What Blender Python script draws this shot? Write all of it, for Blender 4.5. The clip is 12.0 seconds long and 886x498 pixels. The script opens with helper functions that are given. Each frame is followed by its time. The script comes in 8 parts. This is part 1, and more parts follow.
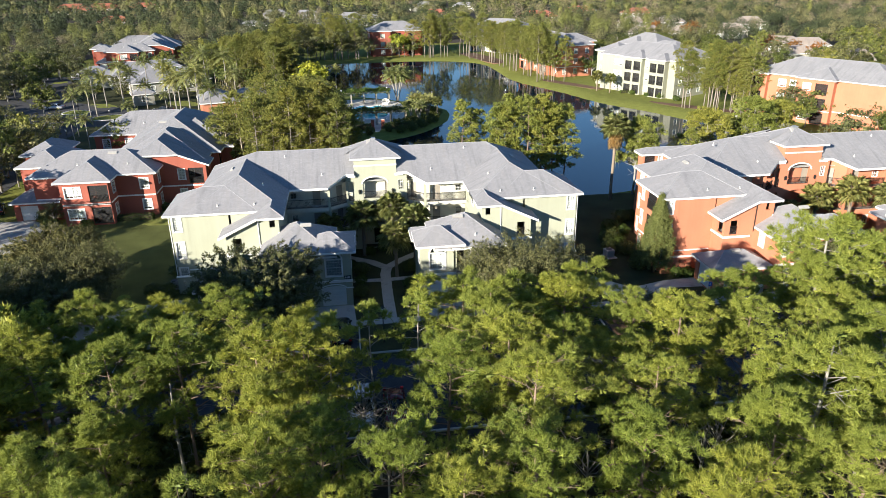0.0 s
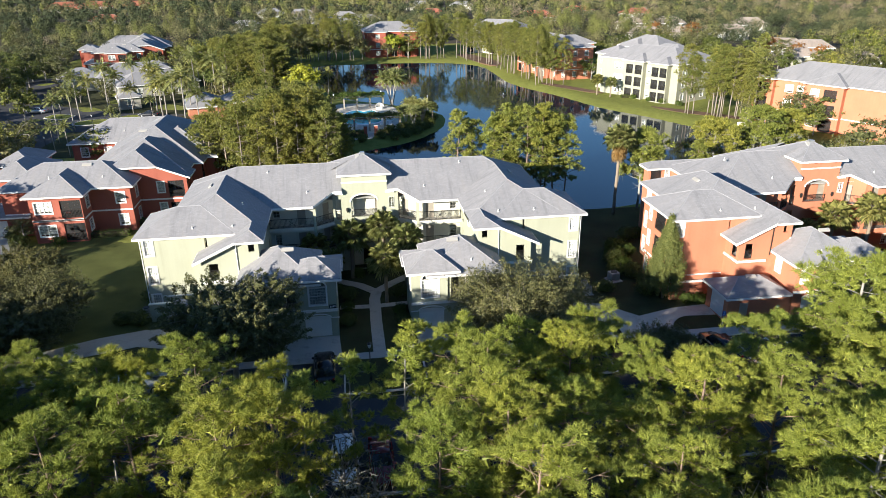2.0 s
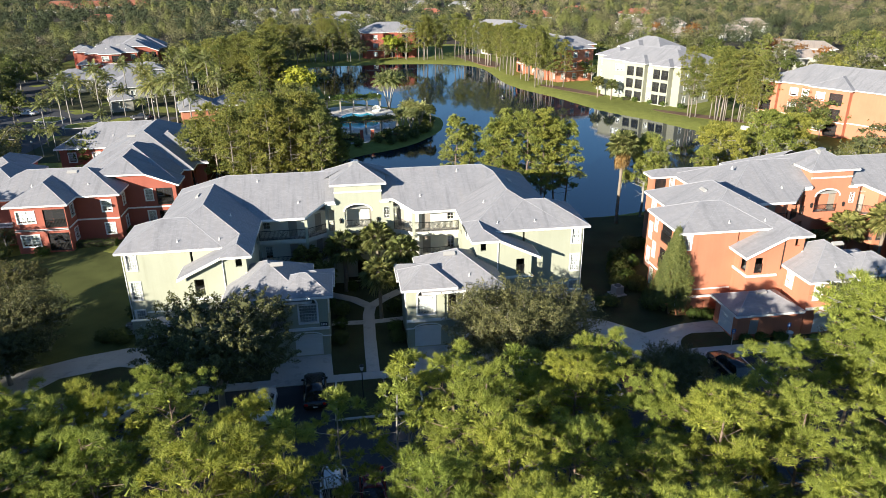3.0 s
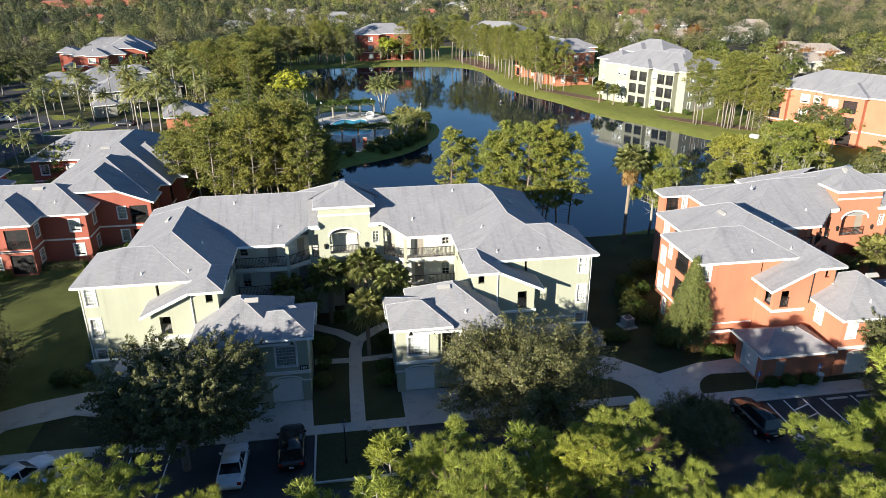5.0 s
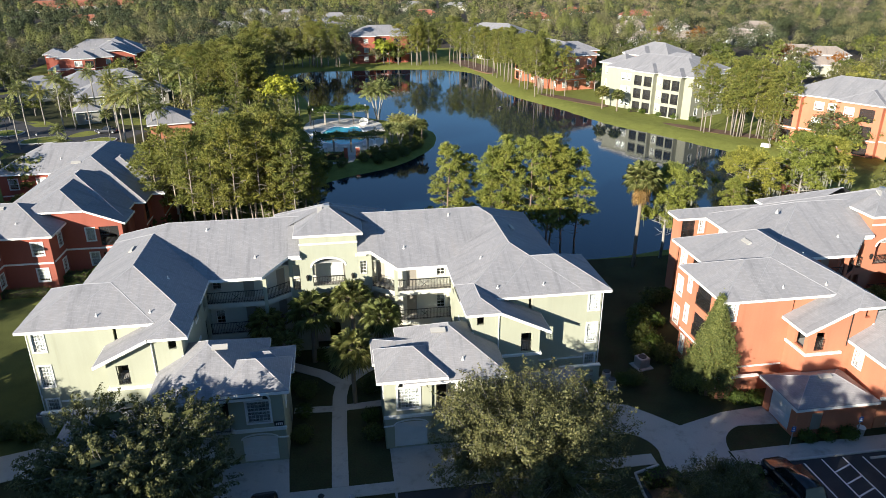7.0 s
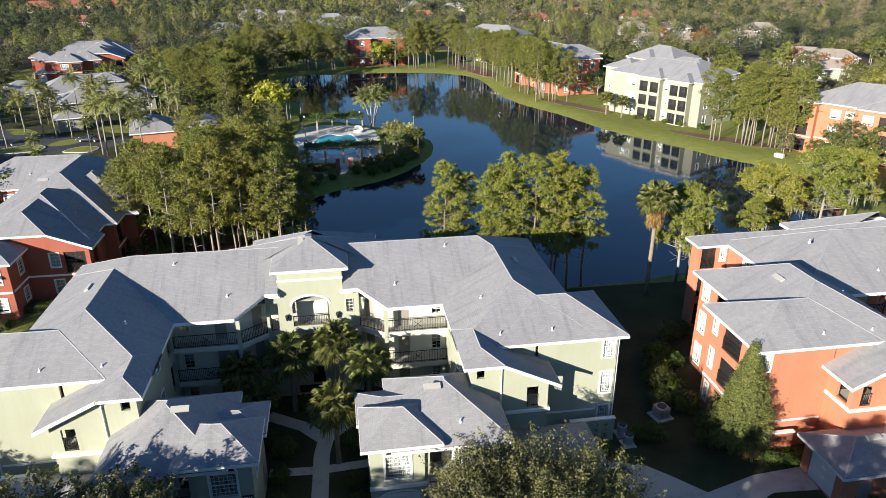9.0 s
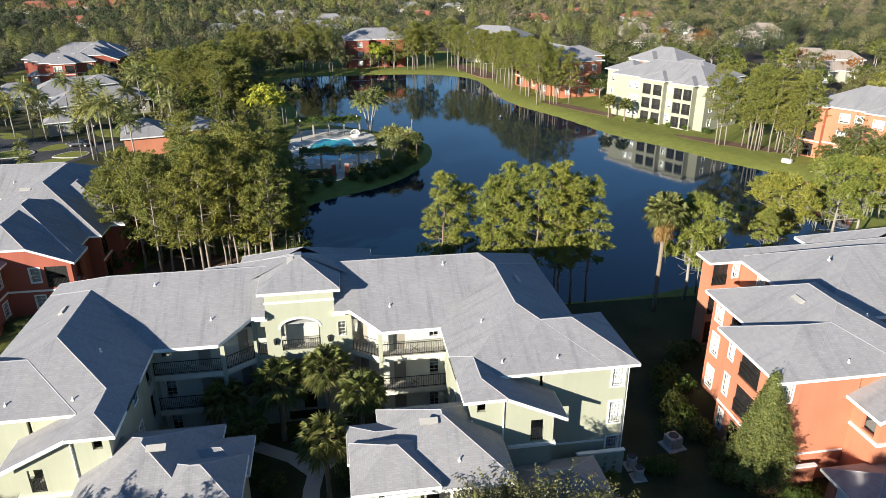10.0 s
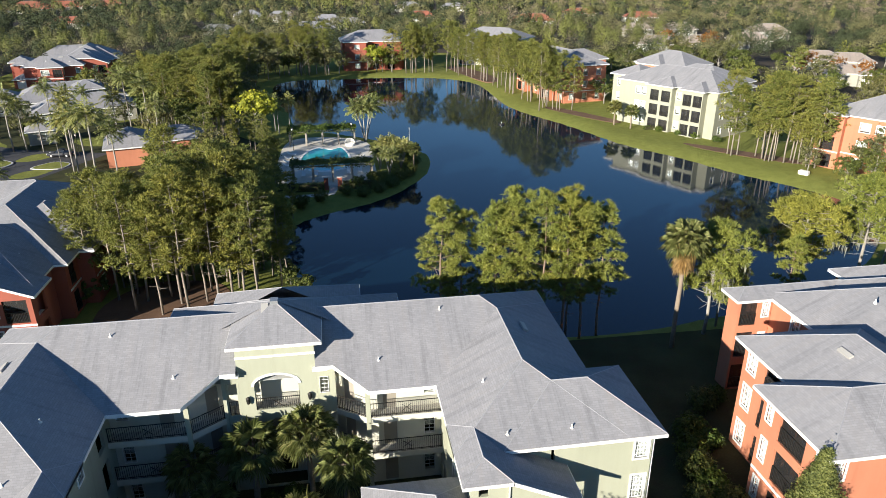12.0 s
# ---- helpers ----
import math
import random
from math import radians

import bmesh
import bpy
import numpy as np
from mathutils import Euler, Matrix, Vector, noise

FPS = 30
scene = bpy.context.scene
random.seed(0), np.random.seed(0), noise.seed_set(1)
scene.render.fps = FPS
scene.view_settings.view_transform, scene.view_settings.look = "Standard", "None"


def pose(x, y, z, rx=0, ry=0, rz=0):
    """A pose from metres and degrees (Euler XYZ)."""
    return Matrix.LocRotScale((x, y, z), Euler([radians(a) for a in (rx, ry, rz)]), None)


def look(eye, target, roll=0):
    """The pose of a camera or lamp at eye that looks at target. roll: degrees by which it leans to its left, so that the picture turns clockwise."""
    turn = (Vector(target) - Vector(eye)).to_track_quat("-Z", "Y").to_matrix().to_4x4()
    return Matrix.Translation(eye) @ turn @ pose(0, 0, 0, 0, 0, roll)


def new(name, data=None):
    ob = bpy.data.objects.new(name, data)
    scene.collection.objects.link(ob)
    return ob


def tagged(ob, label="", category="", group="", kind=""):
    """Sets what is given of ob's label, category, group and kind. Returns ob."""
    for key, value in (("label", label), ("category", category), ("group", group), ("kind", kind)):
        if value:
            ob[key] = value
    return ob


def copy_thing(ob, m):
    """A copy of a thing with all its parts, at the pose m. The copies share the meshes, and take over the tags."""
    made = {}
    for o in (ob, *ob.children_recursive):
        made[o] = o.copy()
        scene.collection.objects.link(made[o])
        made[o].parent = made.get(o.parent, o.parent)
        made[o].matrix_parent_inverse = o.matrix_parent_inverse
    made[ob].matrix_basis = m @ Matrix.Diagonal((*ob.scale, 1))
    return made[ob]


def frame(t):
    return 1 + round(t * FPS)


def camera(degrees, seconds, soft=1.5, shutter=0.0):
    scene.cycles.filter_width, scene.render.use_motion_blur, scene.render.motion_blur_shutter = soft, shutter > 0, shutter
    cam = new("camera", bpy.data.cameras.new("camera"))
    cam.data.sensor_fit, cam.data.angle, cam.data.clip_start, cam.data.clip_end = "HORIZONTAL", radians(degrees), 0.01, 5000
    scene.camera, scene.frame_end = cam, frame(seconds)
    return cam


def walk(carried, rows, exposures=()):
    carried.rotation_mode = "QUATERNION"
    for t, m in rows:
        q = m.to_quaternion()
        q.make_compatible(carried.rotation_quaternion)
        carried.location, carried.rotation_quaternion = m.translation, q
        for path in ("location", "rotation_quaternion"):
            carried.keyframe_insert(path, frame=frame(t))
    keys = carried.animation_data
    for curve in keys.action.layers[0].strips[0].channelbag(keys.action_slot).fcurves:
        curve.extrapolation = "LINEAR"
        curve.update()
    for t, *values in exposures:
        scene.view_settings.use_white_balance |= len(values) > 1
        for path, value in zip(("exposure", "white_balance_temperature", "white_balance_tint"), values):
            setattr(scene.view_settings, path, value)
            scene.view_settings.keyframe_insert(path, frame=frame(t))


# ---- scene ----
cam = camera(65.8, 12.0, 0.85)
PATH = [
    (0.0, (-2.954, -77.724, 31.729), (2.101, -41.038, 16.610), -0.70),
    (0.5, (-2.671, -76.384, 31.870), (2.428, -39.715, 16.724), -0.64),
    (1.0, (-2.378, -74.977, 31.994), (2.764, -38.324, 16.826), -0.59),
    (1.5, (-2.077, -73.513, 32.104), (3.108, -36.873, 16.917), -0.55),
    (2.0, (-1.768, -71.996, 32.200), (3.458, -35.369, 16.998), -0.50),
    (2.5, (-1.453, -70.435, 32.285), (3.813, -33.819, 17.069), -0.46),
    (3.0, (-1.132, -68.835, 32.359), (4.172, -32.229, 17.133), -0.42),
    (3.5, (-0.808, -67.202, 32.424), (4.534, -30.605, 17.190), -0.38),
    (4.0, (-0.480, -65.542, 32.481), (4.897, -28.952, 17.240), -0.35),
    (4.5, (-0.150, -63.858, 32.532), (5.261, -27.276, 17.287), -0.32),
    (5.0, (0.182, -62.157, 32.579), (5.624, -25.580, 17.329), -0.30),
    (5.5, (0.515, -60.442, 32.622), (5.987, -23.871, 17.370), -0.27),
    (6.0, (0.849, -58.716, 32.662), (6.349, -22.150, 17.408), -0.25),
    (6.5, (1.182, -56.983, 32.702), (6.708, -20.422, 17.447), -0.23),
    (7.0, (1.516, -55.247, 32.743), (7.065, -18.690, 17.486), -0.22),
    (7.5, (1.849, -53.509, 32.786), (7.418, -16.955, 17.527), -0.21),
    (8.0, (2.182, -51.772, 32.832), (7.769, -15.222, 17.571), -0.20),
    (8.5, (2.514, -50.037, 32.884), (8.116, -13.491, 17.619), -0.19),
    (9.0, (2.845, -48.306, 32.941), (8.459, -11.763, 17.672), -0.19),
    (9.5, (3.175, -46.579, 33.007), (8.799, -10.041, 17.732), -0.19),
    (10.0, (3.505, -44.858, 33.081), (9.135, -8.323, 17.799), -0.20),
    (10.5, (3.835, -43.142, 33.166), (9.468, -6.612, 17.874), -0.20),
    (11.0, (4.165, -41.431, 33.262), (9.797, -4.906, 17.959), -0.21),
    (11.5, (4.496, -39.724, 33.372), (10.124, -3.204, 18.054), -0.23),
    (12.0, (4.827, -38.020, 33.497), (10.448, -1.507, 18.161), -0.24),
]
walk(cam, [(t, look(eye, target, roll)) for t, eye, target, roll in PATH], [(0.0, 1.3), (6.0, 1.21), (9.5, 1.1), (12.0, 1.08)])

# ---- light ----
SUN_EL, SUN_AZ = 15.5, 42.0          # degrees: height, and the way the light travels from +x
world = bpy.data.worlds.new("sky")
scene.world = world
world.use_nodes = True
wn = world.node_tree
sky = wn.nodes.new("ShaderNodeTexSky")
sky.sky_type, sky.sun_disc = "NISHITA", False
sky.sun_elevation, sky.sun_rotation = radians(SUN_EL), radians(270.0 - SUN_AZ)
sky.air_density, sky.dust_density, sky.ozone_density = 1.0, 0.0, 5.5
wn.links.new(sky.outputs[0], wn.nodes["Background"].inputs[0])
wn.nodes["Background"].inputs[1].default_value = 0.069
sun = new("sun", bpy.data.lights.new("sun", "SUN"))
sun.data.energy, sun.data.angle, sun.data.color = 5.0, radians(0.55), (1.0, 0.935, 0.83)
_el, _az = radians(SUN_EL), radians(SUN_AZ)
sun.matrix_world = look((0, 0, 60), (math.cos(_az) * math.cos(_el), math.sin(_az) * math.cos(_el), 60 - math.sin(_el)))

# ---- materials ----


def material(name):
    m = bpy.data.materials.new(name)
    m.use_nodes = True
    t = m.node_tree
    return m, t, t.nodes["Principled BSDF"]


def ramp(t, src, stops):
    r = t.nodes.new("ShaderNodeValToRGB")
    el = r.color_ramp.elements
    while len(el) < len(stops):
        el.new(0.5)
    for e, (p, c) in zip(el, stops):
        e.position, e.color = p, (*c, 1)
    t.links.new(src, r.inputs[0])
    return r.outputs[0]


def noise_tex(t, coord, scale, detail=4.0, rough=0.55):
    n = t.nodes.new("ShaderNodeTexNoise")
    n.inputs["Scale"].default_value, n.inputs["Detail"].default_value, n.inputs["Roughness"].default_value = scale, detail, rough
    t.links.new(coord, n.inputs["Vector"])
    return n.outputs["Fac"]


def mix_col(t, fac, a, b, mode="MIX"):
    n = t.nodes.new("ShaderNodeMix")
    n.data_type, n.blend_type = "RGBA", mode
    for sock, v in ((n.inputs[0], fac), (n.inputs[6], a), (n.inputs[7], b)):
        if isinstance(v, (int, float)):
            sock.default_value = v
        elif isinstance(v, tuple):
            sock.default_value = (*v, 1)
        else:
            t.links.new(v, sock)
    return n.outputs[2]


def bump(t, b, height, strength, dist=0.02):
    n = t.nodes.new("ShaderNodeBump")
    n.inputs["Strength"].default_value, n.inputs["Distance"].default_value = strength, dist
    t.links.new(height, n.inputs["Height"])
    t.links.new(n.outputs[0], b.inputs["Normal"])


def shade(c, k):
    return tuple(min(1.0, v * k) for v in c)


def surface(name, col, big=0.25, fine=12.0, vary=0.25, rough=0.8, relief=0.3, dist=0.01, metal=0.0, streak=False, stain=None, spec=0.4):
    """Colour that varies at two scales, with fine relief, in metres of the object's own space."""
    m, t, b = material(name)
    co = t.nodes.new("ShaderNodeTexCoord").outputs["Object"]
    n1, n2 = noise_tex(t, co, big, 5.0), noise_tex(t, co, fine, 3.0)
    c = ramp(t, n1, [(0.3, shade(col, 1 - vary)), (0.7, shade(col, 1 + vary * 0.6))])
    c = mix_col(t, 0.35, c, ramp(t, n2, [(0.3, shade(col, 1 - vary)), (0.7, shade(col, 1 + vary))]))
    if streak:
        mp = t.nodes.new("ShaderNodeMapping")
        mp.inputs["Scale"].default_value = (1.6, 1.6, 0.12)
        t.links.new(co, mp.inputs["Vector"])
        n3 = noise_tex(t, mp.outputs[0], 1.0, 5.0, 0.65)
        c = mix_col(t, 0.8, c, ramp(t, n3, [(0.35, (1, 1, 1)), (0.62, (0.93, 0.93, 0.92)), (0.8, (0.8, 0.79, 0.76))]), "MULTIPLY")
    if stain:
        c = mix_col(t, ramp(t, noise_tex(t, co, big * 3.1, 6.0, 0.7), [(0.52, (0, 0, 0)), (0.72, (0.8, 0.8, 0.8))]), c, stain)
    t.links.new(c, b.inputs["Base Color"])
    b.inputs["Roughness"].default_value, b.inputs["Metallic"].default_value, b.inputs["Specular IOR Level"].default_value = rough, metal, spec
    bump(t, b, n2, relief, dist)
    return m


def shingle(name, col):
    """Asphalt shingles: courses up the slope, tabs along it, weather stains running down."""
    m, t, b = material(name)
    uv = t.nodes.new("ShaderNodeTexCoord").outputs["UV"]
    br = t.nodes.new("ShaderNodeTexBrick")
    br.inputs["Scale"].default_value = 1.0
    br.inputs["Brick Width"].default_value, br.inputs["Row Height"].default_value = 0.33, 0.145
    br.inputs["Mortar Size"].default_value, br.inputs["Mortar Smooth"].default_value = 0.012, 0.4
    br.inputs["Color1"].default_value, br.inputs["Color2"].default_value = (*shade(col, 0.92), 1), (*shade(col, 1.07), 1)
    br.inputs["Mortar"].default_value = (*shade(col, 0.84), 1)
    t.links.new(uv, br.inputs["Vector"])
    mp = t.nodes.new("ShaderNodeMapping")
    mp.inputs["Scale"].default_value = (1.3, 0.10, 1.0)
    t.links.new(uv, mp.inputs["Vector"])
    st = noise_tex(t, mp.outputs[0], 1.0, 6.0, 0.7)
    c = mix_col(t, 1.0, br.outputs[0], ramp(t, st, [(0.28, (0.68, 0.68, 0.68)), (0.5, (1, 1, 1)), (0.75, (1.0, 0.96, 0.91))]), "MULTIPLY")
    c = mix_col(t, 1.0, c, ramp(t, noise_tex(t, uv, 0.22, 4.0), [(0.3, (0.86, 0.87, 0.88)), (0.65, (1, 1, 1))]), "MULTIPLY")
    c = mix_col(t, 0.5, c, ramp(t, noise_tex(t, uv, 45.0, 2.0), [(0.3, (0.75, 0.75, 0.75)), (0.7, (1, 1, 1))]), "MULTIPLY")
    t.links.new(c, b.inputs["Base Color"])
    b.inputs["Roughness"].default_value, b.inputs["Specular IOR Level"].default_value = 0.85, 0.3
    bump(t, b, br.outputs["Fac"], -0.5, 0.012)
    return m


def leafy(name, dark, light, tip=None, translucent=0.25, rough=0.55):
    """Foliage: tone from tree to tree, from clump to clump and from leaf to leaf."""
    m, t, b = material(name)
    info, geo = t.nodes.new("ShaderNodeObjectInfo"), t.nodes.new("ShaderNodeNewGeometry")
    co = t.nodes.new("ShaderNodeTexCoord").outputs["Object"]
    c = ramp(t, geo.outputs["Random Per Island"], [(0.0, dark), (0.75, light), (1.0, tip or shade(light, 1.25))])
    c = mix_col(t, 0.8, c, ramp(t, noise_tex(t, co, 0.55, 3.0), [(0.3, (0.68, 0.72, 0.70)), (0.7, (1.15, 1.12, 0.95))]), "MULTIPLY")
    c = mix_col(t, 0.7, c, ramp(t, info.outputs["Random"], [(0.0, (0.72, 0.80, 0.74)), (0.5, (1, 1, 1)), (1.0, (1.18, 1.05, 0.85))]), "MULTIPLY")
    t.links.new(c, b.inputs["Base Color"])
    b.inputs["Roughness"].default_value, b.inputs["Specular IOR Level"].default_value = rough, 0.25
    tr, mx = t.nodes.new("ShaderNodeBsdfTranslucent"), t.nodes.new("ShaderNodeMixShader")
    t.links.new(c, tr.inputs[0])
    mx.inputs[0].default_value = translucent
    t.links.new(b.outputs[0], mx.inputs[1])
    t.links.new(tr.outputs[0], mx.inputs[2])
    t.links.new(mx.outputs[0], t.nodes["Material Output"].inputs[0])
    return m


M_SHINGLE = shingle("grey_shingle", (0.325, 0.318, 0.322))
M_SHINGLE_TAN = shingle("tan_shingle", (0.36, 0.30, 0.25))
M_TILE_RED = shingle("red_clay_tile", (0.42, 0.15, 0.09))
M_CAP = surface("ridge_shingle", (0.345, 0.34, 0.345), 0.6, 20, 0.15, 0.85)
M_GREEN = surface("sage_stucco", (0.385, 0.395, 0.295), 0.3, 30, 0.10, 0.85, 0.35, 0.006, streak=True)
M_YELLOW = surface("pale_yellow_stucco", (0.335, 0.335, 0.255), 0.3, 30, 0.10, 0.85, 0.35, 0.006, streak=True)
M_CREAM = surface("cream_stucco", (0.60, 0.585, 0.49), 0.3, 30, 0.10, 0.85, 0.35, 0.006, streak=True)
M_GREIGE = surface("greige_stucco", (0.34, 0.33, 0.275), 0.3, 30, 0.12, 0.85, 0.35, 0.006, streak=True)
M_ORANGE = surface("terracotta_stucco", (0.50, 0.195, 0.11), 0.3, 30, 0.14, 0.85, 0.35, 0.006, streak=True)
M_RED = surface("brick_red_stucco", (0.33, 0.095, 0.062), 0.3, 30, 0.14, 0.85, 0.35, 0.006, streak=True)
M_WHITE = surface("white_paint", (0.82, 0.81, 0.77), 0.8, 25, 0.06, 0.6, 0.1, 0.003, streak=True)
M_SOFFIT = surface("soffit_paint", (0.70, 0.70, 0.66), 0.8, 25, 0.06, 0.7)
M_BLIND = surface("blind_slats", (0.72, 0.70, 0.64), 0.8, 25, 0.08, 0.7)
# near-black that paints in the shade of unlit rooms and recesses
M_DARK = surface("painted_room_shade", (0.035, 0.033, 0.03), 0.5, 8, 0.3, 0.9)
M_RAIL = surface("black_metal_rail", (0.05, 0.047, 0.044), 2, 30, 0.2, 0.45, 0.1, 0.002, 0.6)
M_DOORP = surface("taupe_door_paint", (0.30, 0.27, 0.22), 1.2, 20, 0.12, 0.6)
M_GARAGE = surface("garage_door_paint", (0.74, 0.73, 0.70), 0.8, 20, 0.07, 0.55)
M_CONC = surface("concrete", (0.46, 0.44, 0.40), 0.22, 14, 0.16, 0.9, 0.3, 0.006, stain=(0.25, 0.24, 0.21))
M_KERB = surface("kerb_concrete", (0.50, 0.49, 0.46), 0.5, 14, 0.15, 0.9, 0.3, 0.006)
M_ASPH = surface("asphalt", (0.052, 0.052, 0.055), 0.12, 30, 0.28, 0.92, 0.5, 0.008, stain=(0.085, 0.083, 0.08))
M_LINE = surface("road_paint", (0.72, 0.72, 0.70), 1.5, 18, 0.15, 0.8)
M_DECK = surface("pool_deck", (0.62, 0.58, 0.50), 0.25, 12, 0.12, 0.85)
M_MULCH = surface("pine_straw", (0.15, 0.085, 0.05), 0.3, 9, 0.45, 0.95, 0.8, 0.03)
# turf with brown litter patches; shade is put into its dark base colour
M_TURF = surface("shade_darkened_turf", (0.058, 0.062, 0.028), 0.25, 8, 0.45, 0.95, 0.8, 0.03, spec=0.1, stain=(0.07, 0.05, 0.03))
# mid-tone copy of the grass, darkened for partial shade
M_LAWN = surface("shade_toned_lawn", (0.105, 0.115, 0.036), 0.3, 9, 0.4, 0.95, 0.8, 0.04, spec=0.1)
M_LITTER = surface("leaf_litter", (0.055, 0.042, 0.026), 0.4, 9, 0.5, 0.95, 0.8, 0.03)
M_BARK = surface("pine_bark", (0.24, 0.17, 0.125), 1.2, 9, 0.35, 0.95, 0.8, 0.02)
M_BARKG = surface("grey_bark", (0.30, 0.275, 0.24), 1.2, 9, 0.3, 0.95, 0.8, 0.02)
M_BARKW = surface("weathered_pine_bark", (0.26, 0.22, 0.18), 1.2, 9, 0.35, 0.95, 0.8, 0.02)
M_PALMT = surface("palm_trunk", (0.24, 0.19, 0.14), 1.2, 7, 0.3, 0.95, 0.8, 0.02)
M_METAL = surface("galvanised_metal", (0.45, 0.46, 0.46), 1.0, 20, 0.15, 0.45, 0.15, 0.003, 0.7)
M_ACBOX = surface("beige_metal_casing", (0.42, 0.40, 0.36), 1.0, 20, 0.12, 0.6)
M_MOSS = surface("spanish_moss", (0.21, 0.21, 0.16), 2.0, 18, 0.3, 0.95)
M_PINE = leafy("pine_needles", (0.145, 0.175, 0.034), (0.335, 0.375, 0.068), (0.46, 0.47, 0.115), 0.26)
M_PINE3 = leafy("lakeside_needles", (0.145, 0.168, 0.037), (0.315, 0.328, 0.07), (0.43, 0.42, 0.12))
M_PINE2 = leafy("dull_pine_needles", (0.102, 0.119, 0.033), (0.262, 0.268, 0.064), (0.39, 0.37, 0.115))
M_OAK = leafy("oak_leaves", (0.066, 0.070, 0.030), (0.165, 0.163, 0.064), (0.25, 0.235, 0.11), 0.2)
M_LEAF = leafy("broad_leaves", (0.060, 0.080, 0.022), (0.138, 0.158, 0.040), (0.20, 0.21, 0.056))
M_CEDAR = leafy("cedar_sprays", (0.085, 0.105, 0.035), (0.18, 0.20, 0.06), (0.26, 0.27, 0.09))
M_LIME = leafy("yellow_green_leaves", (0.17, 0.205, 0.022), (0.36, 0.375, 0.05))
M_RUST = leafy("rusty_leaves", (0.16, 0.07, 0.025), (0.34, 0.15, 0.04))
M_PALM = leafy("palm_leaf", (0.14, 0.16, 0.05), (0.31, 0.325, 0.12), (0.46, 0.43, 0.20), 0.3)
M_THATCH = leafy("dead_palm_leaf", (0.24, 0.15, 0.06), (0.42, 0.28, 0.12))
M_HEDGE = leafy("hedge_leaves", (0.045, 0.075, 0.015), (0.11, 0.15, 0.03))


def grass_mat():
    m, t, b = material("lawn_grass")
    co = t.nodes.new("ShaderNodeTexCoord").outputs["Object"]
    c = ramp(t, noise_tex(t, co, 0.035, 5.0), [(0.3, (0.17, 0.18, 0.045)), (0.5, (0.23, 0.245, 0.058)), (0.72, (0.31, 0.30, 0.085))])
    c = mix_col(t, 0.5, c, ramp(t, noise_tex(t, co, 0.7, 6.0, 0.7), [(0.3, (0.13, 0.145, 0.035)), (0.7, (0.29, 0.30, 0.08))]))
    n = noise_tex(t, co, 14.0, 4.0, 0.7)
    c = mix_col(t, 0.8, c, ramp(t, n, [(0.3, (0.6, 0.62, 0.6)), (0.7, (1.2, 1.2, 1.1))]), "MULTIPLY")
    t.links.new(c, b.inputs["Base Color"])
    b.inputs["Roughness"].default_value, b.inputs["Specular IOR Level"].default_value = 0.95, 0.1
    bump(t, b, n, 0.9, 0.06)
    return m


def water_mat(name, col, rough, wave, scale):
    m, t, b = material(name)
    co = t.nodes.new("ShaderNodeTexCoord").outputs["Object"]
    c = ramp(t, noise_tex(t, co, 0.03, 3.0), [(0.3, shade(col, 0.8)), (0.7, shade(col, 1.2))])
    t.links.new(c, b.inputs["Base Color"])
    b.inputs["Roughness"].default_value, b.inputs["IOR"].default_value = rough, 1.33
    bump(t, b, noise_tex(t, co, scale, 3.0), wave, 0.05)
    return m


def glass_mat():
    m, t, b = material("window_glass")
    b.inputs["Base Color"].default_value = (0.75, 0.82, 0.85, 1)
    b.inputs["Transmission Weight"].default_value, b.inputs["Roughness"].default_value, b.inputs["IOR"].default_value = 1.0, 0.02, 1.45
    return m


def screen_mat():
    """Fine black insect mesh: half of it is open."""
    m, t, b = material("insect_screen")
    b.inputs["Base Color"].default_value, b.inputs["Roughness"].default_value = (0.02, 0.02, 0.02, 1), 0.7
    tr, mx = t.nodes.new("ShaderNodeBsdfTransparent"), t.nodes.new("ShaderNodeMixShader")
    mx.inputs[0].default_value = 0.55
    t.links.new(tr.outputs[0], mx.inputs[1])
    t.links.new(b.outputs[0], mx.inputs[2])
    t.links.new(mx.outputs[0], t.nodes["Material Output"].inputs[0])
    return m


M_GRASS = grass_mat()
M_WATER = water_mat("lake_water", (0.003, 0.013, 0.026), 0.04, 0.05, 2.6)
M_POOL = water_mat("pool_water", (0.03, 0.36, 0.40), 0.05, 0.12, 2.2)
M_GLASS, M_SCREEN = glass_mat(), screen_mat()


def paint(name, col, rough=0.25, metal=0.0):
    m, t, b = material(name)
    co = t.nodes.new("ShaderNodeTexCoord").outputs["Object"]
    c = ramp(t, noise_tex(t, co, 3.0, 4.0), [(0.3, shade(col, 0.9)), (0.7, shade(col, 1.08))])
    t.links.new(c, b.inputs["Base Color"])
    b.inputs["Roughness"].default_value, b.inputs["Metallic"].default_value = rough, metal
    b.inputs["Coat Weight"].default_value, b.inputs["Coat Roughness"].default_value = 0.25, 0.12
    return m


M_CARBLACK = paint("black_car_paint", (0.012, 0.013, 0.015))
M_CARWHITE = paint("white_car_paint", (0.70, 0.71, 0.71))
M_CARSILVER = paint("silver_car_paint", (0.42, 0.43, 0.44), 0.3, 0.5)
M_CARDARK = surface("dark_blue_car_paint", (0.02, 0.022, 0.028), 2, 30, 0.2, 0.5)
M_CARRED = paint("dark_red_car_paint", (0.16, 0.02, 0.018))
M_CARGLASS = paint("dark_car_glass", (0.015, 0.018, 0.02), 0.08)
M_TYRE = surface("tyre_rubber", (0.02, 0.02, 0.02), 2, 30, 0.2, 0.9)
M_LAMP = paint("clear_lamp_lens", (0.62, 0.62, 0.60), 0.15)
M_LAMPR = paint("red_lamp_lens", (0.35, 0.015, 0.01), 0.2)

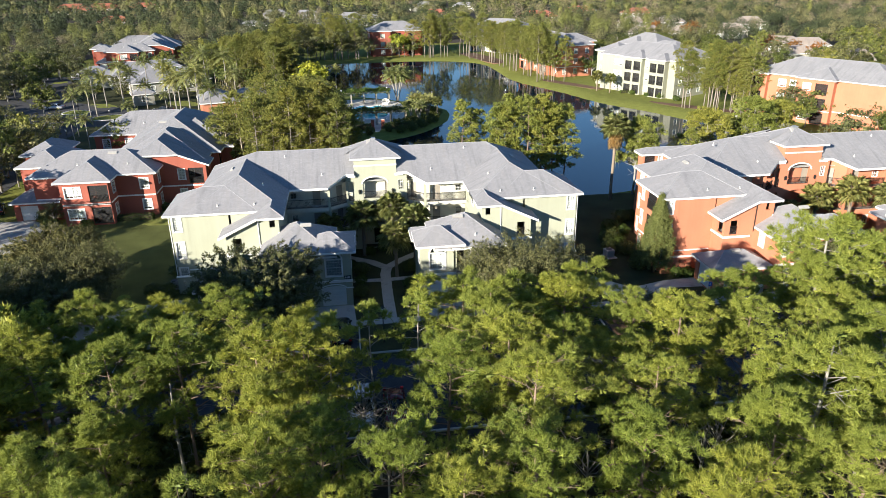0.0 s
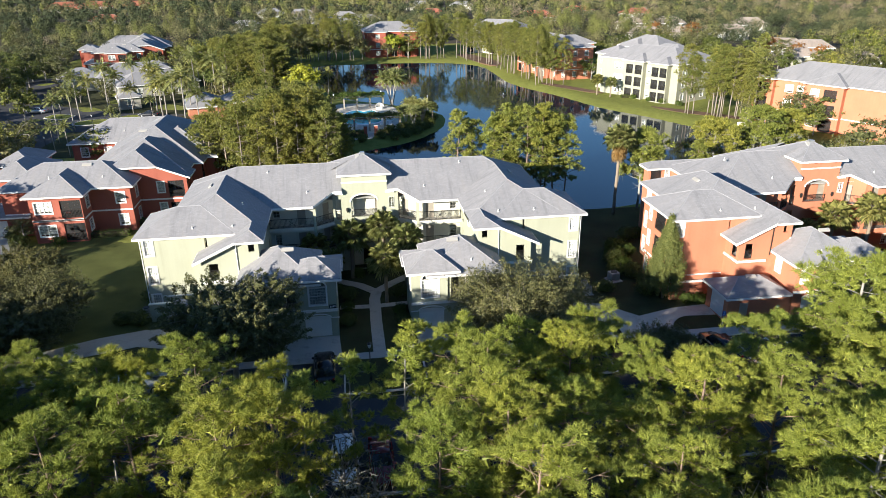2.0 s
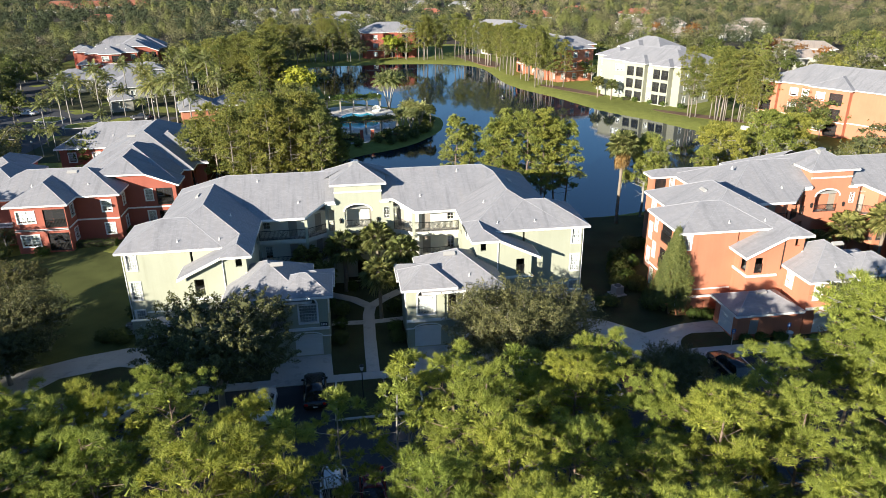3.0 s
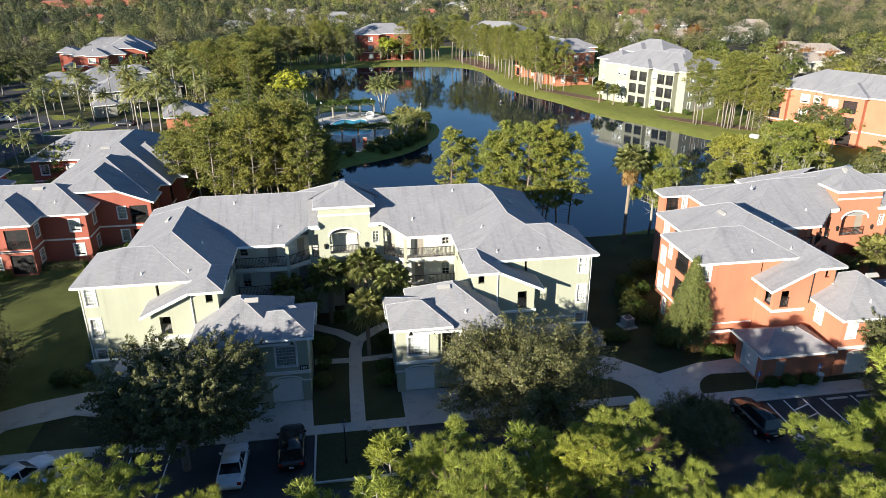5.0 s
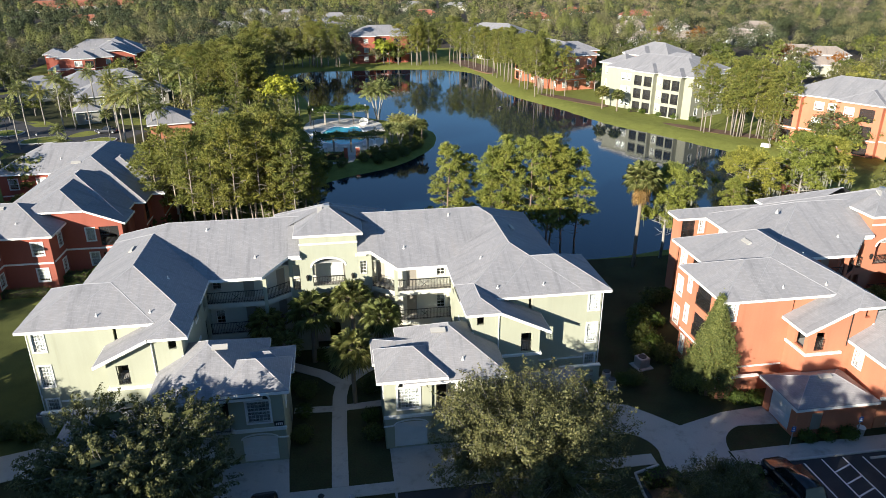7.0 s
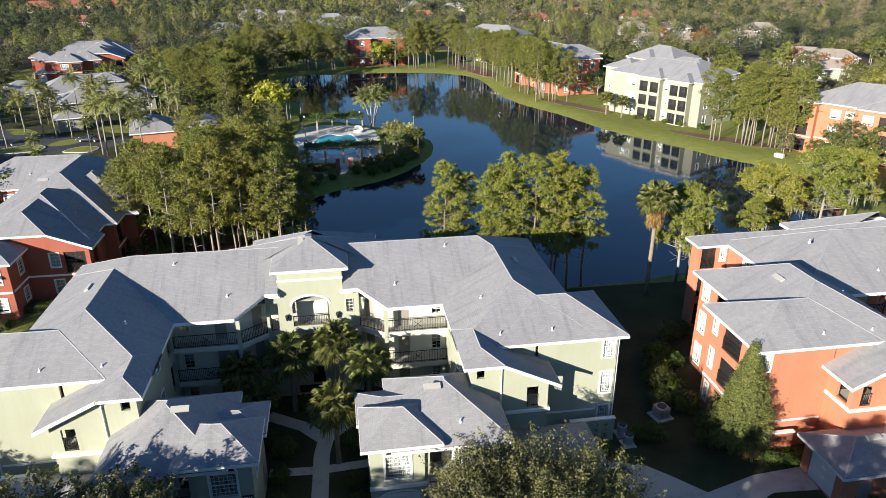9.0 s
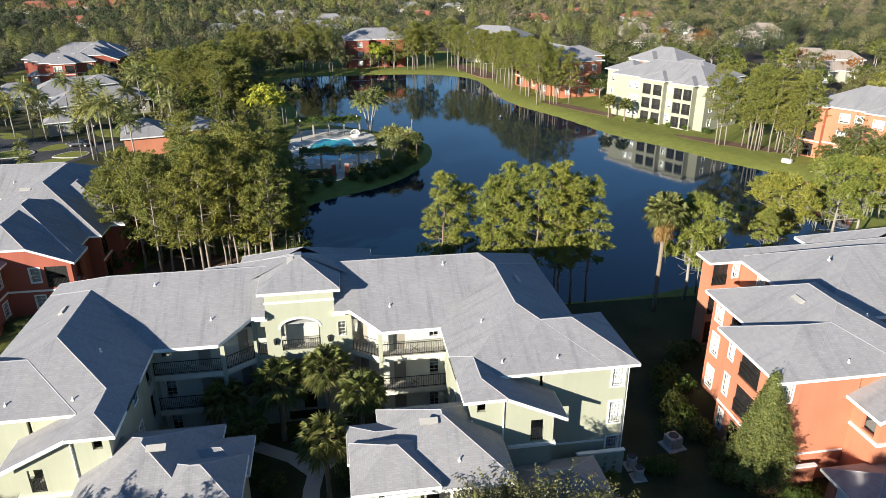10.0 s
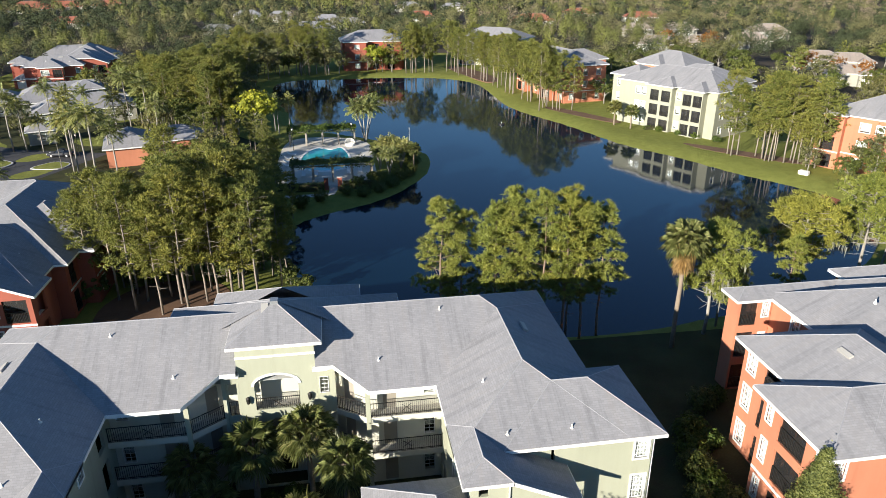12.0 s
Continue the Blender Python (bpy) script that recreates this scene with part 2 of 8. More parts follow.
# ---- tools ----


def box(bm, x0, x1, y0, y1, z0, z1):
    v = [bm.verts.new((x, y, z)) for z in (z0, z1) for x, y in ((x0, y0), (x1, y0), (x1, y1), (x0, y1))]
    for f in ((3, 2, 1, 0), (4, 5, 6, 7), (0, 1, 5, 4), (1, 2, 6, 5), (2, 3, 7, 6), (3, 0, 4, 7)):
        bm.faces.new([v[i] for i in f])
    return v


def part(name, bm, mat, parent=None, label="", smooth=False):
    """One bmesh as one mesh object under a thing or a part."""
    me = bpy.data.meshes.new(name)
    bm.normal_update()
    bm.to_mesh(me)
    bm.free()
    return mesh_part(name, me, mat, parent, label, smooth)


def mesh_part(name, me, mat, parent=None, label="", smooth=False):
    ob = new(name, me)
    if mat is not None and not me.materials:
        me.materials.append(mat)
    if smooth:
        me.polygons.foreach_set("use_smooth", [True] * len(me.polygons))
    if parent is not None:
        ob.parent = parent
    return tagged(ob, label)


def thing(name, label, category, group="", kind="", at=(0, 0, 0), turn=0.0):
    ob = new(name)
    ob.empty_display_size = 0.3
    ob.matrix_basis = pose(*at, 0, 0, turn)
    return tagged(ob, label, category, group, kind)


def boxes(*dims):
    bm = bmesh.new()
    for d in dims:
        box(bm, *d)
    return bm


def prism(bm, pts, depth, axis):
    """A flat outline pts (3D points) pushed by the vector depth."""
    a = [bm.verts.new(p) for p in pts]
    b = [bm.verts.new(Vector(p) + Vector(depth)) for p in pts]
    n = len(pts)
    bm.faces.new(a[::-1])
    bm.faces.new(b)
    for i in range(n):
        bm.faces.new((a[i], a[(i + 1) % n], b[(i + 1) % n], b[i]))


def tube(bm, pts, radii, sides=6, cap=True):
    """A tapered round bar through pts."""
    rings = []
    for i, p in enumerate(pts):
        p = Vector(p)
        d = (Vector(pts[min(i + 1, len(pts) - 1)]) - Vector(pts[max(i - 1, 0)])).normalized()
        u = d.orthogonal().normalized()
        w = d.cross(u)
        rings.append([bm.verts.new(p + (u * math.cos(k * math.tau / sides) + w * math.sin(k * math.tau / sides)) * radii[i]) for k in range(sides)])
    for a, b in zip(rings, rings[1:]):
        for k in range(sides):
            bm.faces.new((a[k], a[(k + 1) % sides], b[(k + 1) % sides], b[k]))
    if cap:
        bm.faces.new(rings[0][::-1])
        bm.faces.new(rings[-1])


def slab(name, pts, z0, z1, mat, label, category="pavement", kind="structure"):
    bm = bmesh.new()
    prism(bm, [(x, y, z0) for x, y in pts], (0, 0, z1 - z0), 2)
    bmesh.ops.recalc_face_normals(bm, faces=bm.faces)
    return tagged(part(name, bm, mat), label, category, "", kind)


def hip_faces(x0, x1, y0, y1, z, p):
    """The four slopes of a hip roof over a rectangle, as lists of points with the eave edge first, and its ridge edges."""
    w, d = x1 - x0, y1 - y0
    h = min(w, d) / 2
    zr = z + p * h
    a, b, c, e = (x0, y0, z), (x1, y0, z), (x1, y1, z), (x0, y1, z)
    if w >= d:
        r0, r1 = (x0 + h, y0 + h, zr), (x1 - h, y0 + h, zr)
        slopes = [[a, b, r1, r0], [c, e, r0, r1], [e, a, r0], [b, c, r1]]
        edges = [(a, r0), (e, r0), (b, r1), (c, r1), (r0, r1)]
    else:
        r0, r1 = (x0 + h, y0 + h, zr), (x0 + h, y1 - h, zr)
        slopes = [[a, b, r0], [c, e, r1], [e, a, r0, r1], [b, c, r1, r0]]
        edges = [(a, r0), (b, r0), (c, r1), (e, r1), (r0, r1)]
    return slopes, edges


def sloped(bm, uv, pts):
    """One roof slope; its first edge is the eave, along which the courses run."""
    o, e = Vector(pts[0]), Vector(pts[1]) - Vector(pts[0])
    e.normalize()
    f = bm.faces.new([bm.verts.new(q) for q in pts])
    f.normal_update()
    up = f.normal.cross(e)
    for lp in f.loops:
        d = lp.vert.co - o
        lp[uv].uv = (d.dot(e) + o.x * 0.37 + o.y * 0.61, abs(d.dot(up)))


def hip_roof(parent, x0, x1, y0, y1, z, p, mat=None, cap=None, fascia=None, split=True):
    mat, cap, fascia = mat or M_SHINGLE, cap or M_CAP, fascia or M_WHITE
    slopes, edges = hip_faces(x0, x1, y0, y1, z, p)
    bm = bmesh.new()
    uv = bm.loops.layers.uv.new("UVMap")
    for s in slopes:
        sloped(bm, uv, s)
    box(bm, x0, x1, y0, y1, z - 0.05, z - 0.002)
    roof = part("roof", bm, mat, parent)
    bms = [bmesh.new() for _ in edges] if split else [bmesh.new()] * len(edges)
    for bm, (a, b) in zip(bms, edges):
        a, b = Vector(a), Vector(b)
        if (b - a).length < 0.05:
            continue
        d = (b - a).normalized()
        sd = d.cross(Vector((0, 0, 1))).normalized() * 0.085
        up = sd.cross(d).normalized()
        up = up if up.z > 0 else -up
        prism(bm, [a - sd - up * 0.055, a + sd - up * 0.055, a + up * 0.02], b - a, 0)
    for bm in bms if split else bms[:1]:
        if len(bm.verts):
            part("ridge_cap", bm, cap, roof)
        else:
            bm.free()
    sides = ((x0 - 0.03, x1 + 0.03, y0 - 0.03, y0 + 0.02, z - 0.26, z - 0.055), (x0 - 0.03, x1 + 0.03, y1 - 0.02, y1 + 0.03, z - 0.26, z - 0.055),
             (x0 - 0.03, x0 + 0.02, y0 + 0.025, y1 - 0.025, z - 0.26, z - 0.055), (x1 - 0.02, x1 + 0.03, y0 + 0.025, y1 - 0.025, z - 0.26, z - 0.055))
    for q in [[a] for a in sides] if split else [sides]:
        part("fascia", boxes(*q), fascia, roof)
    part("soffit", boxes((x0 + 0.025, x1 - 0.025, y0 + 0.025, y1 - 0.025, z - 0.24, z - 0.21)), M_SOFFIT, roof)
    return roof


def wall(parent, p0, p1, z0, z1, mat, holes=(), th=0.22, name="wall"):
    """A wall from p0 to p1 whose outer side lies to the right of that way, with openings (u0, u1, z0, z1) that go through it."""
    a, b = Vector((*p0, 0)), Vector((*p1, 0))
    ln = (b - a).length
    d = (b - a) / ln
    inn = Vector((-d.y, d.x, 0)) * th
    us = sorted({0.003, ln - 0.003, *[v for h in holes for v in h[:2]]})
    zs = sorted({z0, z1, *[v for h in holes for v in h[2:4]]})
    bm = bmesh.new()

    def pt(u, z, k):
        return bm.verts.new(a + d * u + inn * k + Vector((0, 0, z)))

    def quad(*q):
        bm.faces.new([pt(*c) for c in q])

    def full(i, j):
        if i < 0 or j < 0 or i >= len(us) - 1 or j >= len(zs) - 1:
            return False
        u, z = (us[i] + us[i + 1]) / 2, (zs[j] + zs[j + 1]) / 2
        return not any(h[0] < u < h[1] and h[2] < z < h[3] for h in holes)
    for i in range(len(us) - 1):
        for j in range(len(zs) - 1):
            if not full(i, j):
                continue
            u0, u1, w0, w1 = us[i], us[i + 1], zs[j], zs[j + 1]
            quad((u0, w0, 0), (u1, w0, 0), (u1, w1, 0), (u0, w1, 0))
            quad((u1, w0, 1), (u0, w0, 1), (u0, w1, 1), (u1, w1, 1))
            if not full(i - 1, j):
                quad((u0, w0, 1), (u0, w0, 0), (u0, w1, 0), (u0, w1, 1))
            if not full(i + 1, j):
                quad((u1, w0, 0), (u1, w0, 1), (u1, w1, 1), (u1, w1, 0))
            if not full(i, j - 1):
                quad((u0, w0, 1), (u1, w0, 1), (u1, w0, 0), (u0, w0, 0))
            if not full(i, j + 1):
                quad((u0, w1, 0), (u1, w1, 0), (u1, w1, 1), (u0, w1, 1))
    return part(name, bm, mat, parent)


def on_wall(p0, p1, u, z):
    """The pose of a thing on that wall: x along it, y into it."""
    a = Vector((*p0, 0))
    d = (Vector((*p1, 0)) - a).normalized()
    m = Matrix.Rotation(math.atan2(d.y, d.x), 4, "Z")
    m.translation = a + d * u + Vector((0, 0, z))
    return m


MADE = {}


def made(key, build):
    if key not in MADE:
        bm = build()
        bm.normal_update()
        me = bpy.data.meshes.new(key[0])
        bm.to_mesh(me)
        bm.free()
        MADE[key] = me
    return MADE[key]


def lattice(ups, bars, y0, y1):
    """Crossing uprights and bars in one connected piece, y0 to y1 deep."""
    us, zs = sorted({v for q in ups for v in q}), sorted({v for q in bars for v in q})
    bm, pts = bmesh.new(), {}

    def pt(i, j, k):
        if (i, j, k) not in pts:
            pts[i, j, k] = bm.verts.new((us[i], (y0, y1)[k], zs[j]))
        return pts[i, j, k]

    def full(i, j):
        return 0 <= i < len(us) - 1 and 0 <= j < len(zs) - 1 and (any(a - 1e-6 <= us[i] and us[i + 1] <= b + 1e-6 for a, b in ups) or any(a - 1e-6 <= zs[j] and zs[j + 1] <= b + 1e-6 for a, b in bars))
    for i in range(len(us) - 1):
        for j in range(len(zs) - 1):
            if full(i, j):
                bm.faces.new([pt(i, j, 0), pt(i + 1, j, 0), pt(i + 1, j + 1, 0), pt(i, j + 1, 0)])
                bm.faces.new([pt(i, j, 1), pt(i, j + 1, 1), pt(i + 1, j + 1, 1), pt(i + 1, j, 1)])
                for di, dj, a, b in ((-1, 0, (i, j + 1), (i, j)), (1, 0, (i + 1, j), (i + 1, j + 1)), (0, -1, (i, j), (i + 1, j)), (0, 1, (i + 1, j + 1), (i, j + 1))):
                    if not full(i + di, j + dj):
                        bm.faces.new([pt(*b, 0), pt(*a, 0), pt(*a, 1), pt(*b, 1)])
    return bm


def window(parent, p0, p1, u, z, w, h, cols=2, rows=2, trim=0.12, blind=0.92, edge=0.05, bars=True):
    """A window whose opening starts at u and z of a wall: trim and bars, its pane, and a blind behind it."""
    def sash_mesh():
        ups = [(0.0, edge)] + [(w * i / cols - t, w * i / cols + t) for i in range(1, cols) for t in [0.05 if w > 1.6 and i == cols // 2 else 0.012]] + [(w - edge, w)]
        bars = [(0.0, edge), (h - edge, h), (h / 2 - edge * 0.6, h / 2 + edge * 0.6)] + [(h * j / rows - 0.012, h * j / rows + 0.012) for j in range(1, rows) if abs(h * j / rows - h / 2) > 0.05]
        return lattice(ups, sorted(bars), 0.07, 0.12)
    fr = mesh_part("window", made(("window_trim", w, h, trim), lambda: lattice([(-trim, 0), (w, w + trim)], [(-trim, 0), (h, h + trim)], -0.05, 0.06)), M_WHITE, parent)
    fr.matrix_basis = on_wall(p0, p1, u, z)
    if bars:
        mesh_part("sash", made(("sash", w, h, cols, rows, edge), sash_mesh), M_WHITE, fr)
    mesh_part("pane", made(("pane", w, h), lambda: boxes((0.02, w - 0.02, 0.085, 0.095, 0.02, h - 0.02))), M_GLASS, fr).visible_shadow = False
    if blind:
        def slats():
            bm, zz = bmesh.new(), h - 0.06
            box(bm, 0.05, w - 0.05, 0.15, 0.2, h - 0.06, h)
            while zz > h * (1 - blind):
                v = [bm.verts.new(q) for q in ((0.06, 0.15, zz), (w - 0.06, 0.15, zz), (w - 0.06, 0.185, zz - 0.085), (0.06, 0.185, zz - 0.085))]
                bm.faces.new(v)
                zz -= 0.08
            return bm
        mesh_part("blind", made(("blind", w, h, blind), slats), M_BLIND, fr)
    return fr


def railing(parent, p0, p1, z, h=1.05, mat=None, step=0.13, name="railing"):
    a, b = Vector((*p0, z)), Vector((*p1, z))
    ln = (b - a).length
    n = max(2, int(ln / step))
    bm = lattice([(0, 0.056)] + [(ln * i / n - 0.011, ln * i / n + 0.011) for i in range(1, n)] + [(ln - 0.056, ln)], [(0.0, 0.002), (0.08, 0.12), (h - 0.05, h)], -0.018, 0.018)
    if ln > 2.6:
        for s in (-1, 1):
            prism(bm, [(ln / 2 - s * 0.3, -0.012, 0.3), (ln / 2 - s * 0.3 + 0.05, -0.012, 0.3), (ln / 2 + s * 0.3 + 0.05, -0.012, 0.8), (ln / 2 + s * 0.3, -0.012, 0.8)], (0, 0.024, 0), 1)
    ob = part(name, bm, mat or M_RAIL, parent)
    ob.matrix_basis = on_wall(p0, p1, 0, z)
    return ob


def arch_points(u0, u1, zs, zt, n=10):
    """Points of an arch from its left spring line over the crown to the right one."""
    c, r, k = (u0 + u1) / 2, (u1 - u0) / 2, zt - zs
    return [(c - r * math.cos(math.pi * i / n), zs + k * math.sin(math.pi * i / n)) for i in range(n + 1)]


def spandrels(parent, p0, p1, u0, u1, zs, zt, mat, th=0.22, name="arch_spandrel"):
    """Closes the corners of a rectangular opening above an arch."""
    pts = arch_points(u0, u1, zs, zt)
    half = len(pts) // 2
    for side in (0, 1):
        seq = pts[:half + 1] if side == 0 else pts[half:]
        out = [(q[0], 0.004, q[1]) for q in seq]
        out.append((u0 if side == 0 else u1, 0.004, zt))
        bm = bmesh.new()
        prism(bm, out, (0, th - 0.008, 0), 1)
        bmesh.ops.recalc_face_normals(bm, faces=bm.faces)
        part(name, bm, mat, parent).matrix_basis = on_wall(p0, p1, 0, 0)


def arch_band(parent, p0, p1, u0, u1, zs, zt, width, proud, mat, legs=0.0, name="arch_trim"):
    pts = arch_points(u0, u1, zs, zt, 14)
    k = (u1 - u0) / 2
    outer = arch_points(u0 - width, u1 + width, zs, zt + width, 14)
    bm = bmesh.new()
    for i in range(14):
        prism(bm, [(pts[i][0], -proud, pts[i][1]), (pts[i + 1][0], -proud, pts[i + 1][1]), (outer[i + 1][0], -proud, outer[i + 1][1]), (outer[i][0], -proud, outer[i][1])], (0, proud + 0.02, 0), 1)
    if legs:
        box(bm, u0 - width, u0, -proud, 0.02, zs - legs, zs)
        box(bm, u1, u1 + width, -proud, 0.02, zs - legs, zs)
    bmesh.ops.recalc_face_normals(bm, faces=bm.faces)
    ob = part(name, bm, mat, parent)
    ob.matrix_basis = on_wall(p0, p1, 0, 0)
    return ob

# ---- ground, lake, paving ----
SHORE = [(39, 186), (48, 172), (49, 135), (56.5, 112), (62, 92.6), (68.5, 80.7), (73.5, 69), (78.5, 60.5), (81.5, 52), (79, 42), (70, 32), (57, 24.5), (45, 21), (35, 19.2),
         (27, 19), (18, 21), (9, 26), (1, 34), (-3.2, 45), (-1.8, 55.3), (2.5, 59.4), (7.7, 62.4), (13.3, 67.2), (19.5, 77), (21.6, 86), (20.5, 95), (10.9, 107), (-3.9, 120),
         (-6.5, 134), (-12, 160), (-13.5, 180), (-8, 190), (6, 190.3), (24, 190.5)]
WATER_Z = -0.7


def closed_curve(pts, n):
    """A smooth closed line through pts."""
    p = np.array(pts, float)
    a, b, c, d = np.roll(p, 1, 0), p, np.roll(p, -1, 0), np.roll(p, -2, 0)
    out = []
    for i in range(len(p)):
        for s in np.arange(n) / n:
            out.append(0.5 * (2 * b[i] + (c[i] - a[i]) * s + (2 * a[i] - 5 * b[i] + 4 * c[i] - d[i]) * s * s + (3 * b[i] - a[i] - 3 * c[i] + d[i]) * s ** 3))
    return np.array(out)


LAKE = closed_curve(SHORE, 5)


def inside_depth(px, py):
    """Metres from the shore: positive within the lake."""
    a, b = LAKE, np.roll(LAKE, -1, 0)
    best, odd = np.full(px.shape, 1e9), np.zeros(px.shape, bool)
    for (ax, ay), (bx, by) in zip(a, b):
        dx, dy = bx - ax, by - ay
        t = np.clip(((px - ax) * dx + (py - ay) * dy) / (dx * dx + dy * dy), 0, 1)
        best = np.minimum(best, (px - ax - t * dx) ** 2 + (py - ay - t * dy) ** 2)
        if ay != by:
            odd ^= ((ay > py) != (by > py)) & (px < (bx - ax) * (py - ay) / (by - ay) + ax)
    return np.where(odd, 1, -1) * np.sqrt(best)


def ground_height(px, py):
    d = inside_depth(px, py)
    z = np.where(d > 0, WATER_Z - np.clip(d * 0.35, 0, 1.8), np.clip(WATER_Z - d * 0.16, WATER_Z, 0.0))
    wob = 0.03 * np.sin(px * 0.31 + 1.3 * np.sin(py * 0.17)) * np.sin(py * 0.27)
    return z + np.where(d < -5, np.where(py > 14, wob, 0.0), 0.0)


def make_ground():
    def axis(a, b, step, far):
        out, x, s = list(np.arange(a, b + 0.1, step)), b, step
        while x < far:
            s *= 1.35
            x += s
            out.append(x)
        x, s = a, step
        while x > -far:
            s *= 1.35
            x -= s
            out.insert(0, x)
        return np.array(out)
    xs, ys = axis(-60, 112, 1.6, 2200), axis(-60, 210, 1.6, 2600)
    gx, gy = np.meshgrid(xs, ys)
    gz = ground_height(gx, gy)
    nx, ny = len(xs), len(ys)
    verts = np.stack([gx, gy, gz], -1).reshape(-1, 3)
    i = (np.arange(ny - 1)[:, None] * nx + np.arange(nx - 1)[None]).reshape(-1)
    me = bpy.data.meshes.new("ground")
    me.from_pydata(verts.tolist(), [], np.stack([i, i + 1, i + nx + 1, i + nx], -1).tolist())
    tagged(mesh_part("ground", me, M_GRASS, None, "", True), "mown green lawn sloping gently to a lake shore", "lawn", "", "structure")


make_ground()
bm = bmesh.new()
bm.faces.new([bm.verts.new((x, y, WATER_Z)) for x, y in ((-30, 10), (100, 10), (100, 200), (-30, 200))])
tagged(part("water", bm, M_WATER), "dark blue still lake water with a glossy surface", "lake", "", "structure")

# sheets of darkened grass that paint in shade over the brighter lawn
slab("shaded_turf", [(-24, -36), (75, -36), (75, 16), (32, 17), (-18, 17), (-19, -9.5), (-24, -14)], -0.2, 0.012, M_TURF, "turf with fallen needles, darkened for shade, round the buildings", "turf")
slab("lawn", [(-52, -18), (-24.1, -17.6), (-19.1, -9.5), (-18.1, 17), (-24, 22), (-45, 14), (-52, 4)], -0.2, 0.008, M_LAWN, "lawn darkened for shade, streaked with sun, beside the green building", "lawn")
slab("shaded_turf", [(-104, 100), (-40, 100), (-36, 160), (-104, 165)], -0.2, 0.012, M_TURF, "turf with shade put into its colour round the clubhouse", "turf")
slab("shaded_turf", [(-62, 62), (-22, 58), (-8, 62), (-9, 100), (-20, 116), (-34, 112), (-46, 84), (-60, 83.9)], -0.2, 0.03, M_TURF, "turf with shade put into its colour under palms and trees", "turf")

# the car park and the road along the woods
slab("road", [(-90, -36), (95, -36), (95, -25), (-90, -25)], -0.2, 0.02, M_ASPH, "dark shaded asphalt road along the woods", "road")
slab("road", [(20.3, -25), (60, -25), (60, -20.05), (20.3, -20.05)], -0.2, 0.024, M_ASPH, "dark asphalt parking bays with white lines", "parking bay")
slab("road", [(-30, -25), (-3.2, -25), (-3.2, -18.95), (-30, -18.95)], -0.2, 0.024, M_ASPH, "dark shaded asphalt parking bays before the garages", "parking bay")
slab("pavement", [(-60, -18.85), (22.4, -18.85), (22.4, -17.75), (-60, -17.75)], -0.2, 0.06, M_CONC, "pale concrete pavement along the parking bays")
slab("pavement", [(28.2, -20.0), (62, -20.0), (62, -18.4), (33.6, -18.4), (28.2, -18.4)], -0.2, 0.06, M_CONC, "pale concrete pavement beside the red building")
slab("driveway", [(-8.6, -17.75), (-3.3, -17.75), (-3.5, -14.25), (-8.6, -14.25)], -0.2, 0.05, M_CONC, "concrete driveway before a garage door", "driveway")
slab("driveway", [(3.75, -17.75), (11.6, -17.75), (11.6, -14.25), (3.75, -14.25)], -0.2, 0.05, M_CONC, "concrete driveway before a garage door", "driveway")


def ribbon(pts, w):
    """The outline of a path of width w along pts."""
    left, right = [], []
    for i, p in enumerate(pts):
        d = (Vector(pts[min(i + 1, len(pts) - 1)]) - Vector(pts[max(i - 1, 0)])).normalized()
        n = Vector((-d.y, d.x)) * w / 2
        left.append((p[0] + n.x, p[1] + n.y))
        right.append((p[0] - n.x, p[1] - n.y))
    return right + left[::-1]


def arc_pts(cx, cy, r, a0, a1, n=10):
    return [(cx + r * math.cos(radians(a0 + (a1 - a0) * i / n)), cy + r * math.sin(radians(a0 + (a1 - a0) * i / n))) for i in range(n + 1)]


slab("footpath", ribbon([(0.1, -17.7), (0.1, -12), (0.2, -7.0), (0.5, -5.2)], 1.15), -0.2, 0.055, M_CONC, "narrow concrete footpath into the courtyard", "footpath")
slab("footpath", ribbon([(0.45, -5.3), (-1.2, -3.4), (-4.0, -1.6)], 1.1), -0.2, 0.05, M_CONC, "concrete footpath branch in the courtyard", "footpath")
slab("footpath", ribbon([(0.45, -5.3), (2.0, -3.6), (4.4, -1.6)], 1.1), -0.2, 0.045, M_CONC, "concrete footpath branch in the courtyard", "footpath")
slab("footpath", ribbon([(-0.4, -8.6), (-3.4, -8.4)], 0.8), -0.2, 0.04, M_CONC, "short concrete footpath to a side door", "footpath")
slab("footpath", ribbon([(0.6, -8.6), (3.6, -8.4)], 0.8), -0.2, 0.04, M_CONC, "short concrete footpath to a side door", "footpath")
# the shared driveway between the two buildings
drive = [(22.8, -20.0), (28.1, -20.0)] + [(28.0, -18.3)] + arc_pts(31.2, -18.6, 3.0, 175, 105, 8) + [(33.6, -15.9), (33.9, -13.6), (30.0, -13.9), (26.0, -15.0), (24.4, -13.2), (23.0, -11.8), (19.2, -10.4), (19.2, -14.0)] + arc_pts(20.4, -17.6, 2.7, 80, 0, 8) + [(22.9, -18.5)]
slab("driveway", drive, -0.2, 0.052, M_CONC, "pale concrete driveway between two apartment buildings", "driveway")
drive_l = [(-19.2, -10.4), (-22, -10.2), (-26, -11.2), (-33, -14.2), (-33, -17.75), (-29, -17.75), (-26.5, -14.6), (-22, -13.4), (-19.2, -14.2)]
slab("driveway", drive_l, -0.2, 0.05, M_CONC, "pale curved concrete driveway by the green building", "driveway")
slab("driveway", [(-52, 5), (-44, 7), (-43.5, 16), (-47, 19), (-52, 19), (-58, 12)], -0.2, 0.05, M_CONC, "pale concrete forecourt by the red building", "driveway")
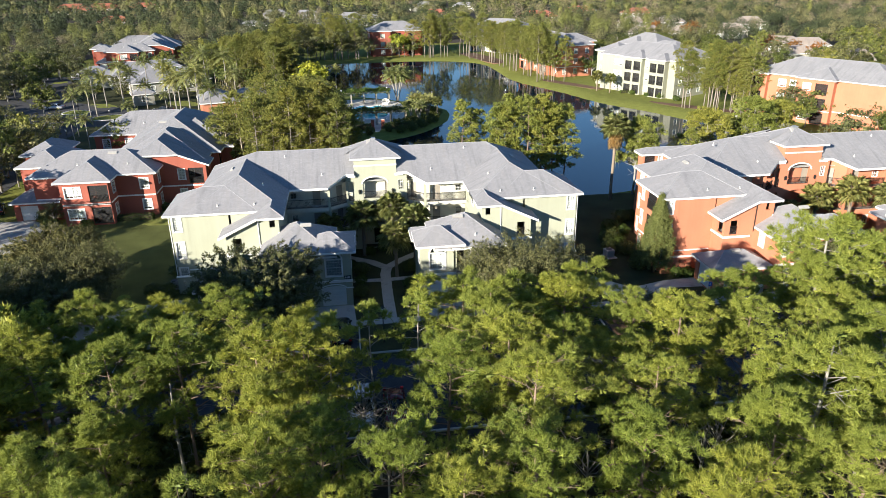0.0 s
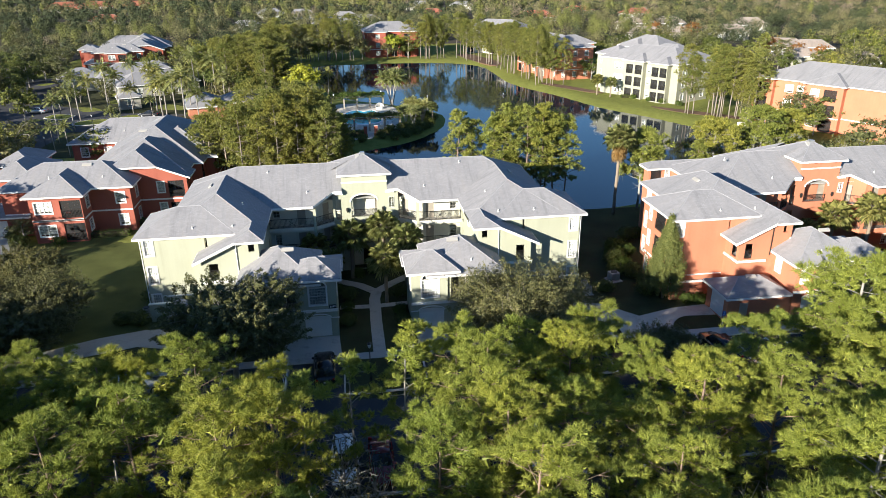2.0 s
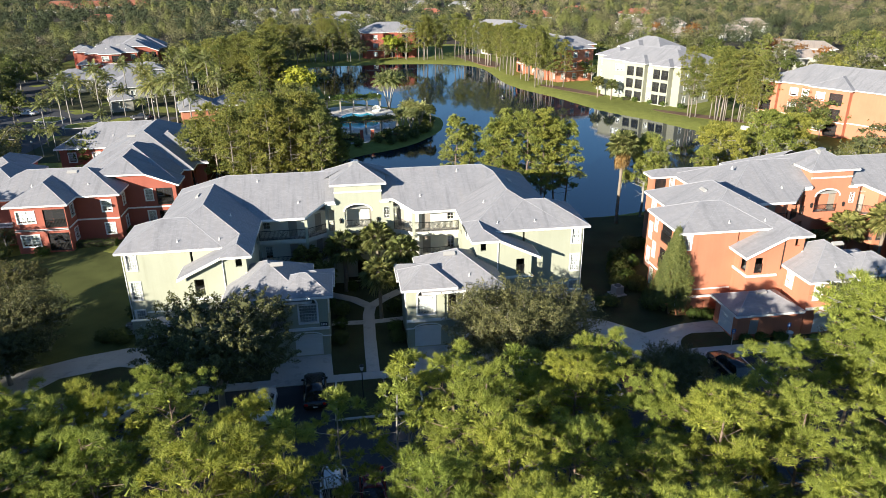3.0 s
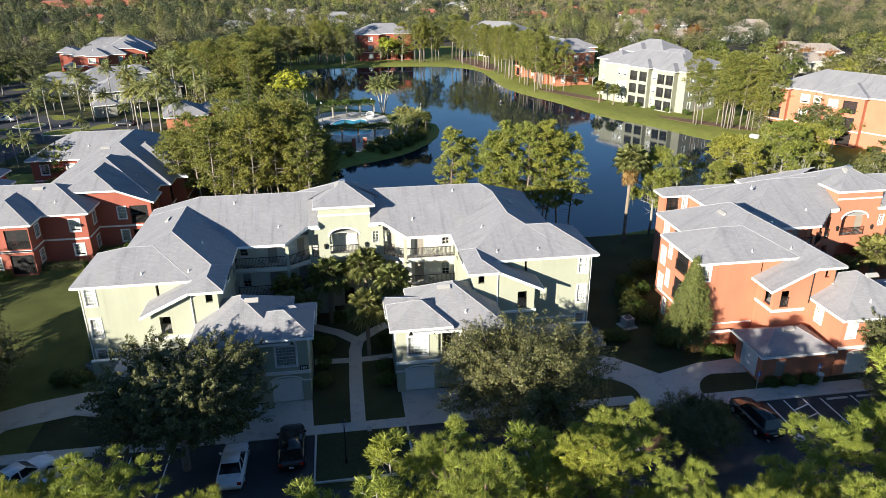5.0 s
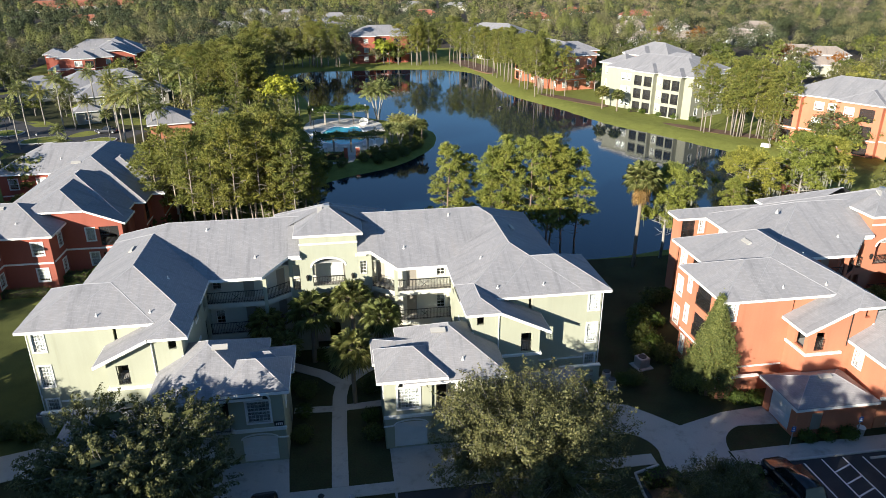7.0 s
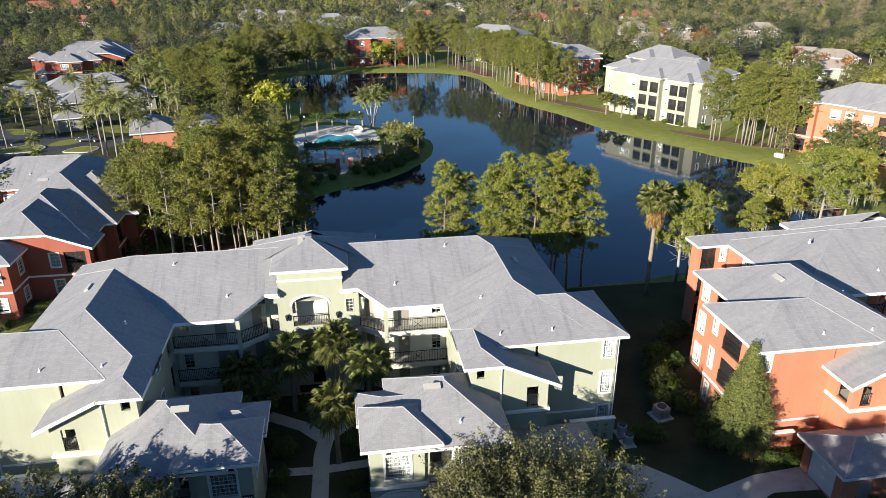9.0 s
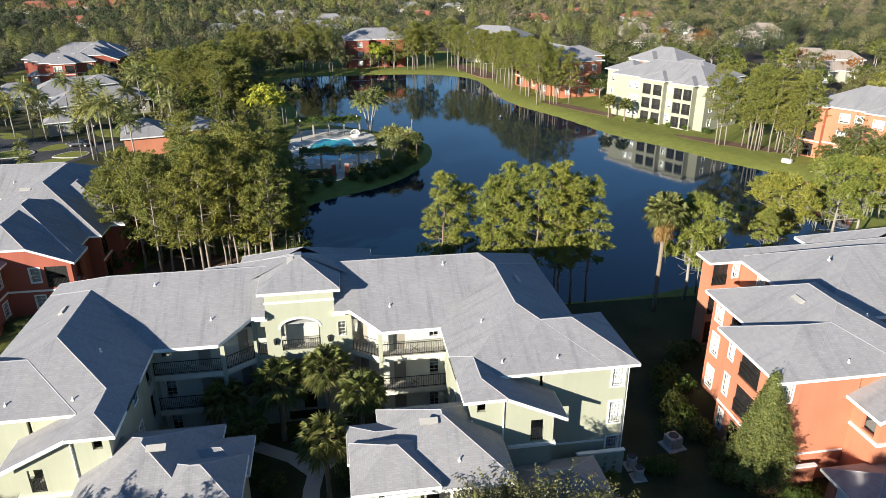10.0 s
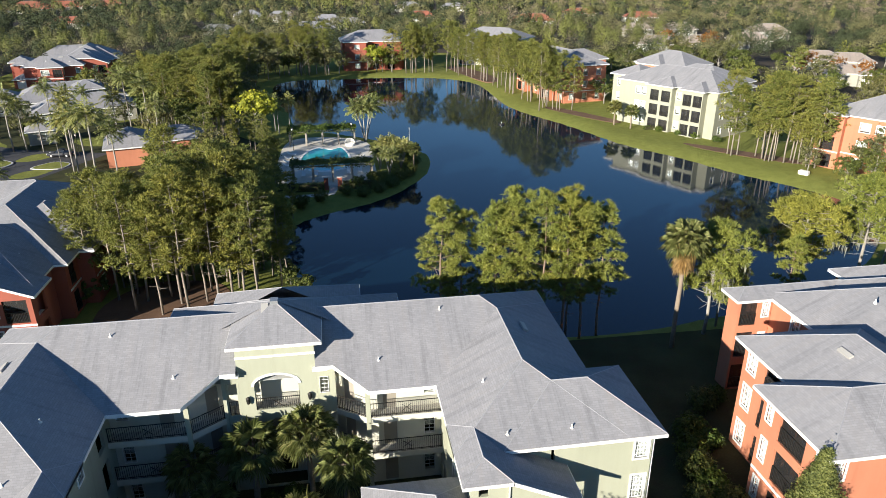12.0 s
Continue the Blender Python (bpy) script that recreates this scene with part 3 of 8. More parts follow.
slab("road", [(-72, -25), (-60, -25), (-57, 30), (-58, 60), (-62, 84), (-74, 84), (-70, 40)], -0.2, 0.016, M_ASPH, "asphalt lane through the estate", "road")
slab("road", [(-100, 84), (-40, 84), (-36, 99), (-58, 106), (-75, 118), (-84, 170), (-100, 170)], -0.2, 0.02, M_ASPH, "shaded asphalt car park with palms", "road")
for isl in ([tuple(q) for q in closed_curve(c, 4)] for c in ([(-62, 91), (-56, 91.5), (-54.5, 95), (-58, 97.5), (-62.5, 95)], [(-50, 90.5), (-45, 89.5), (-44, 93), (-47.5, 94.5)], [(-72, 101), (-67, 99), (-65.5, 103), (-70.5, 105.5)])):
    bm = bmesh.new()
    prism(bm, [(x, y, 0.0) for x, y in isl], (0, 0, 0.16), 2)
    bmesh.ops.recalc_face_normals(bm, faces=bm.faces)
    k = tagged(part("kerb_island", bm, M_KERB), "planted island with a pale concrete kerb", "kerb", "", "structure")
    c = Vector((sum(p[0] for p in isl) / len(isl), sum(p[1] for p in isl) / len(isl)))
    slab("planting_bed", [tuple(c + (Vector(p) - c) * 0.92) for p in isl], 0.1, 0.17, M_GRASS, "grass in a kerbed island", "grass")


def kerb(pts, w=0.16, h=0.15):
    o = slab("kerb", ribbon(pts, w), -0.1, h, M_KERB, "raised pale concrete kerb", "kerb")
    return o


kerb([(-60, -18.93), (-30, -18.93)])
kerb([(-3.1, -18.95), (-3.1, -24.2), (2.4, -24.2)] + arc_pts(2.4, -22.8, 1.4, -90, 0, 6) + [(3.8, -18.95)])
kerb([(12.0, -18.95), (12.0, -24.4), (20.1, -24.4), (20.15, -21.5), (20.4, -19.6), (22.4, -19.0)])
# island grass in the same turf, with shade put into its colour
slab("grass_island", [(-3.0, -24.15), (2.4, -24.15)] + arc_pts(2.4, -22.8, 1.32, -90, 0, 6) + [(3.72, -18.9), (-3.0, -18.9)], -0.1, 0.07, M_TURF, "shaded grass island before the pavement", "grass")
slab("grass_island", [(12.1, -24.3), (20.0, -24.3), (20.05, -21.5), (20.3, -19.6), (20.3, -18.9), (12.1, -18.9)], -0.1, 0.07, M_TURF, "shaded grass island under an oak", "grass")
slab("road", [(3.8, -25), (12.0, -25), (12.0, -18.95), (3.8, -18.95)], -0.2, 0.025, M_ASPH, "dark asphalt approach to the garage driveway", "road")
kerb([(28.2, -20.0), (62, -20.0)], 0.16, 0.14)
kerb([(26.0, -20.1), (26.0, -24.8)])
kerb([(-90, -24.95), (-30, -24.95)])
kerb([(-90, -36.1), (95, -36.1)])
slab("planting_bed", [(20.6, -24.5), (22.6, -24.5), (22.6, -20.4), (20.6, -20.4)], -0.1, 0.08, M_MULCH, "mulched bed between parking bays", "planting bed")
slab("planting_bed", [(26.2, -22.6), (29.0, -22.6), (29.0, -20.4), (26.2, -20.4)], -0.1, 0.08, M_MULCH, "mulched bed between parking bays", "planting bed")
for x in (30.0, 32.7, 37.3, 40.0, 42.7):
    slab("parking_line", [(x - 0.06, -24.9), (x + 0.06, -24.9), (x + 0.06, -20.4), (x - 0.06, -20.4)], 0.02, 0.032, M_LINE, "white painted parking line on asphalt", "parking line")
for x in (34.2, 35.85):
    slab("parking_line", [(x - 0.06, -25.1), (x + 0.06, -25.1), (x + 0.06, -20.2), (x - 0.06, -20.2)], 0.02, 0.032, M_LINE, "white painted border of a hatched aisle", "parking line")
for y in (-21.3, -22.5, -23.7, -24.9):
    slab("parking_line", ribbon([(34.28, y - 0.28), (35.77, y + 0.28)], 0.12), 0.02, 0.034, M_LINE, "white hatch stripe of an access aisle", "parking line")
for x in (-27.0, -24.3, -21.6, -18.9, -16.2, -13.5):
    slab("parking_line", [(x - 0.05, -24.6), (x + 0.05, -24.6), (x + 0.05, -19.4), (x - 0.05, -19.4)], 0.02, 0.032, M_LINE, "white painted parking line on asphalt", "parking line")
for x in (31.4, 38.6, 41.3):
    bm = boxes((x - 0.9, x + 0.9, -20.75, -20.6, 0.025, 0.13))
    tagged(part("wheel_stop", bm, M_KERB), "concrete wheel stop in a parking bay", "wheel stop", "wheel stops")
# the painted wheelchair sign
bm = bmesh.new()
ring = [Vector((32.55 + 0.36 * math.cos(radians(a)), -24.75 + 0.36 * math.sin(radians(a)), 0)) for a in range(150, 391, 20)]
for a, b in zip(ring, ring[1:]):
    d = (b - a).normalized()
    n = Vector((-d.y, d.x, 0)) * 0.05
    prism(bm, [tuple(q + Vector((0, 0, 0.022))) for q in (a - n, b - n, b + n, a + n)], (0, 0, 0.012), 2)
box(bm, 32.45, 32.56, -24.75, -24.2, 0.022, 0.034)
box(bm, 32.56, 32.86, -24.62, -24.52, 0.022, 0.034)
box(bm, 32.78, 32.88, -24.95, -24.62, 0.022, 0.0345)
prism(bm, [(32.5 + 0.13 * math.cos(radians(a)), -24.03 + 0.13 * math.sin(radians(a)), 0.022) for a in range(0, 360, 30)], (0, 0, 0.012), 2)
bmesh.ops.recalc_face_normals(bm, faces=bm.faces)
tagged(part("painted_wheelchair_sign", bm, M_LINE), "white painted wheelchair symbol on asphalt", "road marking", "", "structure")
for pts in ([(-20, 26), (-13, 27), (-8, 31), (-10, 36), (-17, 37), (-21, 32)], [(73.5, 89), (77, 86), (89, 72.5), (87, 70.6), (81, 76), (75, 84)], [(57, 128), (60, 129), (69, 112), (66, 111)], [(44, 205), (50, 206), (56, 180), (51, 172)]):
    slab("planting_bed", [tuple(p) for p in closed_curve(pts, 4)], -0.3, 0.045, M_MULCH, "brown pine straw under the trees", "planting bed")
slab("forest_floor", [(-120, -72), (100, -72), (100, -36.3), (-120, -36.3)], -0.3, 0.03, M_LITTER, "dark leaf litter under the roadside wood", "forest floor")

for pts in ([(-1300, 250), (1300, 250), (1300, 1500), (-1300, 1500)], [(-500, 40), (-104, 40), (-104, 249.9), (-500, 249.9)], [(122, 0), (500, 0), (500, 249.9), (122, 249.9)]):
    slab("forest_floor", pts, -0.4, 0.05, M_LITTER, "dark shaded floor of the distant woods", "forest floor")

# ---- apartment buildings ----
FL = (0.1, 3.15, 6.1)
EAVE, PITCH = 8.75, 0.5


class Side:
    """Helps to build one half of a building: s = 1 as given, s = -1 mirrored."""
    def __init__(self, parent, s):
        self.parent, self.s = parent, s

    def line(self, p0, p1):
        return (p0, p1) if self.s > 0 else ((-p1[0], p1[1]), (-p0[0], p0[1]))

    def u(self, p0, p1, u, w):
        return u if self.s > 0 else (Vector(p1) - Vector(p0)).length - u - w

    def wall(self, p0, p1, z0, z1, mat, holes=(), name="wall"):
        hs = [(self.u(p0, p1, h[0], h[1] - h[0]), self.u(p0, p1, h[0], h[1] - h[0]) + h[1] - h[0], h[2], h[3]) for h in holes]
        return wall(self.parent, *self.line(p0, p1), z0, z1, mat, hs, name=name)

    def window(self, p0, p1, u, z, w, h, **k):
        return window(self.parent, *self.line(p0, p1), self.u(p0, p1, u, w), z, w, h, **k)

    def rect(self, x0, x1):
        return (x0, x1) if self.s > 0 else (-x1, -x0)

    def box(self, name, mat, x0, x1, y0, y1, z0, z1, label=""):
        return part(name, boxes((*self.rect(x0, x1), y0, y1, z0, z1)), mat, self.parent, label)

    def hip(self, x0, x1, y0, y1, z, p=PITCH):
        return hip_roof(self.parent, *self.rect(x0, x1), y0, y1, z, p)

    def rail(self, p0, p1, z, **k):
        return railing(self.parent, *self.line(p0, p1), z, **k)

    def prism(self, name, mat, pts, depth, label=""):
        bm = bmesh.new()
        prism(bm, [(self.s * p[0], p[1], p[2]) for p in pts], (self.s * depth[0], depth[1], depth[2]), 0)
        bmesh.ops.recalc_face_normals(bm, faces=bm.faces)
        return part(name, bm, mat, self.parent, label)


def garage_door(parent, p0, p1, u, z, w, h):
    def build():
        bm = bmesh.new()
        for j in range(4):
            box(bm, 0.0, w, 0.12, 0.16, h * j / 4 + 0.008, h * (j + 1) / 4 - 0.008)
            n = max(3, round(w / 0.6))
            for i in range(n):
                box(bm, w * i / n + 0.07, w * (i + 1) / n - 0.07, 0.105, 0.12, h * j / 4 + 0.1, h * (j + 1) / 4 - 0.1)
        return bm
    d = mesh_part("garage_door", made(("garage_door", w, h), build), M_GARAGE, parent, "white panelled garage door")
    d.matrix_basis = on_wall(p0, p1, u, z)
    return d


def arched_window(parent, p0, p1, u, z, w, h, rise):
    """Two tall sashes under a fan light, set into an opening of height h + rise."""
    lower = window(parent, p0, p1, u, z, w, h, cols=6, rows=6, trim=0.12, blind=0.95)
    m = on_wall(p0, p1, u, z)
    bm = bmesh.new()
    pts = arch_points(0.05, w - 0.05, h + 0.12, h + rise - 0.04, 14)
    for k in (1.0, 0.5):
        q = [(w / 2 + (a - w / 2) * k, 0.07, h + 0.12 + (b - h - 0.12) * k) for a, b in pts]
        for a, b in zip(q, q[1:]):
            prism(bm, [a, b, (b[0], b[1] + 0.05, b[2]), (a[0], a[1] + 0.05, a[2])], (0, 0, 0.035), 2)
    for i in (4, 7, 10):
        a = pts[i]
        d = Vector((a[0] - w / 2, 0, a[1] - h - 0.12)) * 0.5
        n = Vector((-d.z, 0, d.x)).normalized() * 0.02
        s = Vector((w / 2, 0.075, h + 0.12)) + d
        prism(bm, [tuple(s - n), tuple(s + n), tuple(s + n + d), tuple(s - n + d)], (0, 0.035, 0), 1)
    part("fan_bars", bm, M_WHITE, lower).matrix_basis = Matrix()
    bm = bmesh.new()
    prism(bm, [(a, 0.09, b) for a, b in pts], (0, 0.008, 0), 1)
    part("pane", bm, M_GLASS, lower).visible_shadow = False
    bm = bmesh.new()
    o, i = arch_points(-0.14, w + 0.14, h + 0.0, h + rise + 0.12, 14), arch_points(0, w, h + 0.0, h + rise, 14)
    for k in range(14):
        prism(bm, [(i[k][0], -0.05, i[k][1]), (i[k + 1][0], -0.05, i[k + 1][1]), (o[k + 1][0], -0.05, o[k + 1][1]), (o[k][0], -0.05, o[k][1])], (0, 0.1, 0), 1)
    bmesh.ops.recalc_face_normals(bm, faces=bm.faces)
    part("arch_trim", bm, M_WHITE, lower)
    return lower


def lantern(parent, x, y, z):
    bm = bmesh.new()
    tube(bm, [(x, y - 0.16, z - 0.28), (x, y - 0.16, z - 0.2), (x, y - 0.16, z + 0.16), (x, y - 0.16, z + 0.3)], [0.05, 0.11, 0.16, 0.02], 6)
    box(bm, x - 0.05, x + 0.05, y - 0.1, y + 0.0, z - 0.12, z + 0.1)
    return part("wall_lantern", bm, M_RAIL, parent, "black metal wall lantern")


def vent(parent, x, y, z, h=0.22):
    bm = bmesh.new()
    tube(bm, [(x, y, z - 0.15), (x, y, z + 0.0), (x, y, z + 0.06), (x, y, z + h)], [0.12, 0.12, 0.045, 0.045], 8)
    part("vent_pipe", bm, M_BLIND, parent, "pale vent pipe")


def skylight_vent(parent, x, y, z, w=0.9, d=0.45, tilt=PITCH, axis="y"):
    """A pale box vent lying on a slope."""
    bm = boxes((-w / 2, w / 2, -d / 2, d / 2, 0.0, 0.13))
    o = part("roof_vent", bm, M_ACBOX, parent, "pale metal roof vent")
    a = math.atan(tilt)
    o.matrix_basis = Matrix.Translation((x, y, z)) @ (Matrix.Rotation(a, 4, "X") if axis == "y" else Matrix.Rotation(a, 4, "Y"))


def apartment_building(label, at, stucco, court, cut=False):
    """Three storeys in a U round a courtyard, with a tower, two garage pavilions and two garages."""
    B = thing("apartment_building", label, "apartment building", "apartment buildings", "", at)
    # the main roof: its front slope is cut back round the tower
    x1, y0, y1 = 20.1, -1.4, 10.9
    h = (y1 - y0) / 2
    zr, yr = EAVE + PITCH * h, y0 + h
    zn = EAVE + PITCH * (0.5 - y0)
    bm = bmesh.new()
    uv = bm.loops.layers.uv.new("UVMap")
    for s in (-1, 1):
        xe = 14.0 if cut and s < 0 else x1
        q = [(5.7 * s, y0, EAVE), (xe * s, y0, EAVE), ((xe - h) * s, yr, zr), (3.55 * s, yr, zr), (3.55 * s, 0.5, zn)]
        sloped(bm, uv, q if s > 0 else [q[1], q[0], *q[:1:-1]])
        e = [(xe * s, y0, EAVE), (xe * s, y1, EAVE), ((xe - h) * s, yr, zr)]
        sloped(bm, uv, e if s > 0 else [e[1], e[0], e[2]])
    zt = EAVE + PITCH * (1.1 - y0)
    sloped(bm, uv, [(-3.55, 0.5, zn), (-2.56, 0.5, zn), (-2.56, 1.1, zt), (-3.55, 1.1, zt)])
    sloped(bm, uv, [(2.41, 0.5, zn), (3.55, 0.5, zn), (3.55, 1.1, zt), (2.41, 1.1, zt)])
    sloped(bm, uv, [(-3.55, 1.1, zt), (3.55, 1.1, zt), (3.55, yr, zr), (-3.55, yr, zr)])
    xw = 14.0 if cut else x1
    sloped(bm, uv, [(x1, y1, EAVE), (-xw, y1, EAVE), (-(xw - h), yr, zr), (x1 - h, yr, zr)])
    # the rear roofs
    for hw, yb, ya in ((8.7, 12.3, 3.6), (5.75, 14.5, 8.75)):
        za = EAVE + PITCH * hw
        sloped(bm, uv, [(-hw, yb, EAVE), (-hw, ya, EAVE), (0, ya, za)])
        sloped(bm, uv, [(hw, ya, EAVE), (hw, yb, EAVE), (0, ya, za)])
        sloped(bm, uv, [(hw, yb, EAVE), (-hw, yb, EAVE), (0, ya, za)])
    roof = part("roof", bm, M_SHINGLE, B)
    caps = [((-(xw - h), yr, zr), (x1 - h, yr, zr))]
    for s in (-1, 1):
        xe = xw if s < 0 else x1
        caps += [((xe * s, y0, EAVE), ((xe - h) * s, yr, zr)), ((xe * s, y1, EAVE), ((xe - h) * s, yr, zr)), ((8.7 * s, 12.3, EAVE), (0, 3.6, EAVE + 4.35)), ((5.75 * s, 14.5, EAVE), (0, 8.75, EAVE + 2.875))]
    for a, b in caps:
        a, b = Vector(a), Vector(b)
        d = (b - a).normalized()
        sd = d.cross(Vector((0, 0, 1))).normalized() * 0.085
        up = sd.cross(d)
        up = (up if up.z > 0 else -up).normalized()
        bm = bmesh.new()
        prism(bm, [a - sd - up * 0.055, a + sd - up * 0.055, a + up * 0.02], b - a, 0)
        part("ridge_cap", bm, M_CAP, roof)
    edge = []
    for s in (-1, 1):
        xe = xw if s < 0 else x1
        a, b = sorted((5.7 * s, xe * s))
        edge.append(boxes((a, b, y0 - 0.03, y0 + 0.02, EAVE - 0.26, EAVE - 0.01)))
        a, b = sorted((xe * s, (xe + 0.03) * s))
        edge.append(boxes((a, b, 5.0 if cut and s < 0 else 8.75, y1, EAVE - 0.26, EAVE - 0.01)))
        edge.append(bmesh.new())
        prism(edge[-1], [(5.7 * s, y0 - 0.03, EAVE - 0.26), (5.7 * s, y0 - 0.03, EAVE - 0.005), (3.55 * s, 0.47, zn - 0.005), (3.55 * s, 0.47, zn - 0.26)], (-0.05 * s, 0.03, 0), 0)
    edge.append(boxes((-3.55, -2.56, 0.46, 0.52, zn - 0.27, zn - 0.01)))
    edge.append(boxes((2.41, 3.55, 0.46, 0.52, zn - 0.27, zn - 0.01)))
    edge.append(boxes((-xw, x1, y1 - 0.02, y1 + 0.03, EAVE - 0.26, EAVE - 0.01)))
    for hw, yb in ((8.7, 12.3), (5.75, 14.5)):
        edge.append(boxes((-hw, hw, yb - 0.02, yb + 0.03, EAVE - 0.26, EAVE - 0.01)))
        for s in (-1, 1):
            a, b = sorted((hw * s, (hw + 0.03) * s))
            edge.append(boxes((a, b, y1, yb, EAVE - 0.26, EAVE - 0.012)))
    for bm in edge:
        bmesh.ops.recalc_face_normals(bm, faces=bm.faces)
        part("fascia", bm, M_WHITE, roof)
    part("soffit", boxes((-xw + 0.05, -5.7, -1.36, 10.85, 8.5, 8.52), (5.7, 20.05, -1.36, 10.85, 8.5, 8.52), (-5.69, 5.69, 1.3, 10.85, 8.5, 8.52), (-8.65, 8.65, 10.86, 12.25, 8.5, 8.52), (-5.7, 5.7, 12.26, 14.45, 8.5, 8.52)), M_SOFFIT, roof)
    # the tower
    hip_roof(B, -3.0, 2.9, 0.6, 6.9, 11.5, 0.54)
    tf = ((-2.55, 1.0), (2.4, 1.0))
    wall(B, *tf, 0.0, 11.3, stucco, [(0.95, 3.8, 6.45, 9.05), (0.95, 3.8, 3.25, 5.7), (0.95, 3.8, 0.1, 2.7)])
    for zs, zt in ((8.3, 9.05), (5.1, 5.7), (2.0, 2.7)):
        spandrels(B, *tf, 0.95, 3.8, zs, zt, stucco)
    arch_band(B, *tf, 0.95, 3.8, 8.3, 9.05, 0.16, 0.05, M_WHITE, 0.0)
    wall(B, (2.4, 1.0), (2.4, 6.4), 8.6, 11.3, stucco)
    wall(B, (-2.55, 6.4), (-2.55, 1.0), 8.6, 11.3, stucco)
    wall(B, (2.4, 6.4), (-2.55, 6.4), 8.6, 11.3, stucco)
    part("trim_band", boxes((-2.6, 2.45, 0.95, 1.0, 10.4, 10.56)), M_WHITE, B)
    for z in FL[1:]:
        part("walkway", boxes((-2.5, 2.35, 1.02, 2.4, z - 0.25, z + (0.12 if z > 6 else 0))), M_CONC, B)
    wall(B, (-3.5, 2.4), (3.5, 2.4), 0.0, 9.6, court, [(0.6, 1.5, 6.1, 8.1), (4.6, 5.5, 6.1, 8.1), (3.0, 4.0, 0.1, 2.3)])
    for u in (0.6, 4.6):
        d = part("door", boxes((0, 0.9, 0.06, 0.11, 0, 2.0)), M_DOORP, B, "taupe painted entrance door")
        d.matrix_basis = on_wall((-3.5, 2.4), (3.5, 2.4), u, 6.1)
    for s, x in ((-1, -3.05), (1, 2.55)):
        part("shoulder_cap", boxes((x - 0.35, x + 0.6, 0.7, 1.6, 9.2, 9.42)), M_WHITE, B)
        part("shoulder_block", boxes((x - 0.1, x + 0.45, 0.95, 1.5, 9.42, 9.75)), M_METAL, B)
    railing(B, (-1.6, 1.08), (1.25, 1.08), 6.25)
    railing(B, (-1.6, 1.08), (1.25, 1.08), 3.25)
    lantern(B, -2.05, 1.0, 7.35)
    lantern(B, 1.9, 1.0, 7.3)
    skylight_vent(B, -0.65, 3.2, 12.75, 0.45, 0.7, 0.54)
    part("roof_vent", boxes((-0.3, 0.2, 3.3, 3.9, 12.75, 13.2)), M_METAL, B, "pale metal roof vent")
    for s in (1, -1):
        S = Side(B, s)
        # roofs of the wing, its outer part and its bay
        S.hip(10.0, 20.1, -8.3, 4.9 if cut and s < 0 else 8.7, EAVE + 0.005)
        S.hip(12.78, 22.35, -8.32, -1.0, EAVE + 0.004)
        S.hip(10.0, 12.7, -10.8, -5.5, EAVE + 0.002)
        bm = bmesh.new()
        uv = bm.loops.layers.uv.new("UVMap")
        q = [(16.65, -10.8, 6.84), (16.65, -7.7, 6.84), (12.68, -7.7, 8.75), (12.68, -10.8, 8.75)]
        q = [(s * a, b, c) for a, b, c in q]
        sloped(bm, uv, q if s > 0 else [q[1], q[0], q[3], q[2]])
        cat = part("lean_to_roof", bm, M_SHINGLE, B)
        S.prism("fascia", M_WHITE, [(12.68, -10.83, 8.74), (16.68, -10.83, 6.83), (16.68, -10.83, 6.58), (12.68, -10.83, 8.49)], (0, 0.05, 0))
        S.prism("fascia", M_WHITE, [(16.65, -10.78, 6.83), (16.65, -7.7, 6.83), (16.65, -7.7, 6.6), (16.65, -10.78, 6.6)], (0.04, 0, 0))
        S.prism("soffit", M_SOFFIT, [(12.7, -10.75, 8.6), (16.63, -10.75, 6.7), (16.63, -7.75, 6.7), (12.7, -7.75, 8.6)], (0, 0, -0.04))
        # outer front
        a, b = (15.9, -7.75), (21.8, -7.75)
        z3 = ((6.75, 1.65), (3.75, 1.75), (0.6, 2.0))
        S.wall(a, b, 0.0, 8.5, stucco, [(4.85, 5.65, z, z + hh) for z, hh in z3])
        for z, hh in z3:
            S.window(a, b, 4.85, z, 0.8, hh, cols=4, rows=6)
        S.wall((10.8, -7.75), (15.68, -7.75), 6.0, 8.5, stucco)
        S.box("trim_band", M_WHITE, 16.0, 20.55, -7.8, -7.75, 2.3, 2.44)
        # outer side, with screened balconies
        a, b = (21.8, -7.75), (21.8, -1.55)
        hs = []
        for z in FL:
            hs += [(2.0, 4.4, z + 0.05, z + 2.35), (0.35, 0.95, z + 0.7, z + 2.3), (5.2, 5.7, z + 0.7, z + 2.3)]
        S.wall(a, b, 0.0, 8.5, stucco, hs)
        for z in FL:
            S.window(a, b, 0.35, z + 0.7, 0.6, 1.6, cols=2, rows=4, blind=0.9)
            S.window(a, b, 5.2, z + 0.7, 0.5, 1.6, cols=2, rows=4, blind=0.9)
            S.rail((21.7, -5.75), (21.7, -3.35), z + 0.05)
            S.box("screen", M_SCREEN, 21.62, 21.63, -5.75, -3.35, z + 0.05, z + 2.35)
            S.box("balcony_floor", M_CONC, 20.2, 21.55, -5.8, -3.3, z - 0.2, z + 0.04)
            S.box("balcony_back", stucco, 20.05, 20.2, -5.9, -3.2, z - 0.2, z + 2.4)
            # door drawn near-black: the room's shade is put into its colour
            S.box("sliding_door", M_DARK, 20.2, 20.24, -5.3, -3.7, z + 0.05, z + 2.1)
        S.box("trim_band", M_WHITE, 21.8, 21.85, -7.7, -1.6, 2.75, 2.95)
        S.wall((21.8, -1.55), (19.55, -1.55), 0.0, 8.5, stucco)
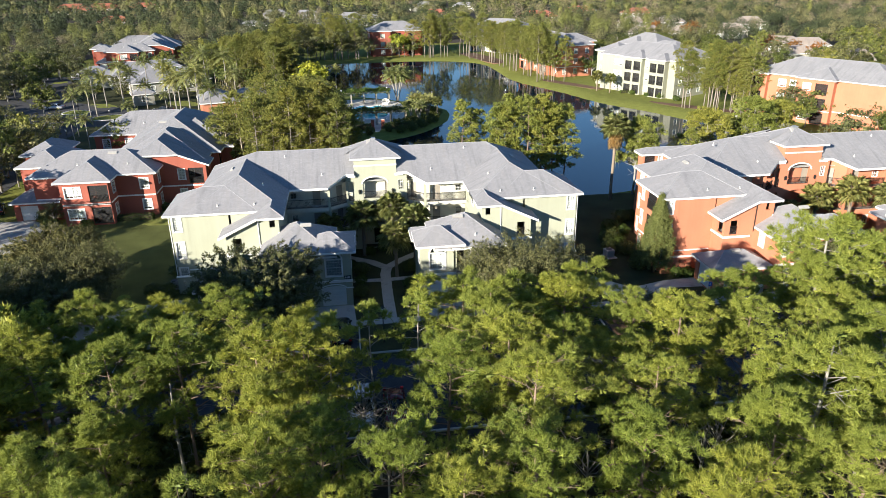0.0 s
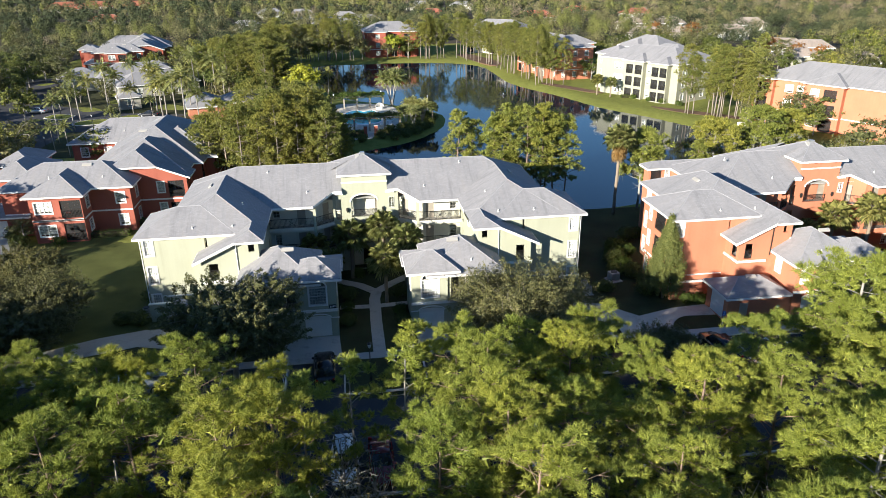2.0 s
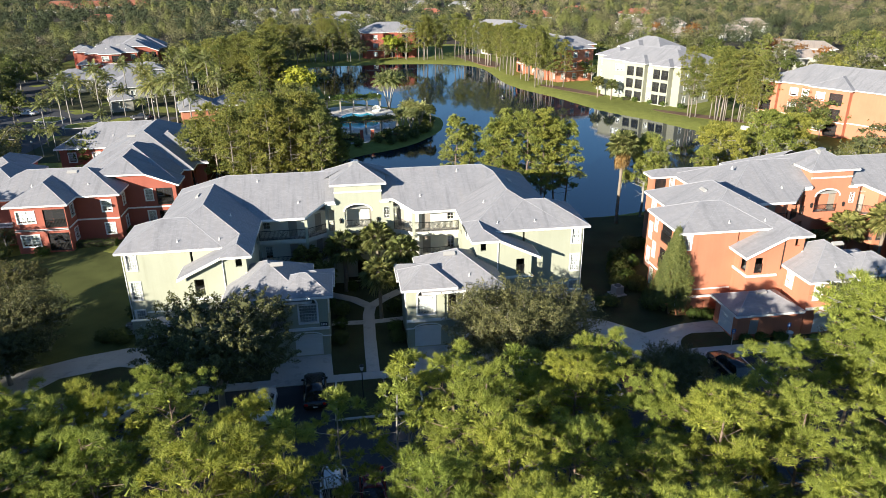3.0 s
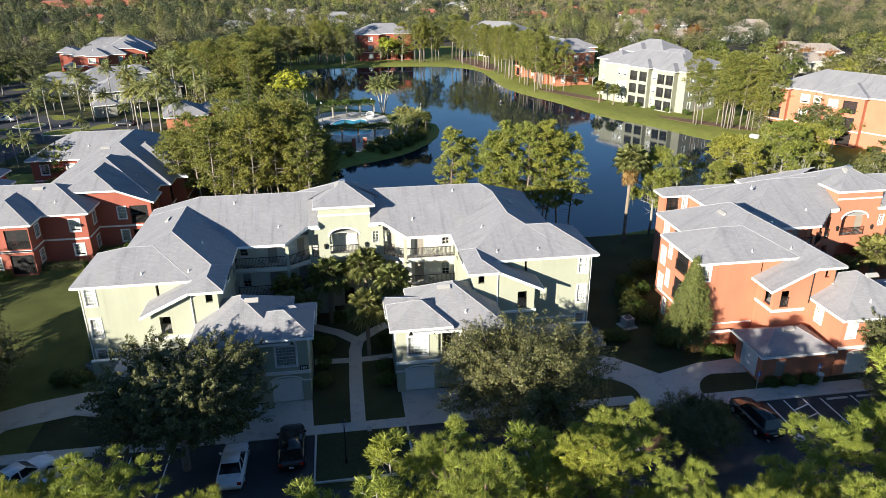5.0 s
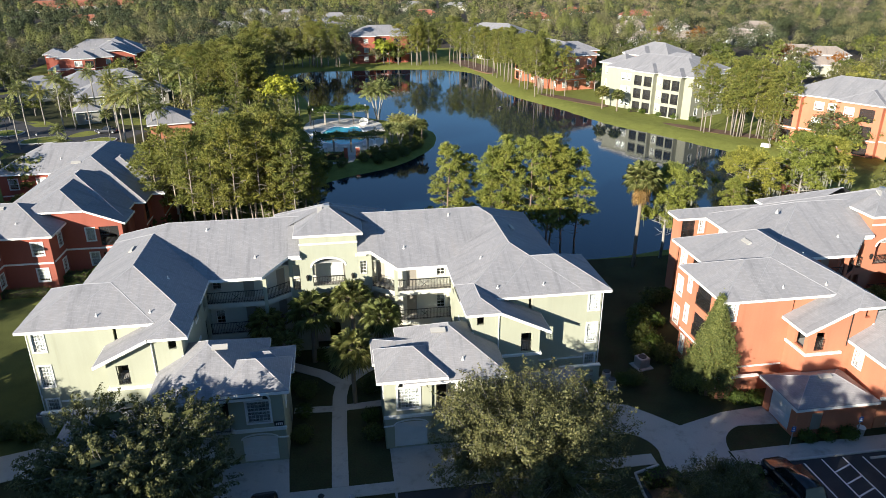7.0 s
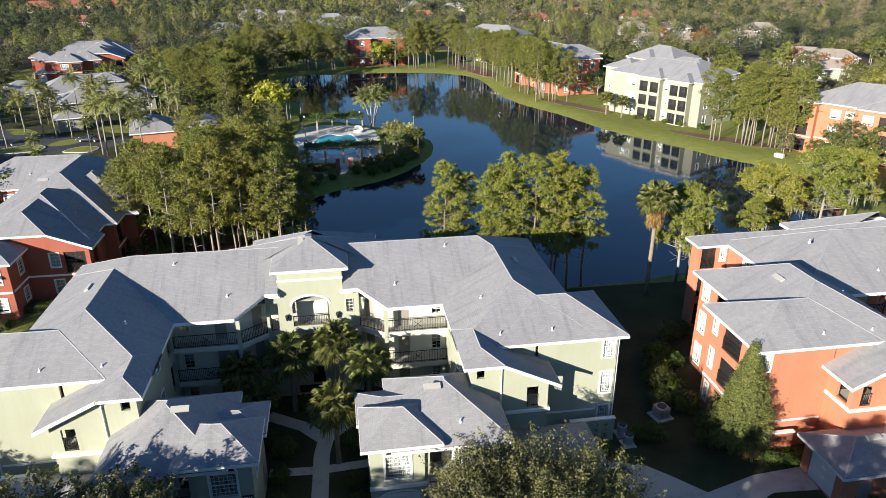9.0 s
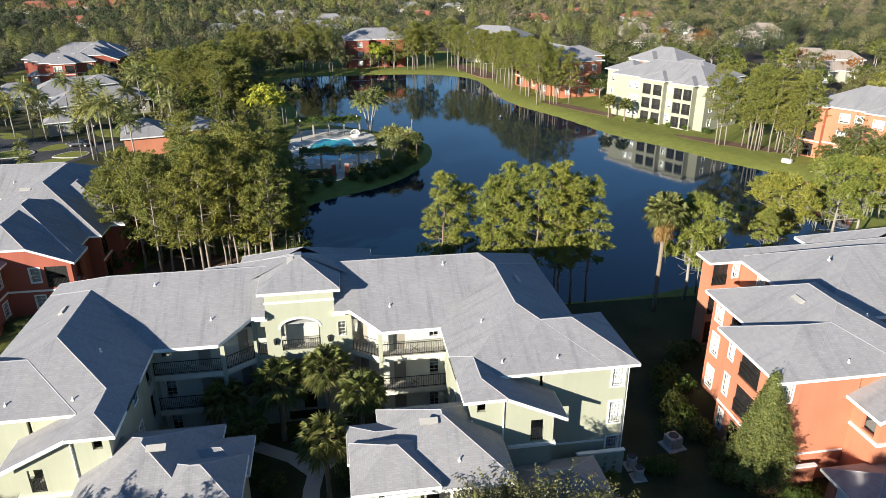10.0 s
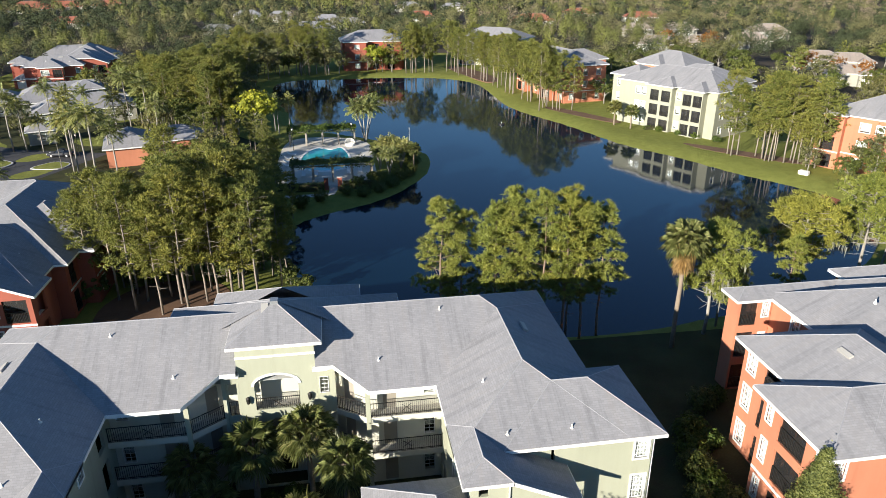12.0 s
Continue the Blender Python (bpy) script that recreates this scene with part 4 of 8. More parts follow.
        if cut and s < 0:
            a, b = (19.55, -1.55), (19.55, 4.35)
            hs = [(4.4, 5.3, z + 0.5, z + 2.3) for z in FL] + [(1.2, 3.4, z + 0.05, z + 2.35) for z in FL]
            S.wall(a, b, 0.0, 8.5, stucco, hs)
            for z in FL:
                S.window(a, b, 4.4, z + 0.5, 0.9, 1.8, cols=2, rows=4, blind=0.9)
                S.rail((19.45, -0.35), (19.45, 1.85), z + 0.05)
                S.box("screen", M_SCREEN, 19.38, 19.39, -0.35, 1.85, z + 0.05, z + 2.35)
                S.box("balcony_back", stucco, 18.0, 18.1, -0.5, 2.0, z - 0.2, z + 2.4)
                S.box("balcony_floor", M_CONC, 18.1, 19.3, -0.4, 1.9, z - 0.2, z + 0.04)
            S.wall((19.55, 4.35), (13.5, 4.35), 0.0, 8.5, stucco)
            S.wall((13.5, 4.57), (13.5, 10.48), 0.0, 8.5, stucco, [(2.4, 3.3, z + 0.8, z + 2.2) for z in FL])
            # the rear room with its stacked balconies
            S.hip(6.0, 16.95, 9.95, 12.4, EAVE + 0.004)
            a, b = (13.5, 10.5), (16.4, 10.5)
            S.wall(a, b, 0.0, 8.5, stucco, [(1.25, 2.7, z + 0.05, z + 2.35) for z in FL] + [(0.3, 0.75, z + 0.8, z + 2.2) for z in FL])
            for z in FL:
                S.window(a, b, 0.3, z + 0.8, 0.45, 1.4, cols=2, rows=4, blind=0.9)
                S.window((13.5, 4.57), (13.5, 10.48), 2.4, z + 0.8, 0.9, 1.4, cols=2, rows=4, blind=0.9)
                S.rail((14.75, 10.56), (16.2, 10.56), z + 0.05)
                S.box("screen", M_SCREEN, 14.75, 16.2, 10.62, 10.63, z + 0.05, z + 2.35)
                S.box("balcony_floor", M_CONC, 14.7, 16.17, 10.73, 11.6, z - 0.2, z + 0.04)
                S.box("balcony_back", stucco, 14.6, 16.17, 11.6, 11.7, z - 0.2, z + 2.5)
            S.wall((16.4, 10.72), (16.4, 12.1), 0.0, 8.5, stucco)
            S.wall((16.4, 12.1), (8.9, 12.1), 0.0, 8.5, stucco)
            hs = []
        else:
            hs = [(u, u + 1.0, z + 0.8, z + 2.2) for z in FL for u in (1.2, 4.6, 9.0)]
        if hs:
            S.wall((19.55, -1.55), (19.55, 10.35), 0.0, 8.5, stucco, hs)
        for u0, u1, z0, z1 in hs:
            S.window((19.55, -1.55), (19.55, 10.35), u0, z0, 1.0, 1.4, cols=2, rows=4, blind=0.7)
        # the bay and its recessed balcony
        a, b = (10.55, -10.25), (12.6, -10.25)
        S.wall(a, b, 0.0, 8.5, stucco, [(0.4, 0.95, 7.5, 8.25)])
        # near-black panel that paints in the shade behind the small opening
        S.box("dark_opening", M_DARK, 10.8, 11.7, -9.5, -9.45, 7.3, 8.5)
        a, b = (12.6, -10.25), (15.95, -10.25)
        S.wall(a, b, 0.0, 6.85, stucco, [(1.85, 2.7, 4.9, 6.5)])
        S.prism("wall", stucco, [(12.6, -10.25, 6.85), (15.95, -10.25, 6.85), (15.95, -10.25, 6.9), (12.6, -10.25, 8.5)], (0, 0.2, 0))
        S.wall((15.95, -10.25), (15.95, -7.75), 0.0, 6.9, stucco, [(0.4, 1.5, 4.9, 6.5)])
        S.wall((10.82, -7.8), (12.6, -7.8), 4.5, 8.5, stucco)
        S.box("balcony_floor", M_CONC, 12.9, 15.7, -10.0, -7.8, 4.5, 4.75)
        # recess shade put into the colour of this balcony's back wall
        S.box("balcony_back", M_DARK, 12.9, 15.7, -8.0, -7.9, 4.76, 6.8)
        S.rail((14.4, -10.18), (15.35, -10.18), 4.9, h=0.95)
        S.box("trim_band", M_WHITE, 12.95, 16.1, -10.42, -10.25, 4.55, 4.75)
        S.box("trim_band", M_WHITE, 15.95, 16.1, -10.24, -7.8, 4.55, 4.75)
        bm = bmesh.new()
        tube(bm, [(s * 12.62, -10.33, 8.3), (s * 12.62, -10.33, 5.2)], [0.05, 0.05], 6)
        part("downpipe", bm, M_RAIL if stucco is not M_GREEN else M_WHITE, B)
        # inner wall of the wing
        a, b = (10.55, 0.4), (10.55, -10.25)
        hs = [(1.3, 2.5, z + 0.1, z + 2.2) for z in FL] + [(5.0, 5.8, z + 0.9, z + 2.1) for z in FL]
        S.wall(a, b, 0.0, 8.5, stucco, hs)
        for z in FL:
            S.window(a, b, 5.0, z + 0.9, 0.8, 1.2, cols=2, rows=4)
            # near-black panel stands in for shade behind the gallery opening
            S.box("dark_opening", M_DARK, 11.2, 11.25, -2.4, -0.7, z, z + 2.4)
        # courtyard galleries
        a, b = (5.8, 0.4), (10.55, 0.4)
        hs = []
        for z in FL:
            hs += [(0.85, 1.75, z, z + 2.05), (3.6, 4.3, z + (0.95 if z > 6 else 0.62), z + (1.65 if z > 6 else 1.9))]
        S.wall(a, b, 0.0, 8.5, court, hs)
        for z in FL:
            S.window(a, b, 3.6, z + (0.95 if z > 6 else 0.62), 0.7, 0.7 if z > 6 else 1.28, cols=2, rows=2 if z > 6 else 4, trim=0.03, blind=0 if z > 6 else 0.45, edge=0.025)
            d = S.box("door", M_DOORP, 6.66, 7.54, 0.46, 0.52, z, z + 2.04, "taupe painted entrance door")
        S.wall((3.5, 2.4), (5.8, 0.4), 0.0, 9.3, court, [(0.8, 1.7, 6.1, 8.1), (0.8, 1.7, 3.15, 5.2)])
        for z in (3.15, 6.1):
            S.prism("door", M_DOORP, [(4.1, 1.98, z), (4.8, 1.37, z), (4.8, 1.37, z + 2.0), (4.1, 1.98, z + 2.0)], (0.05, 0.06, 0), "taupe painted entrance door")
        for z in FL[1:]:
            S.prism("walkway", M_CONC, [(10.54, -0.5, z), (10.54, 0.39, z), (5.8, 0.39, z), (3.55, 2.3, z), (2.6, 2.3, z), (2.6, 1.05, z), (3.5, 1.0, z), (5.6, -0.5, z)], (0, 0, -0.08))
            S.prism("walkway_edge", court if stucco is M_GREEN else stucco, [(10.54, -0.55, z - 0.02), (5.6, -0.55, z - 0.02), (3.5, 0.95, z - 0.02), (3.5, 1.1, z - 0.02), (5.65, -0.4, z - 0.02), (10.54, -0.4, z - 0.02)], (0, 0, -0.42))
            S.rail((5.75, -0.47), (10.5, -0.47), z)
            S.rail((3.65, 0.93), (5.5, -0.4), z)
        S.box("column", stucco, 5.48, 5.78, -0.58, -0.32, 0.0, 8.5)
        S.box("column", stucco, 3.4, 3.62, 0.9, 1.12, 0.0, 9.35)
        a, b = (2.4 if s > 0 else 2.55, 1.0), (3.4, 1.0)
        S.wall(a, b, 0.0, 9.3, stucco, [(0.2, 0.75, 7.4, 8.6), (0.2, 0.75, 4.3, 5.5)] if s > 0 else [(0.15, 0.75, 6.2, 8.6), (0.15, 0.75, 3.2, 5.5)])
        if s > 0:
            for z in (7.4, 4.3):
                S.window(a, b, 0.2, z, 0.55, 1.2, cols=2, rows=4, trim=0.02, blind=0, edge=0.02)
        else:
            S.rail((2.7, 1.06), (3.3, 1.06), 6.2)
            S.box("wall_back", court, 2.6, 3.4, 2.3, 2.39, 6.1, 8.6)
        # pavilion over garages
        S.hip(4.85, 12.5, -14.6, -6.5, 5.75, 0.6)
        S.hip(2.98, 8.0, -14.8, -10.3, 6.2, 0.6)
        S.hip(2.85, 9.3, -11.6, -8.0, 5.78, 0.39)
        a, b = (3.5, -14.2), (6.9, -14.2)
        S.wall(a, b, 0.0, 5.98, stucco, [(0.95, 2.5, 3.4, 5.85), (0.65, 3.05, 0.05, 2.25)])
        ln = S.line(a, b)
        uu = S.u(a, b, 0.95, 1.55)
        arched_window(B, *ln, uu, 3.4, 1.55, 1.7, 0.75)
        spandrels(B, *ln, uu, uu + 1.55, 5.1, 5.85, stucco)
        ug = S.u(a, b, 0.65, 2.4)
        garage_door(B, *ln, ug, 0.05, 2.4, 2.2)
        arch_band(B, *ln, ug, ug + 2.4, 2.0, 2.38, 0.1, 0.06, M_WHITE)
        spandrels(B, *ln, ug, ug + 2.4, 2.0, 2.25, stucco)
        S.box("trim_band", M_WHITE, 3.42, 6.98, -14.34, -14.2, 2.68, 2.92)
        S.box("trim_band", M_WHITE, 3.36, 4.06, -14.26, -14.2, 1.95, 2.05)
        a, b = (6.9, -14.0), (11.95, -14.0)
        S.wall(a, b, 0.0, 5.5, stucco, [(0.35, 2.35, 3.0, 5.2), (3.75, 4.5, 3.65, 5.05), (1.6, 4.0, 0.05, 2.25)])
        ln = S.line(a, b)
        S.window(a, b, 3.75, 3.65, 0.75, 1.4, cols=4, rows=6, blind=0.95)
        ug = S.u(a, b, 1.6, 2.4)
        garage_door(B, *ln, ug, 0.05, 2.4, 2.2)
        arch_band(B, *ln, ug, ug + 2.4, 2.0, 2.38, 0.1, 0.06, M_WHITE)
        spandrels(B, *ln, ug, ug + 2.4, 2.0, 2.25, stucco)
        S.box("trim_band", M_WHITE, 6.99, 12.0, -14.14, -14.0, 2.6, 2.84)
        S.box("balcony_floor", M_CONC, 7.1, 9.4, -14.55, -12.4, 2.85, 2.98)
        S.rail((7.15, -14.48), (9.35, -14.48), 2.98, h=1.0)
        S.box("balcony_back", stucco, 7.1, 9.4, -12.5, -12.35, 2.98, 5.5)
        # near-black door, with the shade behind it put into the colour
        S.box("sliding_door", M_DARK, 7.3, 8.2, -12.54, -12.5, 2.98, 5.1)
        S.box("blind", M_BLIND, 8.2, 9.1, -12.54, -12.5, 2.98, 5.1)
        S.box("column", M_WHITE, 9.2, 9.34, -14.1, -14.01, 2.98, 5.5)
        S.wall((11.95, -14.0), (11.95, -7.05), 0.0, 5.5, stucco, [(2.5, 3.3, 3.7, 5.0)])
        S.window((11.95, -14.0), (11.95, -7.05), 2.5, 3.7, 0.8, 1.3)
        S.wall((11.95, -7.05), (5.4, -7.05), 0.0, 5.5, stucco)
        S.wall((5.4, -7.05), (5.4, -8.6), 0.0, 5.5, stucco)
        S.wall((5.18, -8.6), (3.5, -8.6), 0.0, 5.9, stucco)
        a, b = (3.5, -8.6), (3.5, -14.2)
        S.wall(a, b, 0.0, 5.98, stucco, [(3.6, 4.3, 3.7, 5.1), (1.2, 2.1, 0.05, 2.1)])
        S.window(a, b, 3.6, 3.7, 0.7, 1.4, cols=2, rows=4)
        S.box("door", M_DOORP, 3.58, 3.64, -10.7, -9.8, 0.05, 2.1, "taupe painted side door")
        skylight_vent(B, s * 7.8, -11.15, 7.85, 1.1, 0.4, 0.6)
        vent(B, s * 9.3, -13.3, 6.55)
        vent(B, s * 10.6, -10.2, 6.9)
        # low garage
        S.hip(12.3, 19.05, -14.45, -9.75, 2.8)
        S.wall((12.1, -14.05), (18.65, -14.05), 0.0, 2.62, stucco, [(4.4, 5.3, 0.5, 2.0)])
        S.box("meter_panel", M_METAL, 16.5, 17.4, -14.0, -13.95, 0.5, 2.0, "grey metal service panel")
        S.wall((18.65, -14.05), (18.65, -10.15), 0.0, 2.62, stucco, [(0.7, 3.2, 0.05, 2.2)])
        garage_door(B, *S.line((18.65, -14.05), (18.65, -10.15)), S.u((18.65, -14.05), (18.65, -10.15), 0.7, 2.5), 0.05, 2.5, 2.15)
        S.wall((18.65, -10.15), (12.1, -10.15), 0.0, 2.62, stucco)
        skylight_vent(B, s * 15.6, -12.3, 3.93, 1.0, 0.4, 0.3)
        # screen wall between garage and house
        S.wall((18.4, -8.6), (21.8, -8.6), 0.0, 1.9, stucco, [(0.5 + 0.7 * i, 0.75 + 0.7 * i, 0.4 + 0.45 * j, 0.65 + 0.45 * j) for i in range(4) for j in range(3)], "screen_wall")
        S.box("trim_band", M_WHITE, 18.35, 21.85, -8.65, -8.33, 1.9, 2.0)
        # vents on the slopes
        for x, y in ((11.0, 3.9), (6.5, 0.6)) if s > 0 else ((10.6, 3.7), (6.3, 0.55)):
            vent(B, s * x, y, EAVE + PITCH * (y + 1.4))
        vent(B, s * 12.6, -3.4, EAVE + PITCH * 2.6)
        for x in (13.15, 16.9):
            vent(B, s * x, -7.45, EAVE + PITCH * 0.85)
        skylight_vent(B, s * 16.5, -1.2 if cut and s < 0 else 1.9, EAVE + PITCH * 3.6 + 0.02, 0.35, 1.1, s * PITCH, "x")
        bm = bmesh.new()
        tube(bm, [(s * 21.95, -7.6, 8.4), (s * 21.95, -7.6, 0.1)], [0.05, 0.05], 6)
        part("downpipe", bm, M_WHITE, B)
    # rear walls
    wall(B, (19.55, 10.35), (8.2, 10.35), 0.0, 8.5, stucco)
    wall(B, (-8.2, 10.35), (-13.2 if cut else -19.55, 10.35), 0.0, 8.5, stucco)
    wall(B, (8.2, 10.57), (8.2, 11.75), 0.0, 8.5, stucco)
    wall(B, (-8.2, 11.75), (-8.2, 10.57), 0.0, 8.5, stucco)
    wall(B, (8.2, 11.75), (5.3, 11.75), 0.0, 8.5, stucco)
    wall(B, (-5.3, 11.75), (-8.2, 11.75), 0.0, 8.5, stucco)
    wall(B, (5.3, 11.97), (5.3, 13.95), 0.0, 8.5, stucco)
    wall(B, (-5.3, 13.95), (-5.3, 11.97), 0.0, 8.5, stucco)
    hs = [(u, u + 1.4, z + 0.5, z + 2.2) for z in FL for u in (1.5, 4.6, 7.7)]
    wall(B, (5.3, 13.95), (-5.3, 13.95), 0.0, 8.5, stucco, hs)
    for u0, u1, z0, z1 in hs:
        window(B, (5.3, 13.95), (-5.3, 13.95), u0, z0, 1.4, 1.7, cols=4, rows=4)
    # number plaque: plain bars
    pl = part("number_plaque", boxes((-4.25, -3.6, -14.26, -14.2, 2.98, 3.35)), M_RAIL, B, "dark oval number plaque")
    part("plaque_bars", boxes(*[(-4.15 + 0.13 * i, -4.07 + 0.13 * i, -14.275, -14.26, 3.07, 3.26) for i in range(4)]), M_WHITE, pl)
    return B


apartment_building("sage green stucco apartment building with grey shingle roofs", (0, 0, 0), M_GREEN, M_CREAM)
apartment_building("terracotta stucco apartment building with grey shingle roofs", (52.3, -3.55, 0), M_ORANGE, M_ORANGE, True)

# ---- further buildings ----


def block_building(name, label, category, at, turn, rects, storeys, stucco, eave, openings=(), pitch=0.5, roofmat=None, over=0.55, base=0.15, step=3.05, auto=3.4, split=False):
    """Walls and hip roofs over several rectangles that run into one another. openings: (rectangle, side, kind, start, width)."""
    B = thing(name, label, category, "", "", at, turn)
    inner = [(a + over, b - over, c + over, d - over) for a, b, c, d in rects]
    for k, (a, b, c, d) in enumerate(rects):
        hip_roof(B, a, b, c, d, eave + 0.003 * k, pitch, roofmat, split=split)
        x0, x1, y0, y1 = inner[k]
        for side, p0, p1 in (("S", (x0, y0), (x1, y0)), ("E", (x1, y0), (x1, y1)), ("N", (x1, y1), (x0, y1)), ("W", (x0, y1), (x0, y0))):
            if side in "EW":
                e = 0.23 if side == "E" else -0.23
                p0, p1 = (p0[0], p0[1] + e), (p1[0], p1[1] - e)
            ln = (Vector(p1) - Vector(p0)).length
            dv = (Vector(p1) - Vector(p0)) / ln

            def free(u):
                q = Vector(p0) + dv * u + Vector((dv.y, -dv.x)) * 0.3
                return not any(j != k and r[0] - 0.4 < q.x < r[1] + 0.4 and r[2] - 0.4 < q.y < r[3] + 0.4 for j, r in enumerate(inner))
            mine = [o[2:] for o in openings if o[0] == k and o[1] == side]
            if not mine and auto and ln > 2.5:
                n = max(1, int(ln / auto))
                mine = [("win", ln * (i + 0.5) / n - 0.55, 1.1) for i in range(n)]
            mine = [o for o in mine if free(o[1]) and free(o[1] + o[2]) and o[1] > 0.1 and o[1] + o[2] < ln - 0.1]
            holes, todo = [], []
            for kind, u, w in mine:
                for s in range(storeys):
                    z = base + step * s
                    h0, h1 = (0.75, 2.2) if kind == "win" else (0.05, 2.35)
                    holes.append((u, u + w, z + h0, z + h1))
                    todo.append((kind, u, w, z, h0, h1))
            wall(B, p0, p1, 0.0, eave - 0.25, stucco, holes)
            n2 = Vector((-dv.y, dv.x))
            for kind, u, w, z, h0, h1 in todo:
                if kind == "win":
                    window(B, p0, p1, u, z + h0, w, h1 - h0, cols=4 if w > 1.5 else 2, rows=4, blind=0.85, bars=split)
                else:
                    m = on_wall(p0, p1, u, z)
                    # the sliding door's near-black has the room's shade painted in
                    for nm, mt, bx in (("screen", M_SCREEN, (0, w, 0.12, 0.13, 0.05, 2.35)), ("balcony_floor", M_CONC, (-0.1, w + 0.1, 0.23, 1.6, -0.2, 0.04)), ("balcony_back", stucco, (-0.1, w + 0.1, 1.6, 1.7, 0.0, 2.6)),
                                       ("sliding_door", M_DARK, (w * 0.2, w * 0.8, 1.55, 1.597, 0.05, 2.1))):
                        part(nm, boxes(bx), mt, B).matrix_basis = m
                    q0, q1 = Vector(p0) + dv * u + n2 * 0.06, Vector(p0) + dv * (u + w) + n2 * 0.06
                    railing(B, tuple(q0), tuple(q1), z + 0.05, step=0.16)
            if storeys > 1 and mine and stucco is not M_YELLOW:
                bm = boxes((0.05, ln - 0.05, -0.05, 0.0, base + step - 0.3, base + step - 0.1))
                part("trim_band", bm, M_WHITE, B).matrix_basis = on_wall(p0, p1, 0, 0)
    return B


# two-storey red houses of one design
LEFT = [(-42.0, -34.7, 15.2, 28), (-46.5, -29.6, 18.4, 28.0), (-37.2, -23.8, 24.0, 39.5), (-38.4, -22.5, 29.0, 53.5), (-46.5, -26.9, 44.5, 56.0), (-50.2, -43.5, 24.1, 34), (-34.2, -21.0, 32.4, 46.5), (-38.6, -28.0, 43.2, 50.0), (-52.5, -46.5, 31.5, 40.0)]


def red_house(label, at, turn):
    west = block_building("apartment_building", label, "apartment building", at, turn, LEFT, 2, M_RED, 6.3,
                          [(0, "S", "win", 0.6, 2.0), (0, "S", "bal", 3.6, 2.5), (1, "S", "win", 13.9, 1.1), (1, "E", "win", 2.0, 1.0), (2, "E", "bal", 2.6, 2.2), (3, "E", "bal", 0.6, 1.6), (6, "E", "win", 1.2, 1.1), (6, "E", "win", 6.5, 1.1), (6, "E", "bal", 9.0, 2.6)], split=True)
    # the bay with its lean-to roof
    hip_roof(west, -33.6, -27.4, 22.3, 34, 7.75, 0.5)
    bm = bmesh.new()
    uv = bm.loops.layers.uv.new("UVMap")
    sloped(bm, uv, [(-23.2, 22.3, 6.05), (-23.2, 26.5, 6.05), (-27.42, 26.5, 7.75), (-27.42, 22.3, 7.75)])
    part("lean_to_roof", bm, M_SHINGLE, west)
    bm = bmesh.new()
    prism(bm, [(-27.42, 22.27, 7.74), (-23.18, 22.27, 6.04), (-23.18, 22.27, 5.8), (-27.42, 22.27, 7.5)], (0, 0.05, 0), 1)
    prism(bm, [(-23.2, 22.33, 6.04), (-23.2, 26.5, 6.04), (-23.2, 26.5, 5.8), (-23.2, 22.33, 5.8)], (0.04, 0, 0), 1)
    bmesh.ops.recalc_face_normals(bm, faces=bm.faces)
    part("fascia", bm, M_WHITE, west)
    wall(west, (-31.0, 22.85), (-23.75, 22.85), 0.0, 6.0, M_RED, [(3.3, 4.2, 0.9, 2.4), (3.3, 4.2, 3.9, 5.4), (4.7, 6.8, 0.15, 2.4), (4.7, 6.8, 3.2, 5.5)])
    for z in (0.9, 3.9):
        window(west, (-31.0, 22.85), (-23.75, 22.85), 3.3, z, 0.9, 1.5, cols=2, rows=4)
    for z, h in ((0.15, 2.25), (3.2, 2.3)):
        part("screen", boxes((-26.3, -24.2, 22.97, 22.98, z, z + h)), M_SCREEN, west)
        part("balcony_floor", boxes((-26.4, -24.0, 23.08, 25.5, z - 0.2, z - 0.01)), M_CONC, west)
        railing(west, (-26.25, 22.93), (-24.25, 22.93), z)
    bm = bmesh.new()
    prism(bm, [(-31.0, 22.85, 6.0), (-23.75, 22.85, 6.0), (-23.75, 22.85, 6.02), (-27.4, 22.85, 7.5), (-31.0, 22.85, 7.5)], (0, 0.2, 0), 1)
    part("wall", bm, M_RED, west)
    wall(west, (-23.75, 23.07), (-23.75, 26.5), 0.0, 5.9, M_RED, [(0.6, 2.6, 3.2, 5.4), (0.6, 2.6, 0.15, 2.4)])
    wall(west, (-31.0, 27.5), (-31.0, 23.07), 0.0, 7.5, M_RED)
    part("trim_band", boxes((-31.02, -23.7, 22.8, 22.85, 2.85, 3.05)), M_WHITE, west)
    part("trim_band", boxes((-41.4, -35.3, 15.7, 15.75, 2.85, 3.05)), M_WHITE, west)
    hip_roof(west, -49.5, -43.0, 18.6, 24.0, 2.8, 0.5)
    wall(west, (-49.1, 19.0), (-43.4, 19.0), 0, 2.6, M_RED, [(0.8, 3.6, 0.05, 2.2)])
    garage_door(west, (-49.1, 19.0), (-43.4, 19.0), 0.8, 0.05, 2.8, 2.15)
    wall(west, (-49.1, 24.0), (-49.1, 19.22), 0, 2.6, M_RED)
    for x, y, z in ((-33.6, 20.2, 7.2), (-39.5, 18.5, 7.8), (-26.6, 29.0, 7.55), (-24.3, 36.0, 7.75), (-38.0, 47.0, 7.55)):
        vent(west, x, y, z)
    skylight_vent(west, -36.0, 22.4, 8.32, 1.2, 0.4)
    skylight_vent(west, -32.0, 36.0, 9.72, 1.2, 0.4)
    skylight_vent(west, -29.9, 32.5, 9.05, 0.5, 0.5, 0.5, "x")


red_house("brick red stucco apartment building with white trim and grey roofs", (0, 0, 0), 0)
